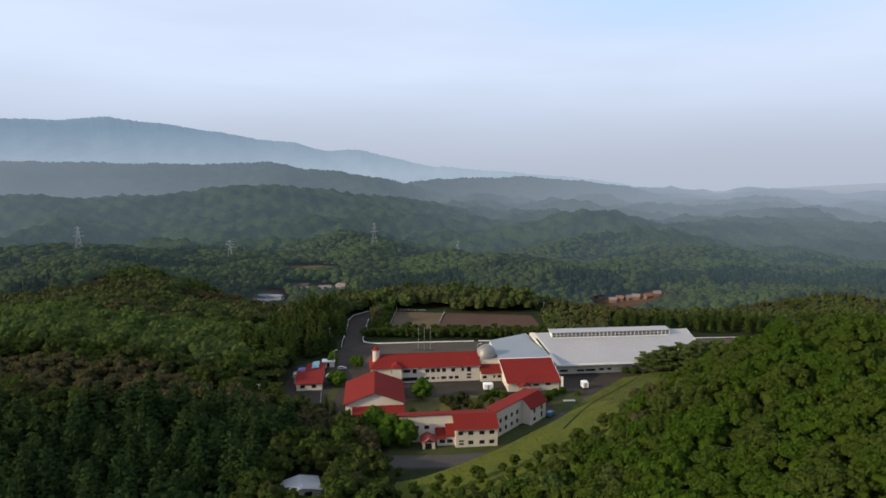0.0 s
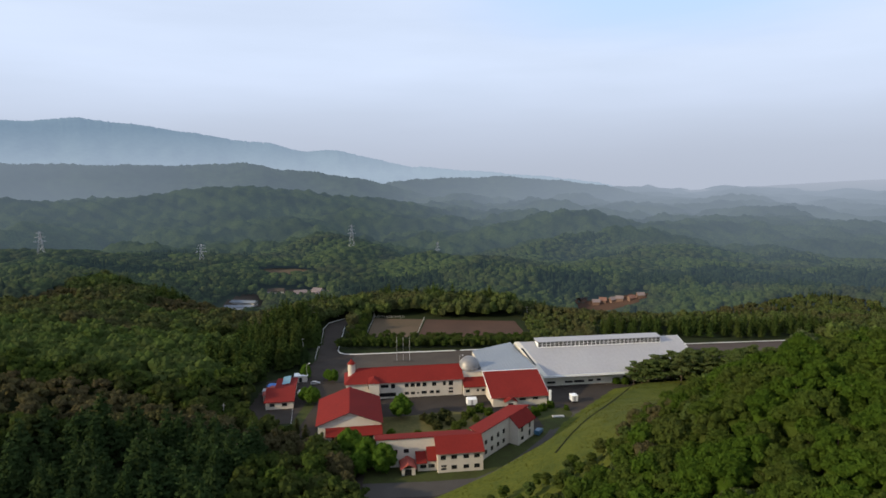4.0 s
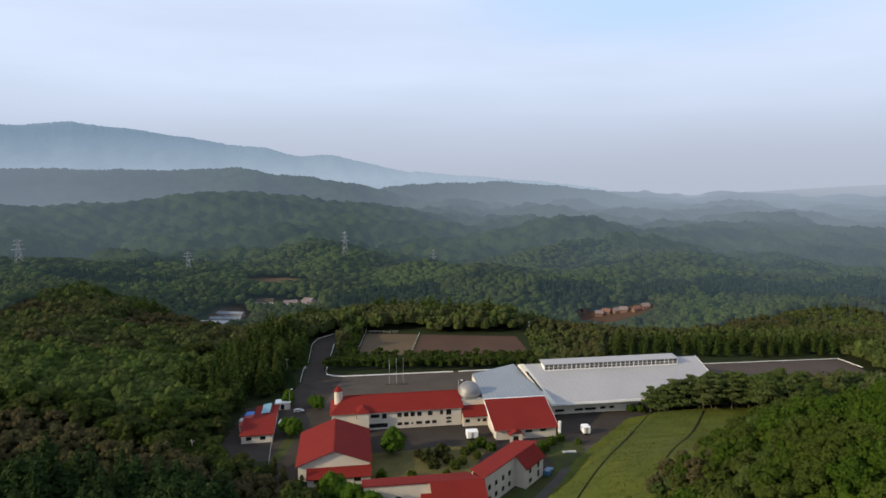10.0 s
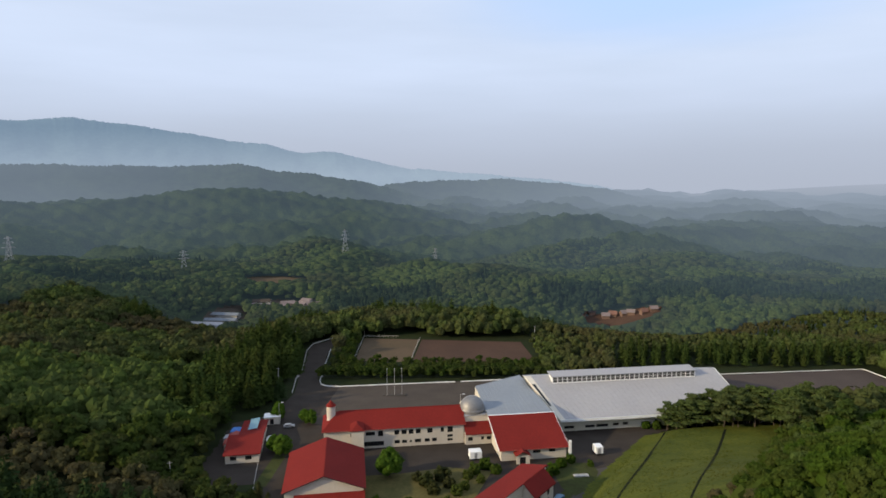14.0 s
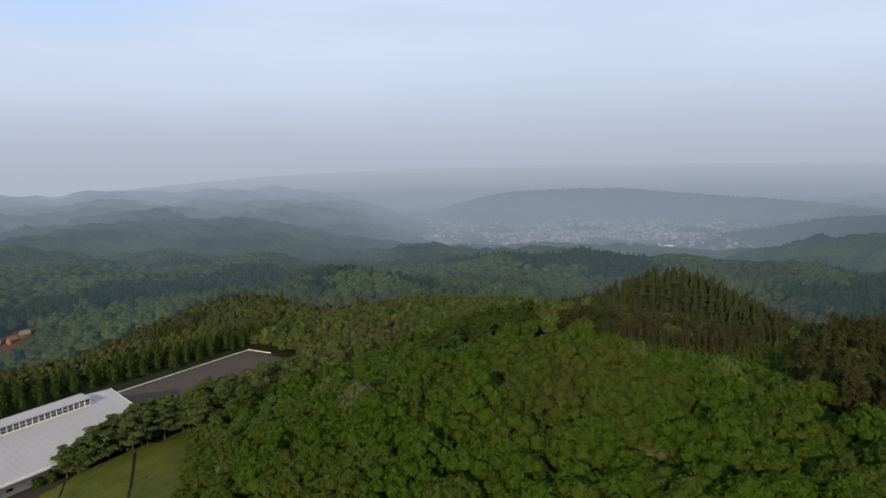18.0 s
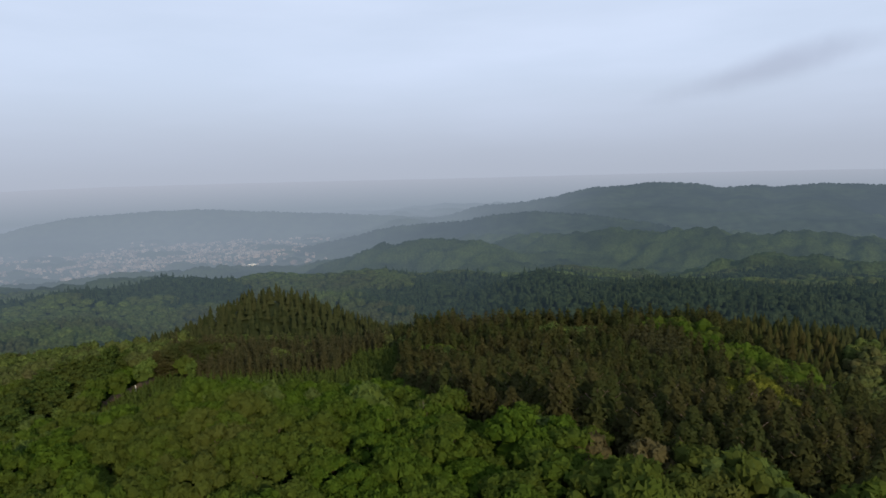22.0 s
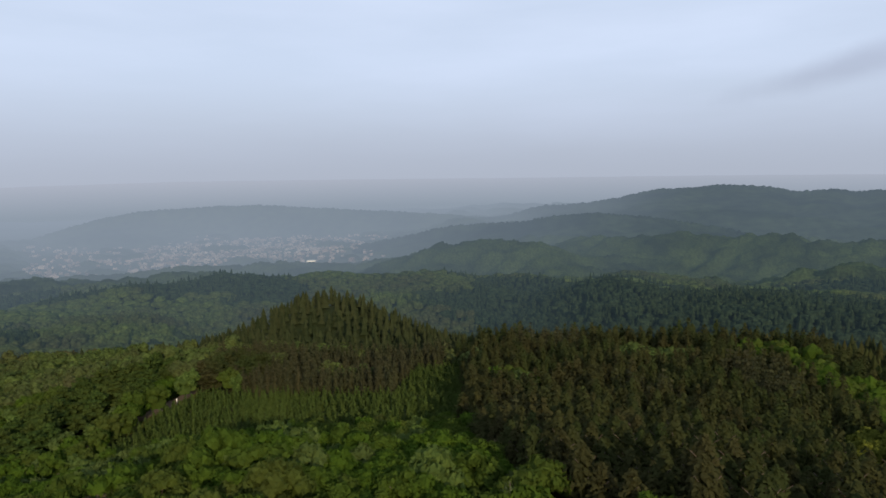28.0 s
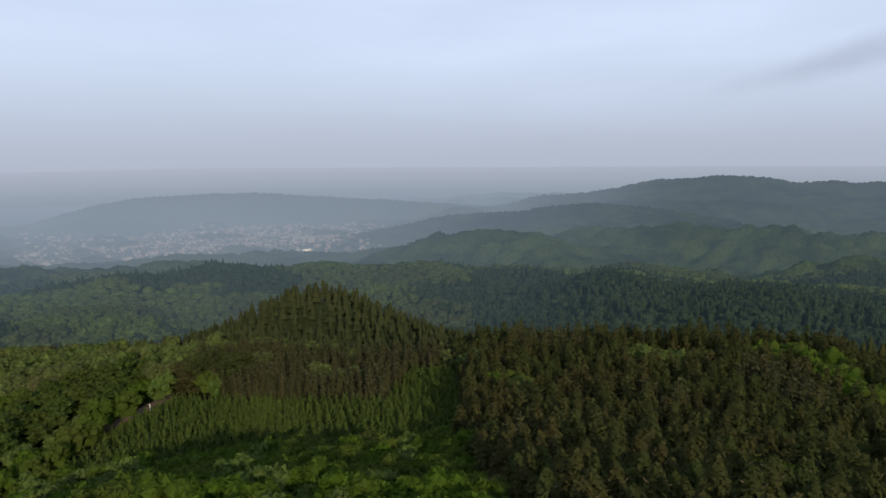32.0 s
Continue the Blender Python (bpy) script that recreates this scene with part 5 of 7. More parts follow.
draped("paddock", lambda x, y: (y < 141.5 + 0.1 * (x - 138)) & (y > 88) & (x < 211), 96, 88, 212, 150, 2.0, PADDOCK, "bare grey-brown riding paddock", 0.02)
draped("grass_bank", lambda x, y: (x > toe(y) - 1) & (x < bank_edge(y) + 5) & (y > -46), -12, -80, 148, 84, 1.0, GRASS, "mown green grass bank above the service road", 0.04)
DRY = material("dry_lawn", (0.115, 0.095, 0.036), 1, 0, (0.058, 0.058, 0.02), 0.2, 1.0, 0.2)
patch("lawn", [(-26, 18), (-20, 44), (-4, 46), (10, 50), (24, 47), (16, 26), (8, 18)], DRY, "patchy dry courtyard lawn", 0.03)
inner = [(-17, -7.7), (4, -6.6), (17.5, -4.7), (24, 0.5), (30, 7.2), (36, 15), (43.8, 26.5), (54, 47)]
outer = [(-16, -16.5), (4, -15.5), (12, -12.5), (19, -8.5), (27, -1.5), (37, 8.5), (46, 22), (53.5, 36.8), (63, 50)]
patch("lawn", inner + [(44, 34), (20, 8), (-14, 2), (-17, 0)], LAWN, "grass verge along the classroom wing", 0.02)
patch("lawn", [(44, 36), (43, 48), (50, 53), (57, 52), (57.5, 46), (53, 36), (47, 31)], LAWN, "round grass island by the gymnasium", 0.04)
patch("service_road", inner + outer[::-1], ROAD, "narrow grey service road below the bank", 0.012)
patch("lawn", [(-45, 38), (-49, 38), (-47.5, 62), (-43.5, 62)], LAWN, "narrow grass verge beside the hall", 0.03)
patch("playing_field", [down(*p) for p in ((-34, 166), (-6.5, 164), (-2.8, 206), (-34, 210))], SAND, "sandy brown sports field", -6.97)
patch("playing_field", [down(*p) for p in ((-5.5, 163.5), (56, 165), (53, 200), (-1.6, 206))], SOIL, "dark reddish bare earth field", -6.965)


patch("road_line", [(-52.1, 56), (-51.95, 56), (-46.95, 29), (-47.1, 29)], CONCRETE, "thin white line painted along the lane", 0.02)


# drains across the bank: concrete channels lying dark in the grass
def drain(a, b):
    bm = bmesh.new()
    a, b = Vector(a), Vector(b)
    n = int((b - a).length / 1.0)
    side_ = Vector((-(b - a).y, (b - a).x)).normalized()
    for w0, w1, h in ((-0.42, -0.3, 0.14), (0.3, 0.42, 0.14), (-0.3, 0.3, 0.08)):
        rows = []
        for i in range(n + 1):
            p = a + (b - a) * i / n
            q, r = p + side_ * w0, p + side_ * w1
            z = float(land(p.x, p.y)) + h
            rows.append((bm.verts.new((q.x, q.y, z)), bm.verts.new((r.x, r.y, z))))
        for (p0, p1), (q0, q1) in zip(rows[:-1], rows[1:]):
            bm.faces.new((p0, p1, q1, q0))
    bmesh.ops.recalc_face_normals(bm, faces=bm.faces)
    if bm.faces[0:1] and next(iter(bm.faces)).normal.z < 0:
        bmesh.ops.reverse_faces(bm, faces=bm.faces)
    ob = part("drainage_channel", bm, DRAIN)
    tagged(ob, "dark weedy drainage channel down the grass bank", "drain", "bank drains")


drain((89.2, 75), (39.2, -18))
drain((109.2, 72), (58.6, -20))
drain((131, 70.5), (98, 18))


# low white walls along forecourt, drive and paddock, in separate blocks
def low_wall(name, pts, h, w, label, every=4.0, mat=None):
    base = empty(name, pose(pts[0][0], pts[0][1], float(land(*pts[0]))), label, "wall")
    inv = base.matrix_world.inverted()
    for (x0, y0), (x1, y1) in zip(pts[:-1], pts[1:]):
        L = math.hypot(x1 - x0, y1 - y0)
        n = max(1, round(L / every))
        for i in range(n):
            s, e = i / n, (i + 1) / n
            p, q = (x0 + (x1 - x0) * s, y0 + (y1 - y0) * s), (x0 + (x1 - x0) * e, y0 + (y1 - y0) * e)
            z = float(land((p[0] + q[0]) / 2, (p[1] + q[1]) / 2))
            l2 = math.hypot(q[0] - p[0], q[1] - p[1])
            bm = bmesh.new()
            box(bm, 0.01, -w / 2, -0.4, l2 - 0.01, w / 2, h, 0.03)
            bmesh.ops.transform(bm, matrix=inv @ pose(p[0], p[1], z, 0, 0, math.degrees(math.atan2(q[1] - p[1], q[0] - p[0]))), verts=bm.verts)
            part("block", bm, mat or WHITE, base)


low_wall("kerb_wall", [(-53.5, 212), (-50.5, 168), (-47, 147), (-46, 136), (-44.5, 131), (-41, 128.6), (-36, 128), (8.8, 133), (15, 133.4)], 0.42, 0.2, "white-painted low wall along the drive and forecourt")
low_wall("kerb_wall", [(17.5, 133.8), (31, 135.6), (60, 137.8)], 0.42, 0.2, "white-painted low wall behind the dome")
low_wall("kerb_wall", [(-55, 120), (-58.5, 150), (-61, 168), (-66.5, 210), (-65.5, 224), (-57, 236), (-50, 239)], 0.5, 0.25, "grey concrete parapet on the outer side of the drive", 4.0, CONCRETE)
low_wall("paddock_wall", [(126, 140.5), (138, 142.5), (209.4, 149), (212, 134)], 0.24, 0.14, "white-topped paddock boundary wall", 5.0)


def rail_fence(pts, h, label, every=3.0):
    pts = [down(*p) for p in pts]
    base = empty("fence", pose(pts[0][0], pts[0][1], -7), label, "fence", "field fences")
    inv = base.matrix_world.inverted()
    for (x0, y0), (x1, y1) in zip(pts[:-1], pts[1:]):
        L = math.hypot(x1 - x0, y1 - y0)
        n = max(1, round(L / every))
        d = ((x1 - x0) / n, (y1 - y0) / n)
        for i in range(n):
            x, y = x0 + d[0] * i, y0 + d[1] * i
            bm = bmesh.new()
            cone(bm, x, y, -7, h - 7, 0.06, 0.06, 6)
            bmesh.ops.transform(bm, matrix=inv, verts=bm.verts)
            part("post", bm, CONCRETE, base)
        for z in (h * 0.5, h - 0.06):
            bm = bmesh.new()
            tube(bm, (x0, y0, z - 7), (x1, y1, z - 7), 0.06, 6)
            bmesh.ops.transform(bm, matrix=inv, verts=bm.verts)
            part("rail", bm, CONCRETE, base)


rail_fence([(-34.4, 211), (-15, 209.6)], 1.6, "white rail fence at the far side of the field")
rail_fence([(-2.6, 206.4), (-6.2, 163.6)], 1.8, "pale fence between the two fields")
rail_fence([(-34.4, 211), (-34.6, 168)], 1.2, "thin wire fence at the field's edge")


def pole(x, y, h, r, label, name="flagpole", group="", lamp=False):
    z = float(land(x, y))
    b = empty(name, pose(x, y, z), label, "pole", group)
    bm = bmesh.new()
    cone(bm, 0, 0, -0.3, h, r, r * 0.6, 8)
    part("shaft", bm, GALV if name == "flagpole" else CONCRETE, b)
    bm = bmesh.new()
    if name == "flagpole":
        bmesh.ops.create_uvsphere(bm, u_segments=8, v_segments=6, radius=r * 1.6, matrix=Matrix.Translation((0, 0, h + r)))
        part("finial", bm, GALV, b)
    elif lamp:
        tube(bm, (0, 0, h - 0.3), (1.1, 0, h + 0.1), 0.05)
        part("arm", bm, GALV, b)
        part("lamp_head", boxed(0.9, -0.15, h + 0.02, 1.7, 0.15, h + 0.18, 0.03), WHITE, b)
    else:
        tube(bm, (-0.8, 0, h - 0.6), (0.8, 0, h - 0.6), 0.06)
        part("crossarm", bm, GALV, b)


for i in range(3):
    pole(-14.2 + 3.1 * i, 116.6 + 0.3 * i, 11.5, 0.12, "tall slim metal flagpole on a concrete plinth", group="flagpoles")
b = tagged(part("plinth", boxed(-16.0, 115.9, 0.01, -6.2, 117.6, 0.35, 0.05), ROAD), "long low concrete plinth under flagpoles", "plinth")
for x, y, h in ((-72.5, 36, 9), (-62.5, 128, 9), (-70, 189, 9), (-73, 216, 9), (-62, 242, 9), (-37.4, 241, 9), (8, 242, 8), (66, 234, 8)):
    pole(x, y, h, 0.16, "grey concrete utility pole", "utility_pole", "utility poles")
for x, y, h in ((-52.2, 86, 8.5),):
    pole(x, y, h, 0.09, "slim street lamp on a grey post", "street_lamp", "street lamps", lamp=True)
pole(15.3, 80, 13.5, 0.1, "white beacon mast by the dome", "beacon_mast", lamp=True)


# ---------------------------------------------------------------- vehicles and small sheds
def van(x, y, turn, label, colour, group="", L=4.6, W=1.9, H=2.6):
    b = empty("van", pose(x, y, 0.03, 0, 0, turn), label, "vehicle", group)
    bm = bmesh.new()
    box(bm, -L / 2, -W / 2, 0.4, L / 2 - 1.2, W / 2, H, 0.12)
    part("body", bm, colour, b)
    bm = bmesh.new()
    box(bm, L / 2 - 1.19, -W / 2 + 0.05, 0.35, L / 2 + 0.4, W / 2 - 0.05, H * 0.72, 0.2)
    c = part("cab", bm, colour, b)
    part("windscreen", boxed(L / 2 + 0.37, -W / 2 + 0.2, 1.15, L / 2 + 0.42, W / 2 - 0.2, H * 0.66), GLASS, c)
    for px in (-L / 2 + 0.8, L / 2 - 0.5):
        for py in (-W / 2 + 0.1, W / 2 - 0.1):
            bm = bmesh.new()
            tube(bm, (px, py - 0.12, 0.36), (px, py + 0.12, 0.36), 0.36, 14)
            w = part("wheel", bm, DARK, b)
            bm = bmesh.new()
            tube(bm, (px, py - 0.13, 0.36), (px, py + 0.13, 0.36), 0.2, 10)
            part("rim", bm, GALV, w)


def car(x, y, turn, label, colour, group="parked cars"):
    b = empty("car", pose(x, y, 0.03, 0, 0, turn), label, "car", group)
    bm = bmesh.new()
    prof = [(-2.0, 0.35), (2.0, 0.35), (2.05, 0.8), (1.1, 0.95), (0.5, 1.45), (-1.2, 1.48), (-1.9, 1.0), (-2.05, 0.8)]
    f = [[bm.verts.new((px, s * 0.8 * (0.88 if pz > 1.2 else 1), pz)) for px, pz in prof] for s in (-1, 1)]
    bm.faces.new(f[0])
    bm.faces.new(f[1][::-1])
    for i in range(8):
        bm.faces.new((f[0][i], f[1][i], f[1][(i + 1) % 8], f[0][(i + 1) % 8]))
    bmesh.ops.recalc_face_normals(bm, faces=bm.faces)
    part("body", bm, colour, b)
    part("window_band", boxed(-1.5, -0.77, 1.02, 0.68, 0.77, 1.34), GLASS, b)
    for px in (-1.25, 1.25):
        for py in (-0.72, 0.72):
            bm = bmesh.new()
            tube(bm, (px, py - 0.1, 0.31), (px, py + 0.1, 0.31), 0.31, 12)
            part("wheel", bm, DARK, b)


def cabin(x, y, turn, label, w, d, h):
    """A white box trailer on a low chassis with two wheels."""
    b = empty("box_trailer", pose(x, y, 0.03, 0, 0, turn), label, "trailer", "white trailers")
    bm = bmesh.new()
    box(bm, -w / 2, -d / 2, 0.6, w / 2, d / 2, h, 0.1)
    part("body", bm, WHITE, b)
    part("chassis", boxed(-w / 2 + 0.1, -d / 2 + 0.1, 0.42, w / 2 + 0.5, d / 2 - 0.1, 0.6), DARK, b)
    part("door", boxed(-0.5, -d / 2 - 0.03, 0.7, 0.4, -d / 2 + 0.01, h - 0.3), GALV, b)
    for px in (-w / 4, w / 4):
        for py in (-d / 2 + 0.2, d / 2 - 0.2):
            bm = bmesh.new()
            tube(bm, (px, py - 0.1, 0.38), (px, py + 0.1, 0.38), 0.38, 12)
            part("wheel", bm, DARK, b)


cabin(60.6, 59.2, 8, "small white box trailer parked on asphalt", 2.6, 3.2, 3.0)
cabin(19.2, 56.0, 8, "white box trailer parked in the courtyard", 4.0, 3.0, 3.0)
car(-48, 83, 15, "silver car parked at the drive's edge", GALV)
car(-52, 72, 80, "white car parked beside the outbuilding", WHITE)
van(-66.5, 70, 95, "grey van parked behind the shed", GALV)
van(41.5, 27.5, 60, "small blue truck beside the classroom wing", TRUCKBLUE, L=4.2, W=1.8, H=2.0)
b = empty("tarpaulin_stack", pose(-64.5, 76.5, 0), "stacked goods under a bright blue tarpaulin", "stack")
part("load", boxed(-2.2, -1.6, 0, 2.2, 1.6, 2.2, 0.1), CONCRETE, b)
bm = bmesh.new()
bmesh.ops.create_grid(bm, x_segments=8, y_segments=8, size=1, matrix=Matrix.Diagonal((2.6, 2.0, 1, 1)))
for v in bm.verts:
    v.co.z = 2.45 - 0.6 * max(0, abs(v.co.x) - 2.0) - 0.8 * max(0, abs(v.co.y) - 1.5) + 0.08 * math.sin(v.co.x * 3 + v.co.y * 2)
part("tarpaulin", bm, TARP, b, "bright blue tarpaulin")
b = empty("open_shelter", pose(-58.3, 76.0, 0, 0, 0, 9), "open shelter roofed in faded teal sheeting", "shelter")
part("roof_sheet", slab([(-2, -5, 4.4), (1.2, -5, 4.8), (1.2, 5, 4.8), (-2, 5, 4.4)], 0.1), TEAL, b)
for px in (-1.8, 1.0):
    for py in (-4.7, 4.7):
        part("post", boxed(px - 0.08, py - 0.08, 0, px + 0.08, py + 0.08, 4.5), GALV, b)
b = empty("store_shed", pose(-55.5, 88.0, 0, 0, 0, 9), "small white flat-roofed store", "shed")
wall("wall", b, side(-2.5, -2, 0), 5.5, 2.8, [(2.0, 0.1, 1.2, 2.0)])
wall("wall", b, side(3.0, -1.7, 90), 3.4, 2.8)
wall("wall", b, side(-2.5, 1.7, -90), 3.4, 2.8)
wall("wall", b, side(3.0, 2.0, 180), 5.5, 2.8)
part("roof", boxed(-2.8, -2.3, 2.8, 3.3, 2.3, 2.98), WHITE, b)
# white shed among the trees below the school
z0 = float(land(-38.5, -34))
b = empty("white_shed", pose(-38.5, -35, z0, 0, 0, 20), "low white shed with a pale metal roof among trees", "shed")
wall("wall", b, side(-5, -3, 0), 10, 2.6, [(1.5, 1.0, 1.4, 1.0), (5.5, 0.1, 2.0, 2.1)], peak=(5, 3.5))
wall("wall", b, side(5, -2.7, 90), 7.4, 2.6)
wall("wall", b, side(-5, 4.7, -90), 7.4, 2.6)
wall("wall", b, side(5, 5, 180), 10, 2.6, peak=(5, 3.5))
roof("roof", b, [(-5.5, -3.5, 2.5), (0, -3.5, 3.75), (0, 5.5, 3.75), (-5.5, 5.5, 2.5)], STEEL, 0.12)
roof("roof", b, [(0, -3.5, 3.75), (5.5, -3.5, 2.5), (5.5, 5.5, 2.5), (0, 5.5, 3.75)], STEEL, 0.12)
b = empty("slab_stack", pose(51.5, 43.5, 0.03, 0, 0, 5), "flat pale slabs lying on the grass island", "slabs")
for i in range(3):
    part("slab", boxed(-2.4 + 1.6 * i, -0.8, 0, -0.9 + 1.6 * i, 0.8, 0.3, 0.04), CONCRETE, b)


# ---------------------------------------------------------------- houses and masts beyond the school
def house(x, y, turn, w, d, h, rise, wall_mat, roof_mat, label, group, name="house"):
    z = float(land(x, y))
    b = empty(name, pose(x, y, z, 0, 0, turn), label, "house", group)
    bm = bmesh.new()
    vs = []
    for yy in (-d / 2, d / 2):
        vs.append([bm.verts.new(c) for c in ((-w / 2, yy, -1.5), (w / 2, yy, -1.5), (w / 2, yy, h), (0, yy, h + rise), (-w / 2, yy, h))])
    bm.faces.new(vs[0])
    bm.faces.new(vs[1][::-1])
    for i in range(5):
        bm.faces.new((vs[0][i], vs[1][i], vs[1][(i + 1) % 5], vs[0][(i + 1) % 5]))
    bmesh.ops.recalc_face_normals(bm, faces=bm.faces)
    part("house_wall", bm, wall_mat, b)
    o, s = 0.6, rise / (w / 2)
    roof("roof", b, [(-w / 2 - o, -d / 2 - o, h + 0.25 - o * s), (0, -d / 2 - o, h + rise + 0.25), (0, d / 2 + o, h + rise + 0.25), (-w / 2 - o, d / 2 + o, h + 0.25 - o * s)], roof_mat, 0.2)
    roof("roof", b, [(0, -d / 2 - o, h + rise + 0.25), (w / 2 + o, -d / 2 - o, h + 0.25 - o * s), (w / 2 + o, d / 2 + o, h + 0.25 - o * s), (0, d / 2 + o, h + rise + 0.25)], roof_mat, 0.2)
    for px in (-w / 4, w / 4):
        part("window", boxed(px - 0.8, -d / 2 - 0.04, 0.9, px + 0.8, -d / 2 + 0.05, min(h - 0.2, 2.2)), GLASS, b)


hr = random.Random(5)
for i in range(6):
    house(-180 + hr.uniform(-3, 3), 342 + 14 * i, 84 + hr.uniform(-4, 4), 8, 30 - 3 * (i % 3), 2.8, 1.2, CONCRETE, PALESHED if i % 3 else STEEL, "long low shed with a pale blue-grey roof", "valley sheds", "shed")
CLAY = material("brown_clay_wall", (0.2, 0.13, 0.1), 0.9, 0, (0.14, 0.09, 0.07), 0.3, 2)
PINKROOF = material("weathered_pinkish_roof", (0.2, 0.155, 0.15), 0.85, 0, (0.13, 0.105, 0.1), 0.2, 2)
for i in range(9):
    house(-164 + 6.5 * i + hr.uniform(-3, 3), 446 + 3.2 * i + hr.uniform(-8, 12), hr.uniform(60, 110), hr.uniform(7, 10), hr.uniform(10, 17), 3.4, 2.0, hr.choice((CREAM, CONCRETE, CONCRETE)), hr.choice((PINKROOF, PINKROOF, GRAVEL)), "small house with a weathered roof in the valley hamlet", "hamlet houses")
for i in range(8):
    house(140 + 8.6 * i + hr.uniform(-2, 2), 427 - 2.6 * i + hr.uniform(-4, 6), hr.uniform(70, 110), 5.0, 6.5, 2.6, 2.2, CLAY, PINKROOF if i % 3 else ORANGE, "cottage with a weathered roof in a clearing" if i % 3 else "cottage with a terracotta roof in a clearing", "cottages in the clearing")
draped("hamlet_field", lambda x, y: bump(x, y, -166, 548, 42, 42) > 0.42, -215, 500, -115, 596, 4, SAND, "brown ploughed field beyond the hamlet", 0.3)
draped("hamlet_ground", lambda x, y: (bump(x, y, -172, 388, 26, 62) > 0.45) | (bump(x, y, -136, 460, 34, 22) > 0.45), -230, 300, -110, 482, 4, GRAVEL, "trodden gravel ground among the sheds", 0.25)
draped("cottage_ground", lambda x, y: bump(x, y, 171, 416, 42, 15) > 0.45, 120, 392, 226, 444, 4, SOIL, "bare reddish ground round the cottages", 0.25)
draped("forest_track", lambda x, y: np.abs(y - np.interp(x, (205, 247, 282), (15, 2, 0))) < 3.2, 204, -6, 266, 22, 1.0, SAND, "bare brown forest track along the ridge", 0.12)
draped("track_verge", lambda x, y: np.abs(y - np.interp(x, (205, 247, 282), (15, 2, 0))) < 8, 204, -10, 286, 26, 1.5, GRASS, "rough grass verge beside the forest track", 0.07)
draped("clearing", lambda x, y: bump(x, y, 235, -262, 46, 38) > 0.35, 180, -310, 290, -215, 3, GRASS, "grassy clearing on the lower slope", 0.1)


def pylon(x, y, h, w, label):
    z = float(land(x, y))
    b = empty("pylon", pose(x, y, z, 0, 0, 20), label, "pylon", "power pylons")
    def half(s):
        return w / 2 * (1 - s) ** 1.3 + 0.5
    for sx in (-1, 1):
        for sy in (-1, 1):
            bm = bmesh.new()
            for i in range(6):
                a, c = i / 6, (i + 1) / 6
                tube(bm, (sx * half(a), sy * half(a), h * a - (1 if i == 0 else 0)), (sx * half(c), sy * half(c), h * c), 0.2, 4)
            part("leg", bm, GALV, b)
    bm = bmesh.new()
    for i in range(6):
        a, c = i / 6, (i + 1) / 6
        for sy in (-1, 1):
            tube(bm, (-half(a), sy * half(a), h * a), (half(c), sy * half(c), h * c), 0.12, 4)
            tube(bm, (half(a), sy * half(a), h * a), (-half(c), sy * half(c), h * c), 0.12, 4)
    part("lattice", bm, GALV, b)
    for k, s in enumerate((0.66, 0.8, 0.93)):
        bm = bmesh.new()
        r = 6.0 - 1.2 * k
        tube(bm, (-r, 0, h * s), (r, 0, h * s), 0.2, 4)
        tube(bm, (-r, 0, h * s), (0, 0, h * s + 1.6), 0.12, 4)
        tube(bm, (r, 0, h * s), (0, 0, h * s + 1.6), 0.12, 4)
        part("crossarm", bm, GALV, b)


pylon(-114, 712, 38, 9, "tall lattice power pylon above the wood")
pylon(6, 900, 38, 9, "tall lattice power pylon above the far wood")
pylon(-400, 470, 32, 8, "lattice power pylon on the western rise")
pylon(-262, 540, 26, 7, "small lattice pylon above the trees")


# the town on the valley floor: too many roofs to count, a few large white works near it
def town():
    r = np.random.RandomState(12)
    n = 620
    az = np.radians(np.concatenate([r.uniform(49, 79, n), r.normal(66, 6, n)]))
    rr = np.concatenate([r.uniform(1760, 2650, n), r.normal(2250, 180, n)])
    x, y = CX + rr * np.sin(az), CY + rr * np.cos(az)
    open_ = town_area(x, y) > 0.5
    x, y = x[open_], y[open_]
    n = len(x)
    z = land(x, y)
    vs, fs = [], []
    for i in range(n):
        w, d, h = r.uniform(5, 9), r.uniform(6, 11), r.uniform(3, 6)
        if r.rand() < 0.06:
            w, d, h = w * 2.4, d * 2, h * 1.5
        a = r.uniform(0, 3.14)
        c, s = math.cos(a), math.sin(a)
        q = np.array([[-w, -d, -3], [w, -d, -3], [w, -d, h], [0, -d, h + 2.5], [-w, -d, h], [-w, d, -3], [w, d, -3], [w, d, h], [0, d, h + 2.5], [-w, d, h]]) * [0.5, 0.5, 1]
        p = np.stack([x[i] + q[:, 0] * c - q[:, 1] * s, y[i] + q[:, 0] * s + q[:, 1] * c, z[i] + q[:, 2]], 1)
        k = len(vs) * 10
        vs.append(p)
        fs += [[k + j for j in t] for t in ((0, 1, 2), (0, 2, 4), (2, 3, 4), (5, 7, 6), (5, 9, 7), (7, 9, 8), (1, 6, 7), (1, 7, 2), (2, 7, 8), (2, 8, 3), (3, 8, 9), (3, 9, 4), (4, 9, 5), (4, 5, 0))]
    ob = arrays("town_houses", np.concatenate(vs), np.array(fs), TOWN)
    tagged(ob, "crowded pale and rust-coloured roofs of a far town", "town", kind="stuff")


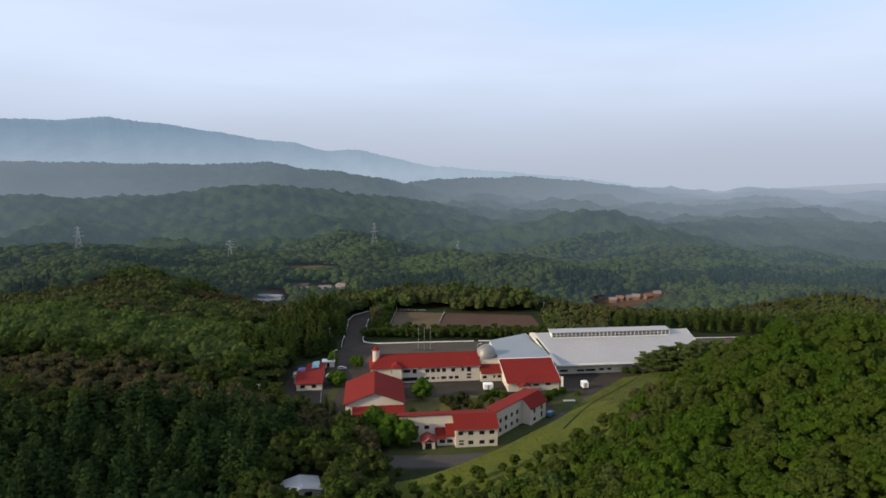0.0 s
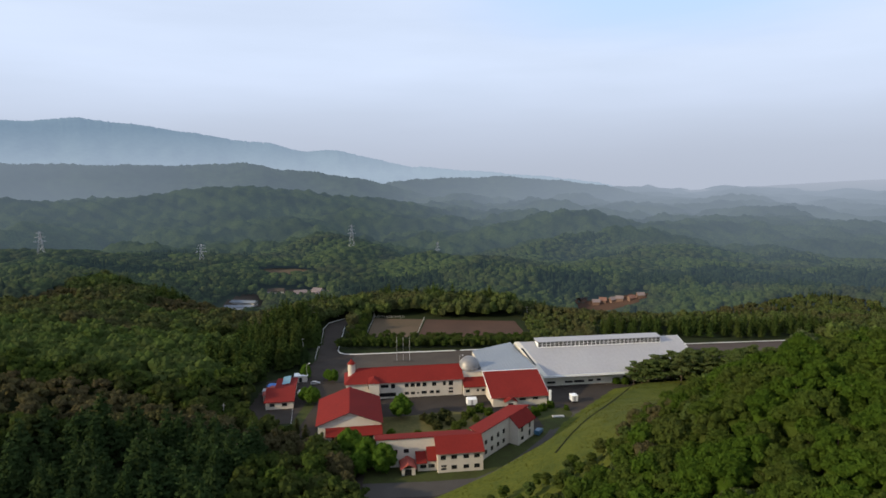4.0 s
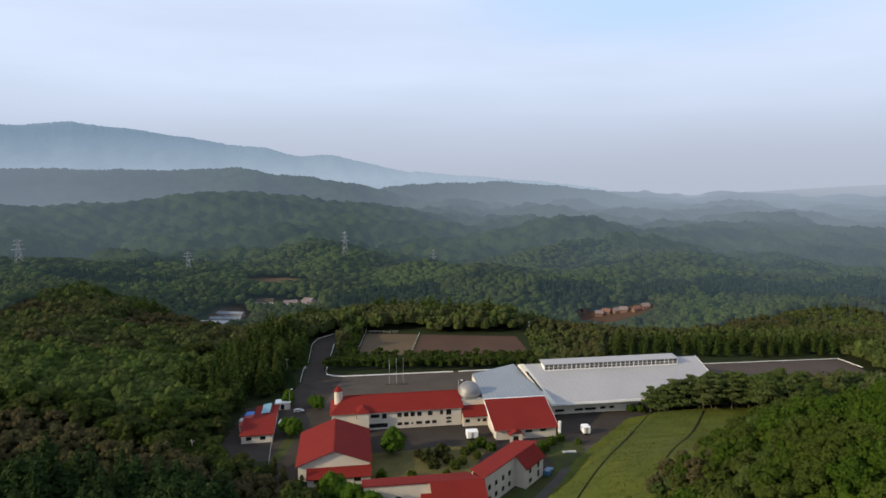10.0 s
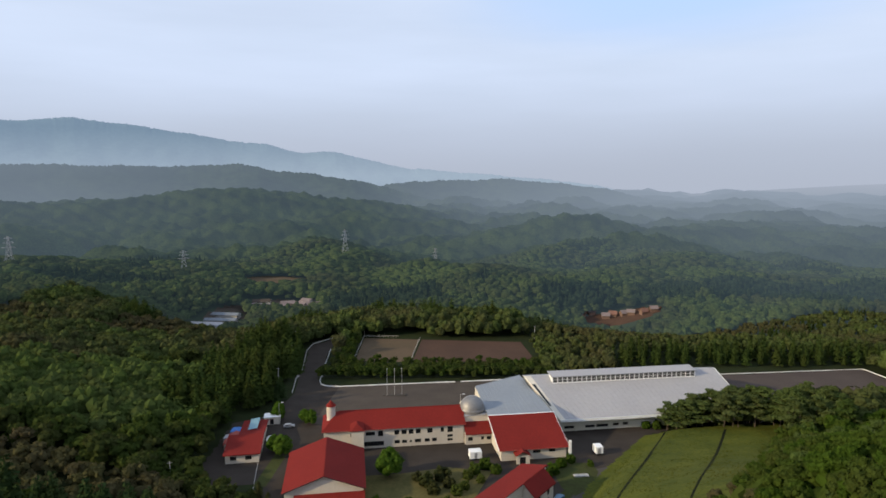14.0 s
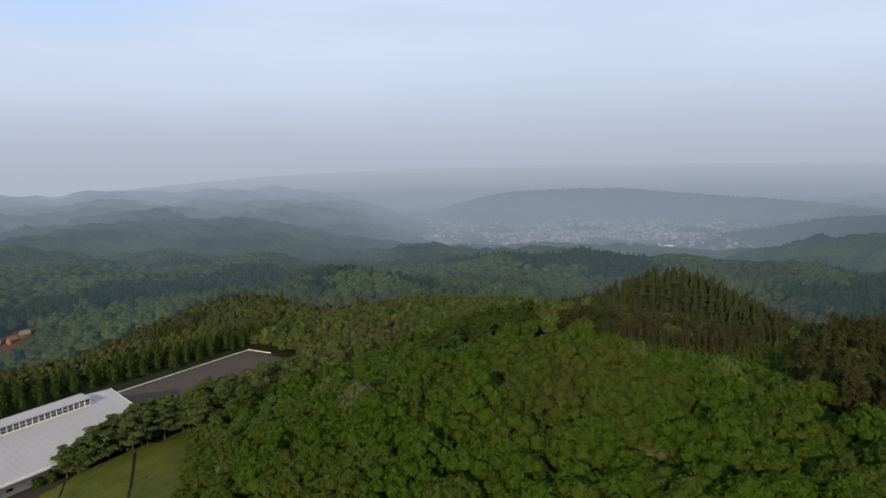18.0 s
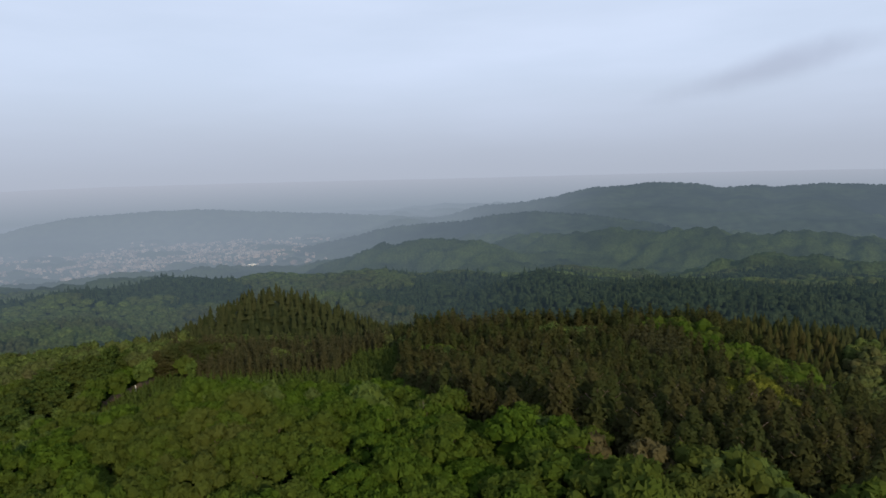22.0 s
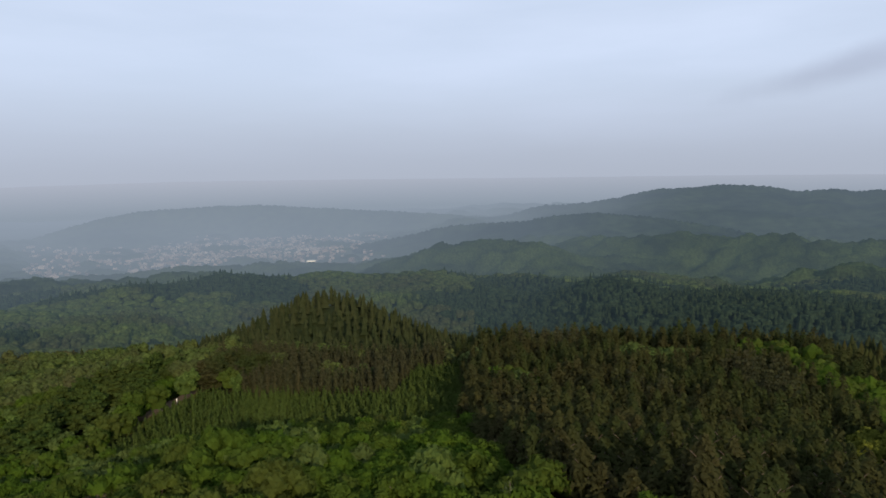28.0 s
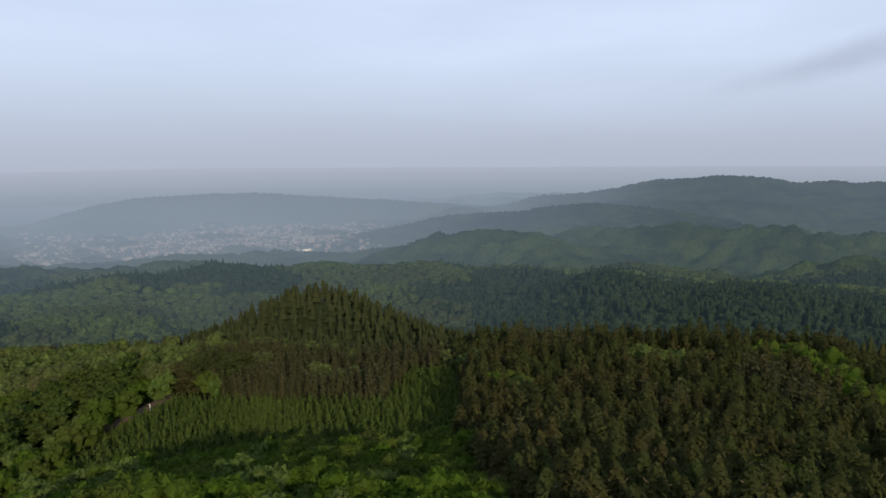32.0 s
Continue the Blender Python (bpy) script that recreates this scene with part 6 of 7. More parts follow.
town()
# white cladding; its painted haze only starts 1000 m out
WORKS = painted_haze(material("white_works_cladding", (0.8, 0.76, 0.68), 0.7, 0, (0.6, 0.57, 0.52), 0.05, 0.5), 1000.0)
for i in range(14):
    a, rr = math.radians(67.5 + 4.5 * (i % 6) / 5 + hr.uniform(-0.3, 0.3)), 1735 + 40 * (i // 6) + 12 * (i % 6)
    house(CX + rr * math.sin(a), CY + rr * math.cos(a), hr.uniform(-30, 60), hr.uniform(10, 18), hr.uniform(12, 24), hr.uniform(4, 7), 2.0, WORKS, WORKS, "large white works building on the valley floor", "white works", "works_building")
# pink rock, dulled by the haze glow in its material
CUT = painted_haze(material("bare_pink_rock", (0.36, 0.25, 0.21), 1, 0, (0.24, 0.17, 0.14), 0.05, 0.4))
draped("quarry", lambda x, y: bump(x, y, 662, 846, 22, 13) > 0.45, 630, 820, 700, 870, 4, CUT, "bare pinkish cutting in the far hillside", 0.4)


# ---------------------------------------------------------------- planting the woods
rng = np.random.RandomState(7)
CROWNS = [broadleaf(s, 1150, 0.3, 15) for s in (1, 2, 3, 4)]
CLOSE_CROWNS = [broadleaf(s, 520, 0.4, 11) for s in (11, 12, 13, 14)]
MID_CROWNS = [broadleaf(s, 210, 0.55, 9) for s in (15, 16, 17)]
EDGE_CROWNS = [broadleaf(s, 130, 0.7, 7) for s in (35, 36, 37)]
ROUND_CROWNS = [dome(s, 4, 40, 0.7) for s in (21, 22, 23, 24)]
SMALL_CROWNS = [dome(s, 3, 0, 0.8, 4.6, 3.0) for s in (25, 26, 27, 28)]
TINY_CROWNS = [dome(s, 1, 0, 0.8, 5.2, 2.8) for s in (29, 30, 31, 32)]
SPRUCES = [conifer(s, 1100, 0.42, 4.0, 9, 7, 0.8, 9) for s in (31, 32)]
MID_SPRUCES = [conifer(s, 230, 0.62) for s in (41, 42, 43)]
WEST_SPRUCES = [conifer(s, 420, 0.6, 4.0, 9, 7, 0.8, 9) for s in (44, 45, 46)]
RIDGE_SPRUCES = [conifer(s, 220, 0.5, 1.9, 9, 6, 0.6) for s in (54, 55, 56)]
YOUNG_SPRUCES = [conifer(s, 60, 0.8, 2.6, 7, 5) for s in (47, 48)]
SMALL_SPRUCES = [tiered(s) for s in (51, 52, 53)]
LARCHES = [larch(s, 700, 0.34) for s in (61, 62)]
MID_LARCHES = [larch(s, 210, 0.5) for s in (71, 72, 73)]


def kind_of(x, y):
    """0 broadleaf, 1 spruce, 2 larch, 3 young conifer, 4 pine, 5 and 6 brown wood, 7 light wood, 8 open."""
    w = waves(x, y, 60, 21)
    k = np.zeros(len(x), int)
    edge = np.interp(x, (60, 95, 100, 106, 120, 141, 161, 194, 231, 271, 317, 420), (-320, -300, -165, -142, -127, -115, -107, -100, -101, -96, -89, -80))
    out = (y < edge + 4 * w) & (x > 60)
    k[out] = 2
    k[out & (w > 0.85)] = 0
    k[out & (w < -0.8) & (x > 150)] = 1
    k[(bump(x, y, 285, -222, 30, 8) > 0.37) | (bump(x, y, 236, -226, 22, 10) > 0.37)] = 0
    k[bump(x, y, 194, -197, 26, 15) > 0.37] = 8
    k[(x > 252) & (y > edge + 4) & (y < -22) & (w < 0.45)] = 1
    k[((bump(x, y, 430, 12, 62, 72) > 0.2) | (bump(x, y, 330, -18, 74, 27) > 0.37)) & (w > -0.9)] = 1
    k[((x > 200) & (x < 252) & (y > -88) & (y < np.minimum(-3, -3 - 0.5 * (x - 240)))) | ((x > 214) & (x < 300) & (y > np.interp(x, (214, 231, 271, 300), (-101, -100, -95, -91))) & (y < -74))] = 3
    k[(bump(x, y, 240, 20, 40, 18) > 0.37) & (y > 8)] = 4
    k[bump(x, y, 276, -9, 24, 13) > 0.37] = 6
    k[(x > 86) & (x < 150) & (y > 62 - 0.1 * (x - 90)) & (y < 96)] = 4
    k[(x < -50) & (y < 8 + 12 * w) & (y > -140)] = 1
    k[(x < -36) & (x > -260) & (y > np.interp(x, (-260, -110, -85, -43), (20, 20, 14, 2)) + 4 * w) & (y < np.interp(x, (-260, -130, -105, -73, -55, -40), (52, 44, 50, 34, 20, 12)) + 6 * w)] = 5
    k[(x < -78) & (x > -270) & (y > 62 + 8 * w) & (y < 150 + 16 * w)] = 7
    k[(x < -140) & (y > 196 + 10 * w) & (y < 246 + 14 * w) & (w > -0.4)] = 5
    k[(x < -50) & (x > np.interp(y, (76, 100, 215), (-76, -104, -92)) + 6 * w) & (y > 80) & (y < 215)] = 1
    k[(y > 150) & (y < 172) & (x > 96) & (x < 246)] = 1
    k[(y > 262) & (w > 0.45)] = 1
    return k


draped("plantation_grass", lambda x, y: kind_of(x, y) == 3, 198, -104, 304, 0, 3.0, LAWN, "rough grass between rows of young conifers", 0.08)
near = scatter(rng, -260, -240, 340, 330, 4.9)
yb = lambda x: 76 - 0.13 * (x - 92)
rows = scatter(rng, 90, 60, 152, 96, 3.7)
rows = rows[(rows[:, 1] > yb(rows[:, 0])) & (rows[:, 1] < np.interp(rows[:, 0], (90, 124, 130, 150), (80, 82, 90, 94)))]
near = near[~((near[:, 0] > 90) & (near[:, 0] < 152) & (near[:, 1] > yb(near[:, 0])) & (near[:, 1] < 96))]
near = near[~in_school(near[:, 0], near[:, 1])]
hedges = scatter(rng, -46, 139, 62, 238, 3.6)
hedges = hedges[(hedges[:, 1] < 180) | ((hedges[:, 0] < -38.5) & (hedges[:, 1] < 236))]
near = near[~((near[:, 1] > 136) & (near[:, 1] < 183) & (near[:, 0] > -46) & (near[:, 0] < 62))]
thick = scatter(rng, -80, -14, -26, 38, 3.5)
thick = thick[~in_school(thick[:, 0], thick[:, 1])]
near = near[~((near[:, 0] > -80) & (near[:, 0] < -26) & (near[:, 1] > -14) & (near[:, 1] < 38))]
# closer planting on the eastern slope: larches, and young conifers in rows
kn = kind_of(near[:, 0], near[:, 1])
west = (near[:, 0] < -50) & (kn == 1) & (near[:, 1] < 40)
near = near[~np.isin(kn, (2, 3)) & ~((kn == 1) & (near[:, 0] > 150) & (near[:, 1] < 100)) & ~(west & (rng.rand(len(near)) < 0.6))]
slope = scatter(rng, 60, -240, 340, -78, 4.0)
slope = slope[kind_of(slope[:, 0], slope[:, 1]) == 2]
lines = np.stack(np.meshgrid(np.arange(0, 130, 1.6), np.arange(0, 130, 2.1)), -1).reshape(-1, 2)
lines = (lines + rng.uniform(-0.75, 0.75, lines.shape))[rng.rand(len(lines)) < 0.9]
lines = np.stack([190 + 0.94 * lines[:, 0] - 0.34 * lines[:, 1] + 20, -130 + 0.34 * lines[:, 0] + 0.94 * lines[:, 1]], 1)
lines = lines[kind_of(lines[:, 0], lines[:, 1]) == 3]
ridge = scatter(rng, 150, -240, 340, 100, 3.7)
ridge = ridge[(kind_of(ridge[:, 0], ridge[:, 1]) == 1) & ~in_school(ridge[:, 0], ridge[:, 1])]
# smaller, closer trees above the bank
near = near[~((near[:, 0] > 40) & (near[:, 0] < np.where(near[:, 1] < 0, 206, 150)) & (near[:, 1] > -115) & (near[:, 1] < 72) & (kind_of(near[:, 0], near[:, 1]) == 0))]
fill = np.concatenate([scatter(rng, 40, -60, 150, 72, 3.7), scatter(rng, 40, -115, 150, -60, 4.1), scatter(rng, 150, -115, 206, 0, 3.9)])
fill = fill[(kind_of(fill[:, 0], fill[:, 1]) == 0) & ~in_school(fill[:, 0], fill[:, 1])]
near = np.concatenate([near, fill, rows, hedges, thick, slope, lines, ridge])
hut = (np.hypot((near[:, 0] + 38.5) / 8, (near[:, 1] + 37) / 11) < 1)
near = near[~hut]
near = near[~((np.abs(near[:, 0] + 177) < 26) & (near[:, 1] > 296))]
near = near[~((near[:, 0] > 205) & (near[:, 0] < 266) & (np.abs(near[:, 1] - np.interp(near[:, 0], (205, 247, 282), (15, 2, 0)) + 0.5) < 3.4))]
nx, ny = near[:, 0], near[:, 1]
kinds = kind_of(nx, ny)
nz = land(nx, ny)
singled = np.zeros(len(near), bool)

BROAD = [model("broadleaf_tree", CROWNS[i], m, t, "tree", trunk(8, 0.2, 4, i)) for i, m, t in (
    (0, LEAF, "round-crowned broadleaf tree in fresh green leaf on the hill"),
    (1, LEAF, "broad bright green tree with a lobed crown on the hill"),
    (2, PALE, "pale flowering tree among the green wood"),
    (3, LEAF, "dense leafy green tree on the wooded slope"))]
CONE = [model("spruce_tree", SPRUCES[i], WEST_NEEDLE, "dark green spire-shaped spruce in a close stand", "tree", trunk(13, 0.2, 0, i)) for i in (0, 1)]
PINES = [pine(s, 900, 0.34) for s in (81, 82)]
PINE = [model("pine_tree", PINES[i], PINE_LEAF, "dark spreading pine with a flat-topped crown", "tree", trunk(8, 0.2, 4, i)) for i in (0, 1)]
BROWN = [model("larch_tree", LARCHES[i], LARCH, "thin brown larch with sparse open branches", "tree", trunk(12.5, 0.17, 5, i)) for i in (0, 1)]


def plant(models, where, group, count, centre, lo, hi, pale=0.035):
    """Singles nearest to a spot of the plan."""
    idx = np.nonzero(where & ~singled)[0]
    idx = idx[np.argsort(np.hypot(nx[idx] - centre[0], ny[idx] - centre[1]))][:count]
    for j, i in enumerate(idx):
        ob = models[j % len(models)]
        if len(models) == 4:
            ob = models[2] if rng.rand() < pale else models[(0, 1, 3)[j % 3]]
        s = rng.uniform(lo, hi)
        m = pose(nx[i], ny[i], nz[i] - 0.1, 0, 0, rng.uniform(0, 360)) @ Matrix.Diagonal((s, s, s * rng.uniform(0.85, 1.15), 1))
        tree = copy_thing(ob, m)
        tree.matrix_basis = m
        tagged(tree, group=group)
        singled[i] = True


plant(BROAD, kinds == 0, "trees on the hill", 290, (88, -92), 0.75, 1.15)
plant(CONE, (kinds == 1) & (nx < -40), "spruces west of the school", 130, (-75, -35), 0.9, 1.4)
plant(BROWN, kinds == 2, "larches on the eastern slope", 280, (140, -150), 0.75, 1.15)
plant(PINE, (kinds == 4) & (ny >= 58), "pines above the bank", 300, (112, 80), 0.75, 1.35)
# trees and shrubs of the school grounds
low = [(v - [0, 0, 2.2], f) for v, f in (bush(91, 800, 0.34), bush(92, 800, 0.34))]
SHRUB = [model("shrub", low[0], LEAF, "rounded green shrub in the courtyard", "shrub", trunk(1.2, 0.1, 2, 1)),
         model("shrub", low[1], LARCH, "rounded brown-leaved shrub in the courtyard", "shrub", trunk(1.2, 0.1, 2, 2))]

full = bush(93, 1500, 0.36, 20)
FULL = [model("broadleaf_tree", full, BRIGHT_LEAF, "full leafy green tree in the school grounds", "tree", trunk(5, 0.2, 4, 3))]


def put(ob, x, y, s, group, label=""):
    m = pose(x, y, float(land(x, y)), 0, 0, rng.uniform(0, 360)) @ Matrix.Diagonal((s, s, s, 1))
    t = copy_thing(ob, m)
    t.matrix_basis = m
    tagged(t, label, group=group)


put(FULL[0], -8.2, 43.6, 1.2, "courtyard planting", "round bright green tree on the courtyard lawn")
for x, y, s in ((3.6, 38.2, 0.72), (8.1, 42.1, 0.78), (5.6, 33.5, 0.6), (10.2, 37.4, 0.55), (0.6, 41.5, 0.5)):
    put(SHRUB[1], x, y, s, "courtyard planting")
for x, y, s in ((12.5, 32.7, 0.55), (16.0, 42.6, 0.5), (18.3, 46.1, 0.6), (22.1, 49.4, 0.6), (25.0, 45.9, 0.55), (20.0, 40.0, 0.45), (-1.4, 26.5, 0.45), (-10.9, 26.7, 0.5), (9.5, 27.5, 0.4), (-16.5, 29.0, 0.4), (15.0, 36.0, 0.45)):
    put(SHRUB[0], x, y, s, "courtyard planting")
for x, y, s in ((-44.6, 59.2, 0.75), (-48.5, 62.5, 0.6), (-40.6, 85.4, 0.6), (-43.5, 89, 0.5), (-53.7, 89.8, 0.6), (-54.8, 95.5, 0.55)):
    put(FULL[0], x, y, 1.25 * s, "trees by the drive", "small leafy green tree beside the drive")
for x, y, s in ((-58.3, 111.6, 0.75), (-59.5, 118.5, 0.65), (-57.5, 104, 0.5)):
    put(CONE[0], x, y, s, "trees by the drive", "slim green conifer beside the drive")
for x, y, s in ((-16.9, 2.6, 0.9), (-11.4, -0.6, 0.85), (-22.7, 8.0, 0.95), (-19.6, -3.5, 0.7)):
    put(FULL[0], x, y, 1.45 * s, "trees before the classroom wing", "full green tree before the classroom wing")
for x, y, s in ((-27.5, 9.0, 0.85), (-29.5, -1.0, 0.9), (-34.0, 5.5, 0.9), (-25.0, -9.0, 0.8), (-33.0, 14.5, 0.8), (-39.5, 20.0, 0.85), (-44.0, 27.0, 0.8)):
    put(BROWN[0], x, y, 0.68 * s, "brown trees before the hall", "bare brownish tree in front of the hall")
BUD = [model("broadleaf_tree", full, BROWNWOOD, "rounded brownish tree just coming into bud", "tree", trunk(5, 0.2, 4, 9))]
for x, y, s in ((-29.5, 3.0, 1.15), (-26.0, -5.0, 1.15), (-33.5, -3.0, 1.05), (-21.5, -13.0, 0.85), (-30.5, -12.0, 0.95), (-23.5, -7.5, 1.2), (-27.5, -19.0, 1.05), (-22.5, -38.0, 1.0), (-37.0, 7.0, 0.95), (-49.0, 18.0, 0.9), (-43.5, 15.0, 0.95), (-42.0, 5.0, 1.0), (-36.0, 12.5, 0.85), (-26.5, -9.5, 0.8), (-36.0, -8.0, 0.95), (-48.5, 8.0, 0.95), (-52.0, 25.0, 0.8), (58.5, -28.0, 0.7), (54.0, -32.0, 0.6)):
    put(BUD[0], x, y, s, "budding trees")
for x, y, s in ((43.0, 45.5, 0.6), (46.5, 50.0, 0.55), (50.1, 53.2, 0.5), (40.5, 42.4, 0.6), (83.7, 80.6, 0.5), (87.6, 80.4, 0.55), (56.0, 50.5, 0.35)):
    put(SHRUB[0], x, y, s, "shrubs by the gymnasium", "dense green shrub on the grass island")
BRIGHT = model("broadleaf_tree", CROWNS[1], YELLOW, "round yellow-green tree at the larch wood's edge", "tree", trunk(8, 0.2, 4, 5))
for x, y, s in ((190, -197, 1.45), (200, -201, 1.6), (209, -206, 1.5), (182, -192, 1.2), (197, -192, 1.3), (207, -197, 1.35), (191, -205, 1.25)):
    put(BRIGHT, x, y, s, "yellow-green trees")
BARE = [model("larch_tree", larch(66, 260, 0.2), PALE, "leafless grey tree standing among green crowns", "tree", trunk(13, 0.18, 9, 7))]
put(BARE[0], 122.6, -112.5, 0.85, "bare trees")
BARE.append(BRIGHT)
# bushes added to cover the dark, shaded ground beside the track
for x, y, s in ((249, 7.5, 1.0), (253, 6.5, 1.2), (257, 6.0, 1.1), (261, 6.5, 1.25), (265, 5.5, 1.1), (256, 9.5, 1.35), (262, 10, 1.4), (250, 10.5, 1.3), (244, 9.5, 1.1), (268, 8, 1.4), (271, 4.5, 1.2)):
    put(SHRUB[0], x, y, s, "bushes by the track", "leafy green bush added over shaded ground by the forest track")
b = empty("marker_post", pose(247, -2, float(land(247, -2))), "slim white marker post on the ridge", "post")
bm = bmesh.new()
cone(bm, 0, 0, -0.5, 2.0, 0.11, 0.09, 8)
part("shaft", bm, WHITE, b)
part("cap", boxed(-0.14, -0.14, 2.0, 0.14, 0.14, 2.25, 0.03), WHITE, b)
for x, y, s in ((97, 80, 1.1), (101, 82, 1.25), (105, 83, 1.2), (109, 84, 1.35), (113, 84, 1.25), (117, 86, 1.4), (121, 87, 1.3), (126, 89, 1.3)):
    put(PINE[int(x) % 2], x, y, s, "pines above the bank")
for ob in BUD + BARE + BROAD + CONE + BROWN + PINE + SHRUB + FULL:
    for o in (*ob.children_recursive, ob):
        bpy.data.objects.remove(o)

rest = ~singled
P = np.stack([nx, ny, nz - 0.1, np.ones(len(nx))], 1)
hilly = (nx > -10) & (nx < 260) & (ny > -190) & (ny < 60)
ahead = (nx > 25) & (nx < 185) & (ny > -150) & (ny < 0)
hedge = (ny > 136) & (ny < 183) & (nx > -48) & (nx < 62) | (ny > 136) & (ny < 240) & (nx > -47) & (nx < -36)
scrub = (ny > -60) & (ny < -20) & (nx > -12) & (nx < 52) & (nx < 30 - 0.9 * (ny + 20))
P[hedge, 3] = 0.55
above = (nx > 40) & (nx < 150) & (ny > -60) & (ny < 72) & (kinds == 0)
P[above, 3] = np.interp((nx - bank_edge(ny))[above], (0, 12, 45), (0.5, 0.66, 0.85))
P[(nx > -185) & (nx < -100) & (ny > 200), 3] = 0.6
P[(ny > 150) & (ny < 176) & (nx > 62), 3] = 0.68
P[(ny >= 176) & (nx > 62), 3] = 0.55
P[(kinds == 4) & (ny > 145), 3] = 0.8
P[(nx > -80) & (nx < -34) & (ny > -8) & (ny < 52), 3] = 0.55
P[(nx > -80) & (nx < -50) & (ny > 20) & (ny < 58), 3] = 0.8
P[(kinds == 5) & (nx < -80), 3] = 0.75
P[scrub, 3] = 0.42
P[(nx > 232) & (ny > -98) & (ny < -20) & (kinds != 3), 3] = 0.72
P[(nx > 150) & (nx < 215) & (ny > -110) & (ny < 0) & (kinds == 0), 3] = 0.78
P[(nx > 300) & (ny > -98) & (ny < 60), 3] = 0.72
turned = np.degrees(np.arctan2(nx - CX, ny - CY))
behind = (turned < -75) | (turned > 168)
stand("woodland", P[rest & behind & (kinds != 1)], TINY_CROWNS, LEAF_FAR, "green wood spreading down the slope", "woodland", rng, 0.75, 1.2)
rest = rest & (~behind | (kinds == 1))
broad = rest & (kinds == 0)
light = rng.rand(len(nx)) < np.where(ahead, 0.12, 0.26)
bud = rng.rand(len(nx)) + 0.12 * waves(nx, ny, 26, 91) > 0.95
stand("brown_wood", P[broad & ahead & bud], CLOSE_CROWNS, BROWNWOOD, "brownish crowns coming into bud on the hill", "woodland", rng, 0.7, 1.0)
stand("woodland", P[broad & ahead & light & ~bud], CLOSE_CROWNS, LIGHT_WOOD, "paler crowns in young leaf on the hill", "woodland", rng, 0.7, 1.1)
stand("woodland", P[broad & ahead & ~light & ~bud], CLOSE_CROWNS, LEAF, "bright green broadleaf wood covering the hill", "woodland", rng, 0.75, 1.15)
stand("woodland", P[broad & hilly & ~ahead & light], MID_CROWNS, LIGHT_WOOD, "paler trees in young leaf among the green wood", "woodland", rng, 0.75, 1.15)
stand("woodland", P[broad & hilly & ~ahead & ~light], MID_CROWNS, LEAF, "green broadleaf wood on the hill's flanks", "woodland", rng, 0.75, 1.15)
by = (np.hypot(nx + 30, ny - 20) < 165) | hedge
stand("woodland", P[broad & ~hilly & ~ahead & by], EDGE_CROWNS, EDGE_LEAF, "green broadleaf trees round the school grounds", "woodland", rng, 0.7, 1.1)
glade = (nx > 150) & (ny <= -190)
P[glade & (kinds == 0), 3] = 1.1
stand("woodland", P[broad & glade], ROUND_CROWNS, LEAF, "bright green trees in a gap of the larch wood", "woodland", rng, 0.7, 1.1)
stand("woodland", P[broad & ~hilly & ~ahead & ~by & ~glade], ROUND_CROWNS, LEAF_FAR, "mixed green broadleaf wood round the school", "woodland", rng, 0.75, 1.2)
stand("spruce_wood", P[rest & (kinds == 1) & (nx < -50) & (ny < 40)], WEST_SPRUCES, WEST_NEEDLE, "dark spreading conifers below the school", "woodland", rng, 0.9, 1.4)
stand("spruce_wood", P[rest & (kinds == 1) & (nx > 150) & (ny < 100)], RIDGE_SPRUCES, RIDGE_NEEDLE, "brownish close-set conifers on the ridge", "woodland", rng, 0.85, 1.2)
stand("spruce_wood", P[rest & (kinds == 1) & ((nx <= 150) | (ny >= 100)) & ((nx >= -50) | (ny >= 40))], MID_SPRUCES, NEEDLE, "dark close-set spruce plantation", "woodland", rng, 0.85, 1.3)
stand("larch_wood", P[rest & (kinds == 2)], MID_LARCHES, LARCH, "brown larch plantation barely in leaf", "woodland", rng, 0.75, 1.15)
stand("brown_wood", P[rest & (kinds == 5)], EDGE_CROWNS, BROWNWOOD, "brown wood just coming into bud beside the school", "woodland", rng, 0.7, 1.2)
stand("woodland", P[rest & (kinds == 7)], ROUND_CROWNS, LIGHT_WOOD, "light green wood in young leaf below the hamlet", "woodland", rng, 0.7, 1.1)
stand("young_plantation", P[rest & (kinds == 3)], YOUNG_SPRUCES, YOUNG, "rows of young light green conifers", "woodland", rng, 0.28, 0.42)
stand("brown_wood", P[rest & (kinds == 6)], [pine(s, 260, 0.5) for s in (85, 86)], LARCH, "flat-topped brownish trees by the track", "woodland", rng, 0.9, 1.15)
stand("pine_wood", P[rest & (kinds == 4) & (ny < 58)], [pine(s, 260, 0.5) for s in (87, 88)], NEEDLE, "dark layered pines beside the forest track", "woodland", rng, 0.95, 1.3)


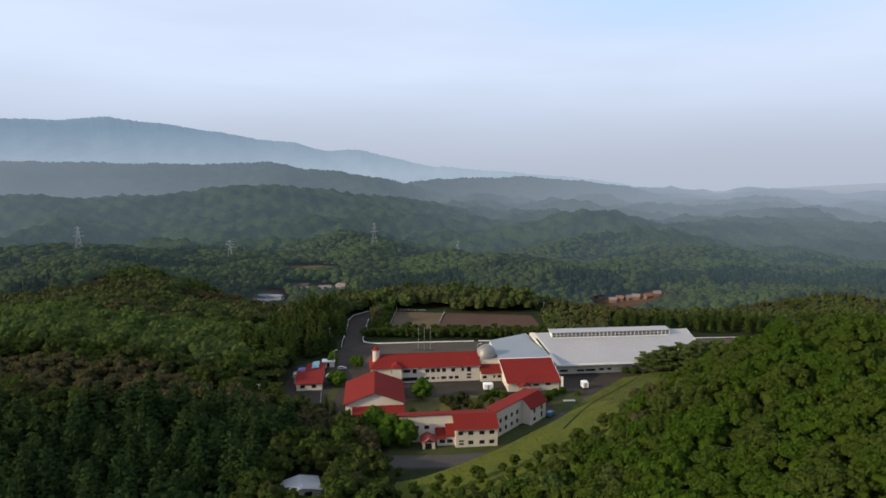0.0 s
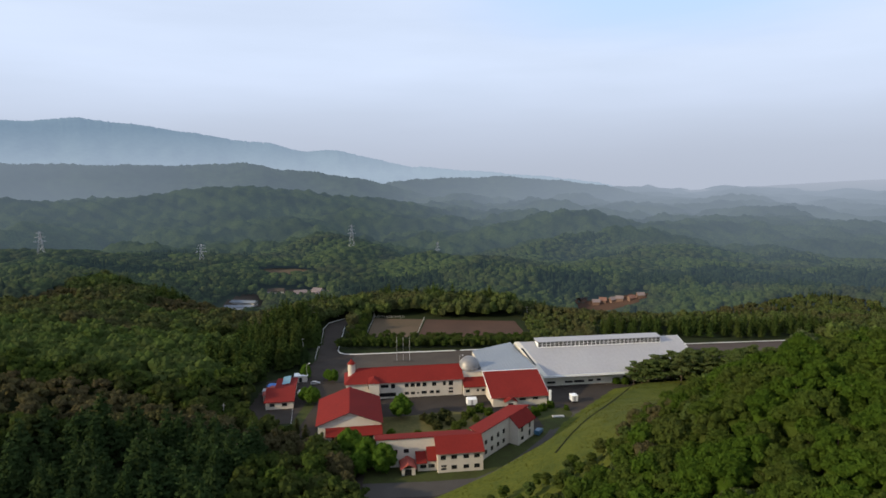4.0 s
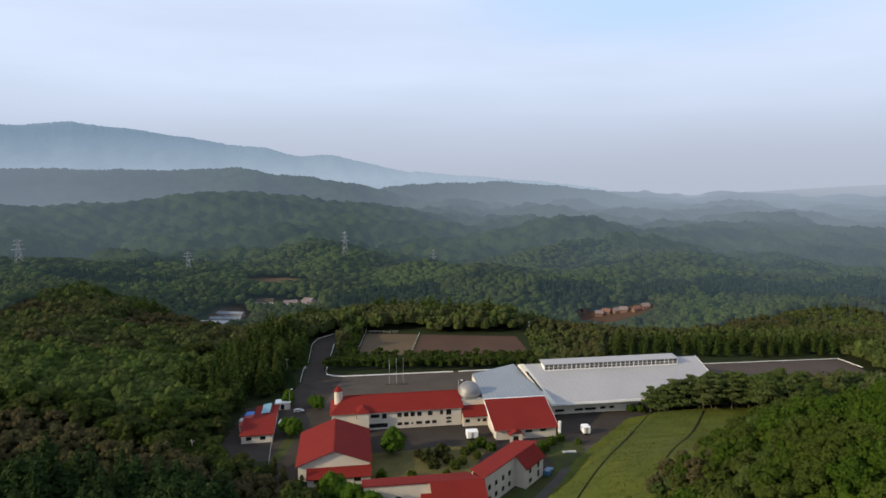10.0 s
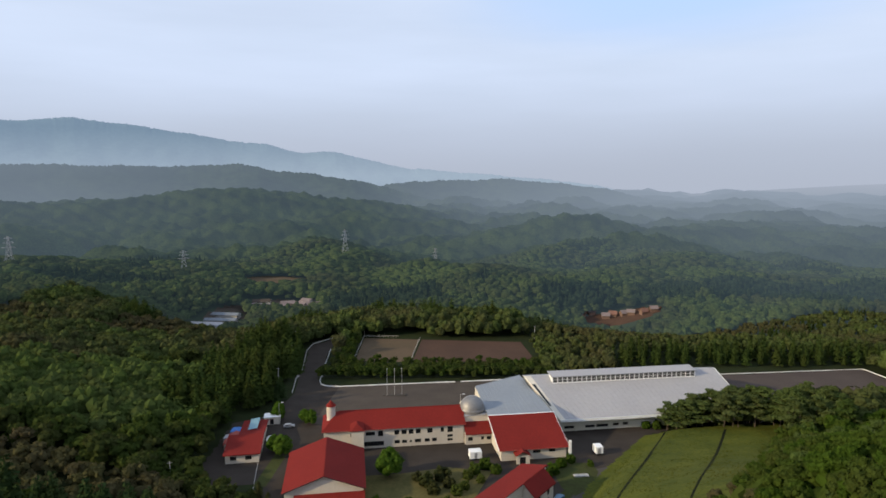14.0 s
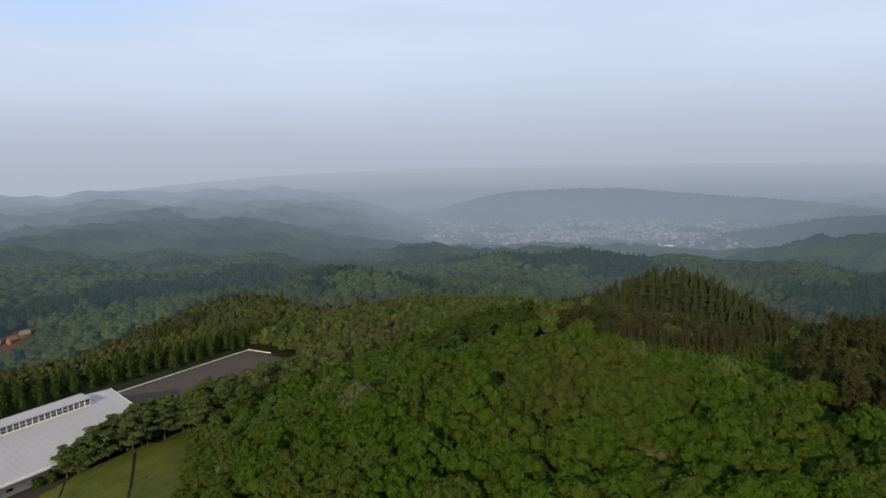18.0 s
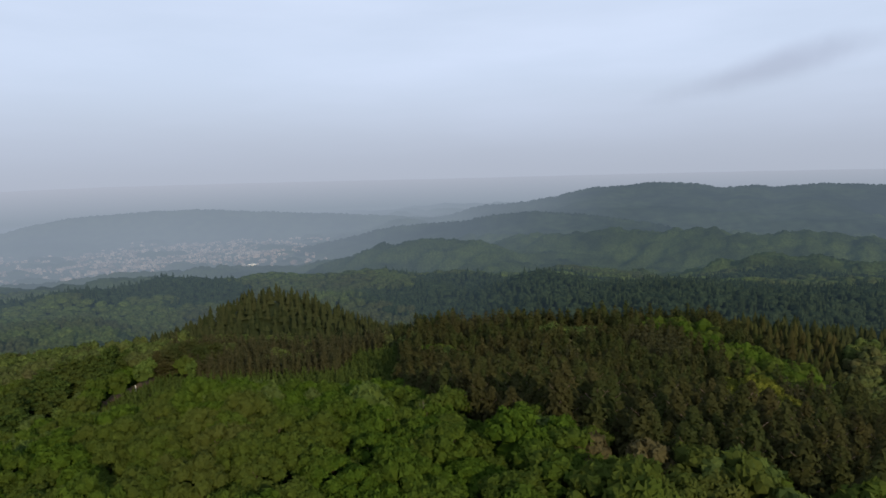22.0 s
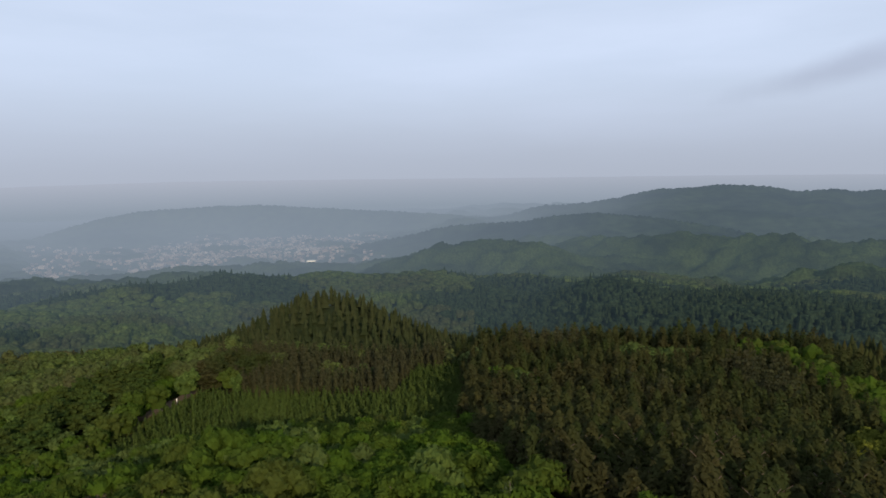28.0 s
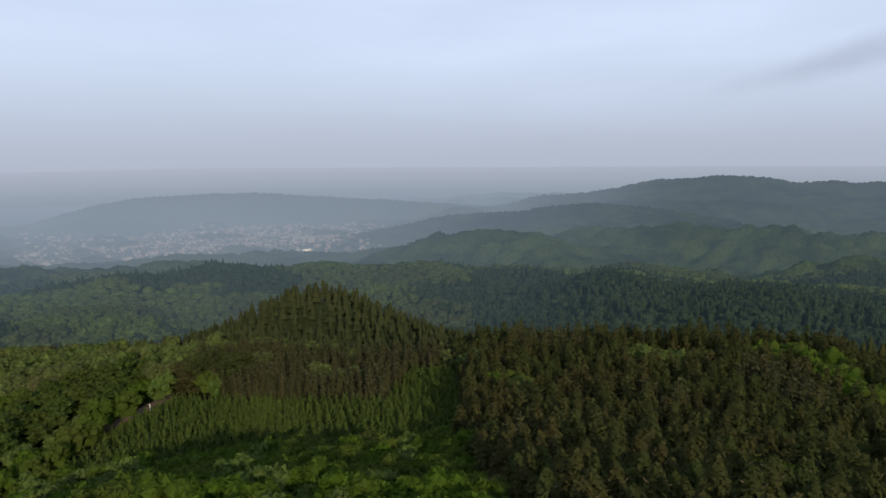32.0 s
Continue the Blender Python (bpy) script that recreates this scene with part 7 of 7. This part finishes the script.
def belt(r0, r1, gap, scale, a0=-46, a1=132):
    """Woods between two distances, with clearings left for what stands there, stretched towards the camera to keep it
    in view.
    """
    g = gap
    p = scatter(rng, -r1, -r1, r1, r1, g) + [CX, CY]
    rr = np.hypot(p[:, 0] - CX, p[:, 1] - CY)
    aa = np.degrees(np.arctan2(p[:, 0] - CX, p[:, 1] - CY))
    inner = (p[:, 0] > -260) & (p[:, 0] < 340) & (p[:, 1] > -240) & (p[:, 1] < 330)
    p = p[(rr > r0) & (rr < r1) & (aa > a0) & (aa < a1) & ~inner]
    x, y = p[:, 0], p[:, 1]
    clear = (bump(x, y, -176, 362, 26, 78) > 0.4) | (bump(x, y, -138, 455, 42, 26) > 0.4) | (bump(x, y, -166, 548, 40, 40) > 0.42) | (bump(x, y, 171, 408, 41, 24) > 0.4) | (bump(x, y, 655, 832, 28, 30) > 0.4)
    p = p[~clear]
    x, y = p[:, 0], p[:, 1]
    return np.stack([x, y, land(x, y) - 0.4, np.full(len(x), scale)], 1)


belts = [(150, 450, 6.3, 0.95, LEAF_FAR, DARK_NEEDLE, LARCH, "distant", ROUND_CROWNS), (450, 640, 6.6, 1.1, BACK_LEAF, BACK_NEEDLE, BACK_LARCH, "backdrop", SMALL_CROWNS), (640, 1010, 6.6, 1.1, BACK_LEAF, BACK_NEEDLE, BACK_LARCH, "backdrop", TINY_CROWNS)]
for r0, r1, gap, s, leaf, needle, twig, name, crowns in belts:
    q = belt(r0, r1, gap, s)
    w = waves(q[:, 0], q[:, 1], 240, 33) + 0.5 * waves(q[:, 0], q[:, 1], 70, 34)
    turn = np.degrees(np.arctan2(q[:, 0] - CX, q[:, 1] - CY))
    far = np.hypot(q[:, 0] - CX, q[:, 1] - CY)
    con = (w > np.where(turn > 40, 0.5, 0.75)) | (bump(q[:, 0], q[:, 1], 432, 14, 70, 80) > 0.2) | ((turn > 86) & (far > 400) & (far < 780) & (w > -1.7)) | ((turn > 16) & (turn < 50) & (np.abs(far - 640) < 70) & (w > -0.6))
    brown = (turn > 86) & (turn < 122) & (far < 440) & (w < 0.6)
    con &= ~brown
    stand(name + "_wood", q[~con & ~brown], crowns, leaf, "far green mixed wood over low hills", "woodland", rng, 0.7, 1.25, True)
    blunt = con & (far > 450) & (rng.rand(len(q)) < 0.5)
    if blunt.any():
        stand(name + "_wood", q[blunt], crowns, needle, "far dark mixed wood over low hills", "woodland", rng, 0.8, 1.15, True)
    con &= ~blunt
    stand(name + "_conifer_wood", q[con], SMALL_SPRUCES, needle, "far dark conifer wood over low hills", "woodland", rng, 0.8, 1.2)
    if brown.any():
        stand(name + "_larch_wood", q[brown], SMALL_SPRUCES, twig, "far brown larch wood on the slope", "woodland", rng, 0.8, 1.1)


# added sheet of low growth that fills dark gaps between the hill's trees
gx, gy = np.meshgrid(np.arange(-10, 200, 1.2), np.arange(-175, 62, 1.2))
ux, uy = gx + rng.uniform(-0.4, 0.4, gx.shape), gy + rng.uniform(-0.4, 0.4, gx.shape)
wood = (~in_school(ux - 3, uy + 2) & ~in_school(ux, uy) & ~in_school(ux, uy + 5) & (kind_of(ux.ravel(), uy.ravel()).reshape(ux.shape) == 0))
uz = land(ux, uy) + 3.4 + 1.3 * waves(ux, uy, 9, 71) + rng.uniform(-1.5, 1.5, ux.shape)
wood &= ~((uy > -75) & (ux < 62))
i = np.arange((gx.shape[0] - 1) * gx.shape[1]).reshape(-1, gx.shape[1])[:, :-1]
i = i[wood[:-1, :-1] & wood[1:, 1:] & wood[1:, :-1] & wood[:-1, 1:]]
k = gx.shape[1]
f = np.concatenate([np.stack([i, i + 1, i + k + 1], -1), np.stack([i, i + k + 1, i + k], -1)])
v = np.stack([ux, uy, uz], -1).reshape(-1, 3)[f].reshape(-1, 3)
tagged(arrays("undergrowth", v, np.arange(len(v)).reshape(-1, 3), LEAF), "leafy green undergrowth sheet filling gaps between the trees of the hill", "undergrowth", kind="stuff")

# added twiggy sheet above the ground, closing dark gaps in the larch wood
lx, ly = np.meshgrid(np.arange(96, 342, 2.0), np.arange(-240, -84, 2.0))
bx, by_ = lx + rng.uniform(-0.7, 0.7, lx.shape), ly + rng.uniform(-0.7, 0.7, lx.shape)
brush = kind_of(bx.ravel(), by_.ravel()).reshape(bx.shape) == 2
bz = land(bx, by_) + 5.2 + 1.4 * waves(bx, by_, 11, 72) + rng.uniform(-1.3, 1.3, bx.shape)
k = lx.shape[1]
i = np.arange((lx.shape[0] - 1) * k).reshape(-1, k)[:, :-1]
i = i[brush[:-1, :-1] & brush[1:, 1:] & brush[1:, :-1] & brush[:-1, 1:]]
f = np.concatenate([np.stack([i, i + 1, i + k + 1], -1), np.stack([i, i + k + 1, i + k], -1)])
v = np.stack([bx, by_, bz], -1).reshape(-1, 3)[f].reshape(-1, 3)
tagged(arrays("larch_undergrowth", v, np.arange(len(v)).reshape(-1, 3), LARCH), "brown twiggy undergrowth sheet filling gaps between the larches", "undergrowth", kind="stuff")

# tufts of longer grass over the bank
tx, ty = rng.uniform(0, 145, 60000), rng.uniform(-40, 84, 60000)
on = (tx > toe(ty)) & (tx < bank_edge(ty) + 2) & (ty < 77 - 0.16 * (tx - 92)) & (waves(tx, ty, 14, 81) + 0.7 * waves(tx, ty, 4, 82) > rng.uniform(-1, 1.2, 60000))
tx, ty = tx[on], ty[on]
v, f = cards(rng, np.stack([tx, ty, land(tx, ty) + 0.1], 1), np.stack([rng.normal(0, 1, len(tx)), rng.normal(0, 1, len(tx)), np.full(len(tx), 1.2)], 1), 0.17)
tagged(arrays("grass_tufts", v, f, foliage("grass_blades", (0.1, 0.115, 0.016), (0.05, 0.07, 0.01), (0.11, 0.095, 0.02), 0.3)), "uneven tufts of longer grass on the bank", "grass", kind="stuff")
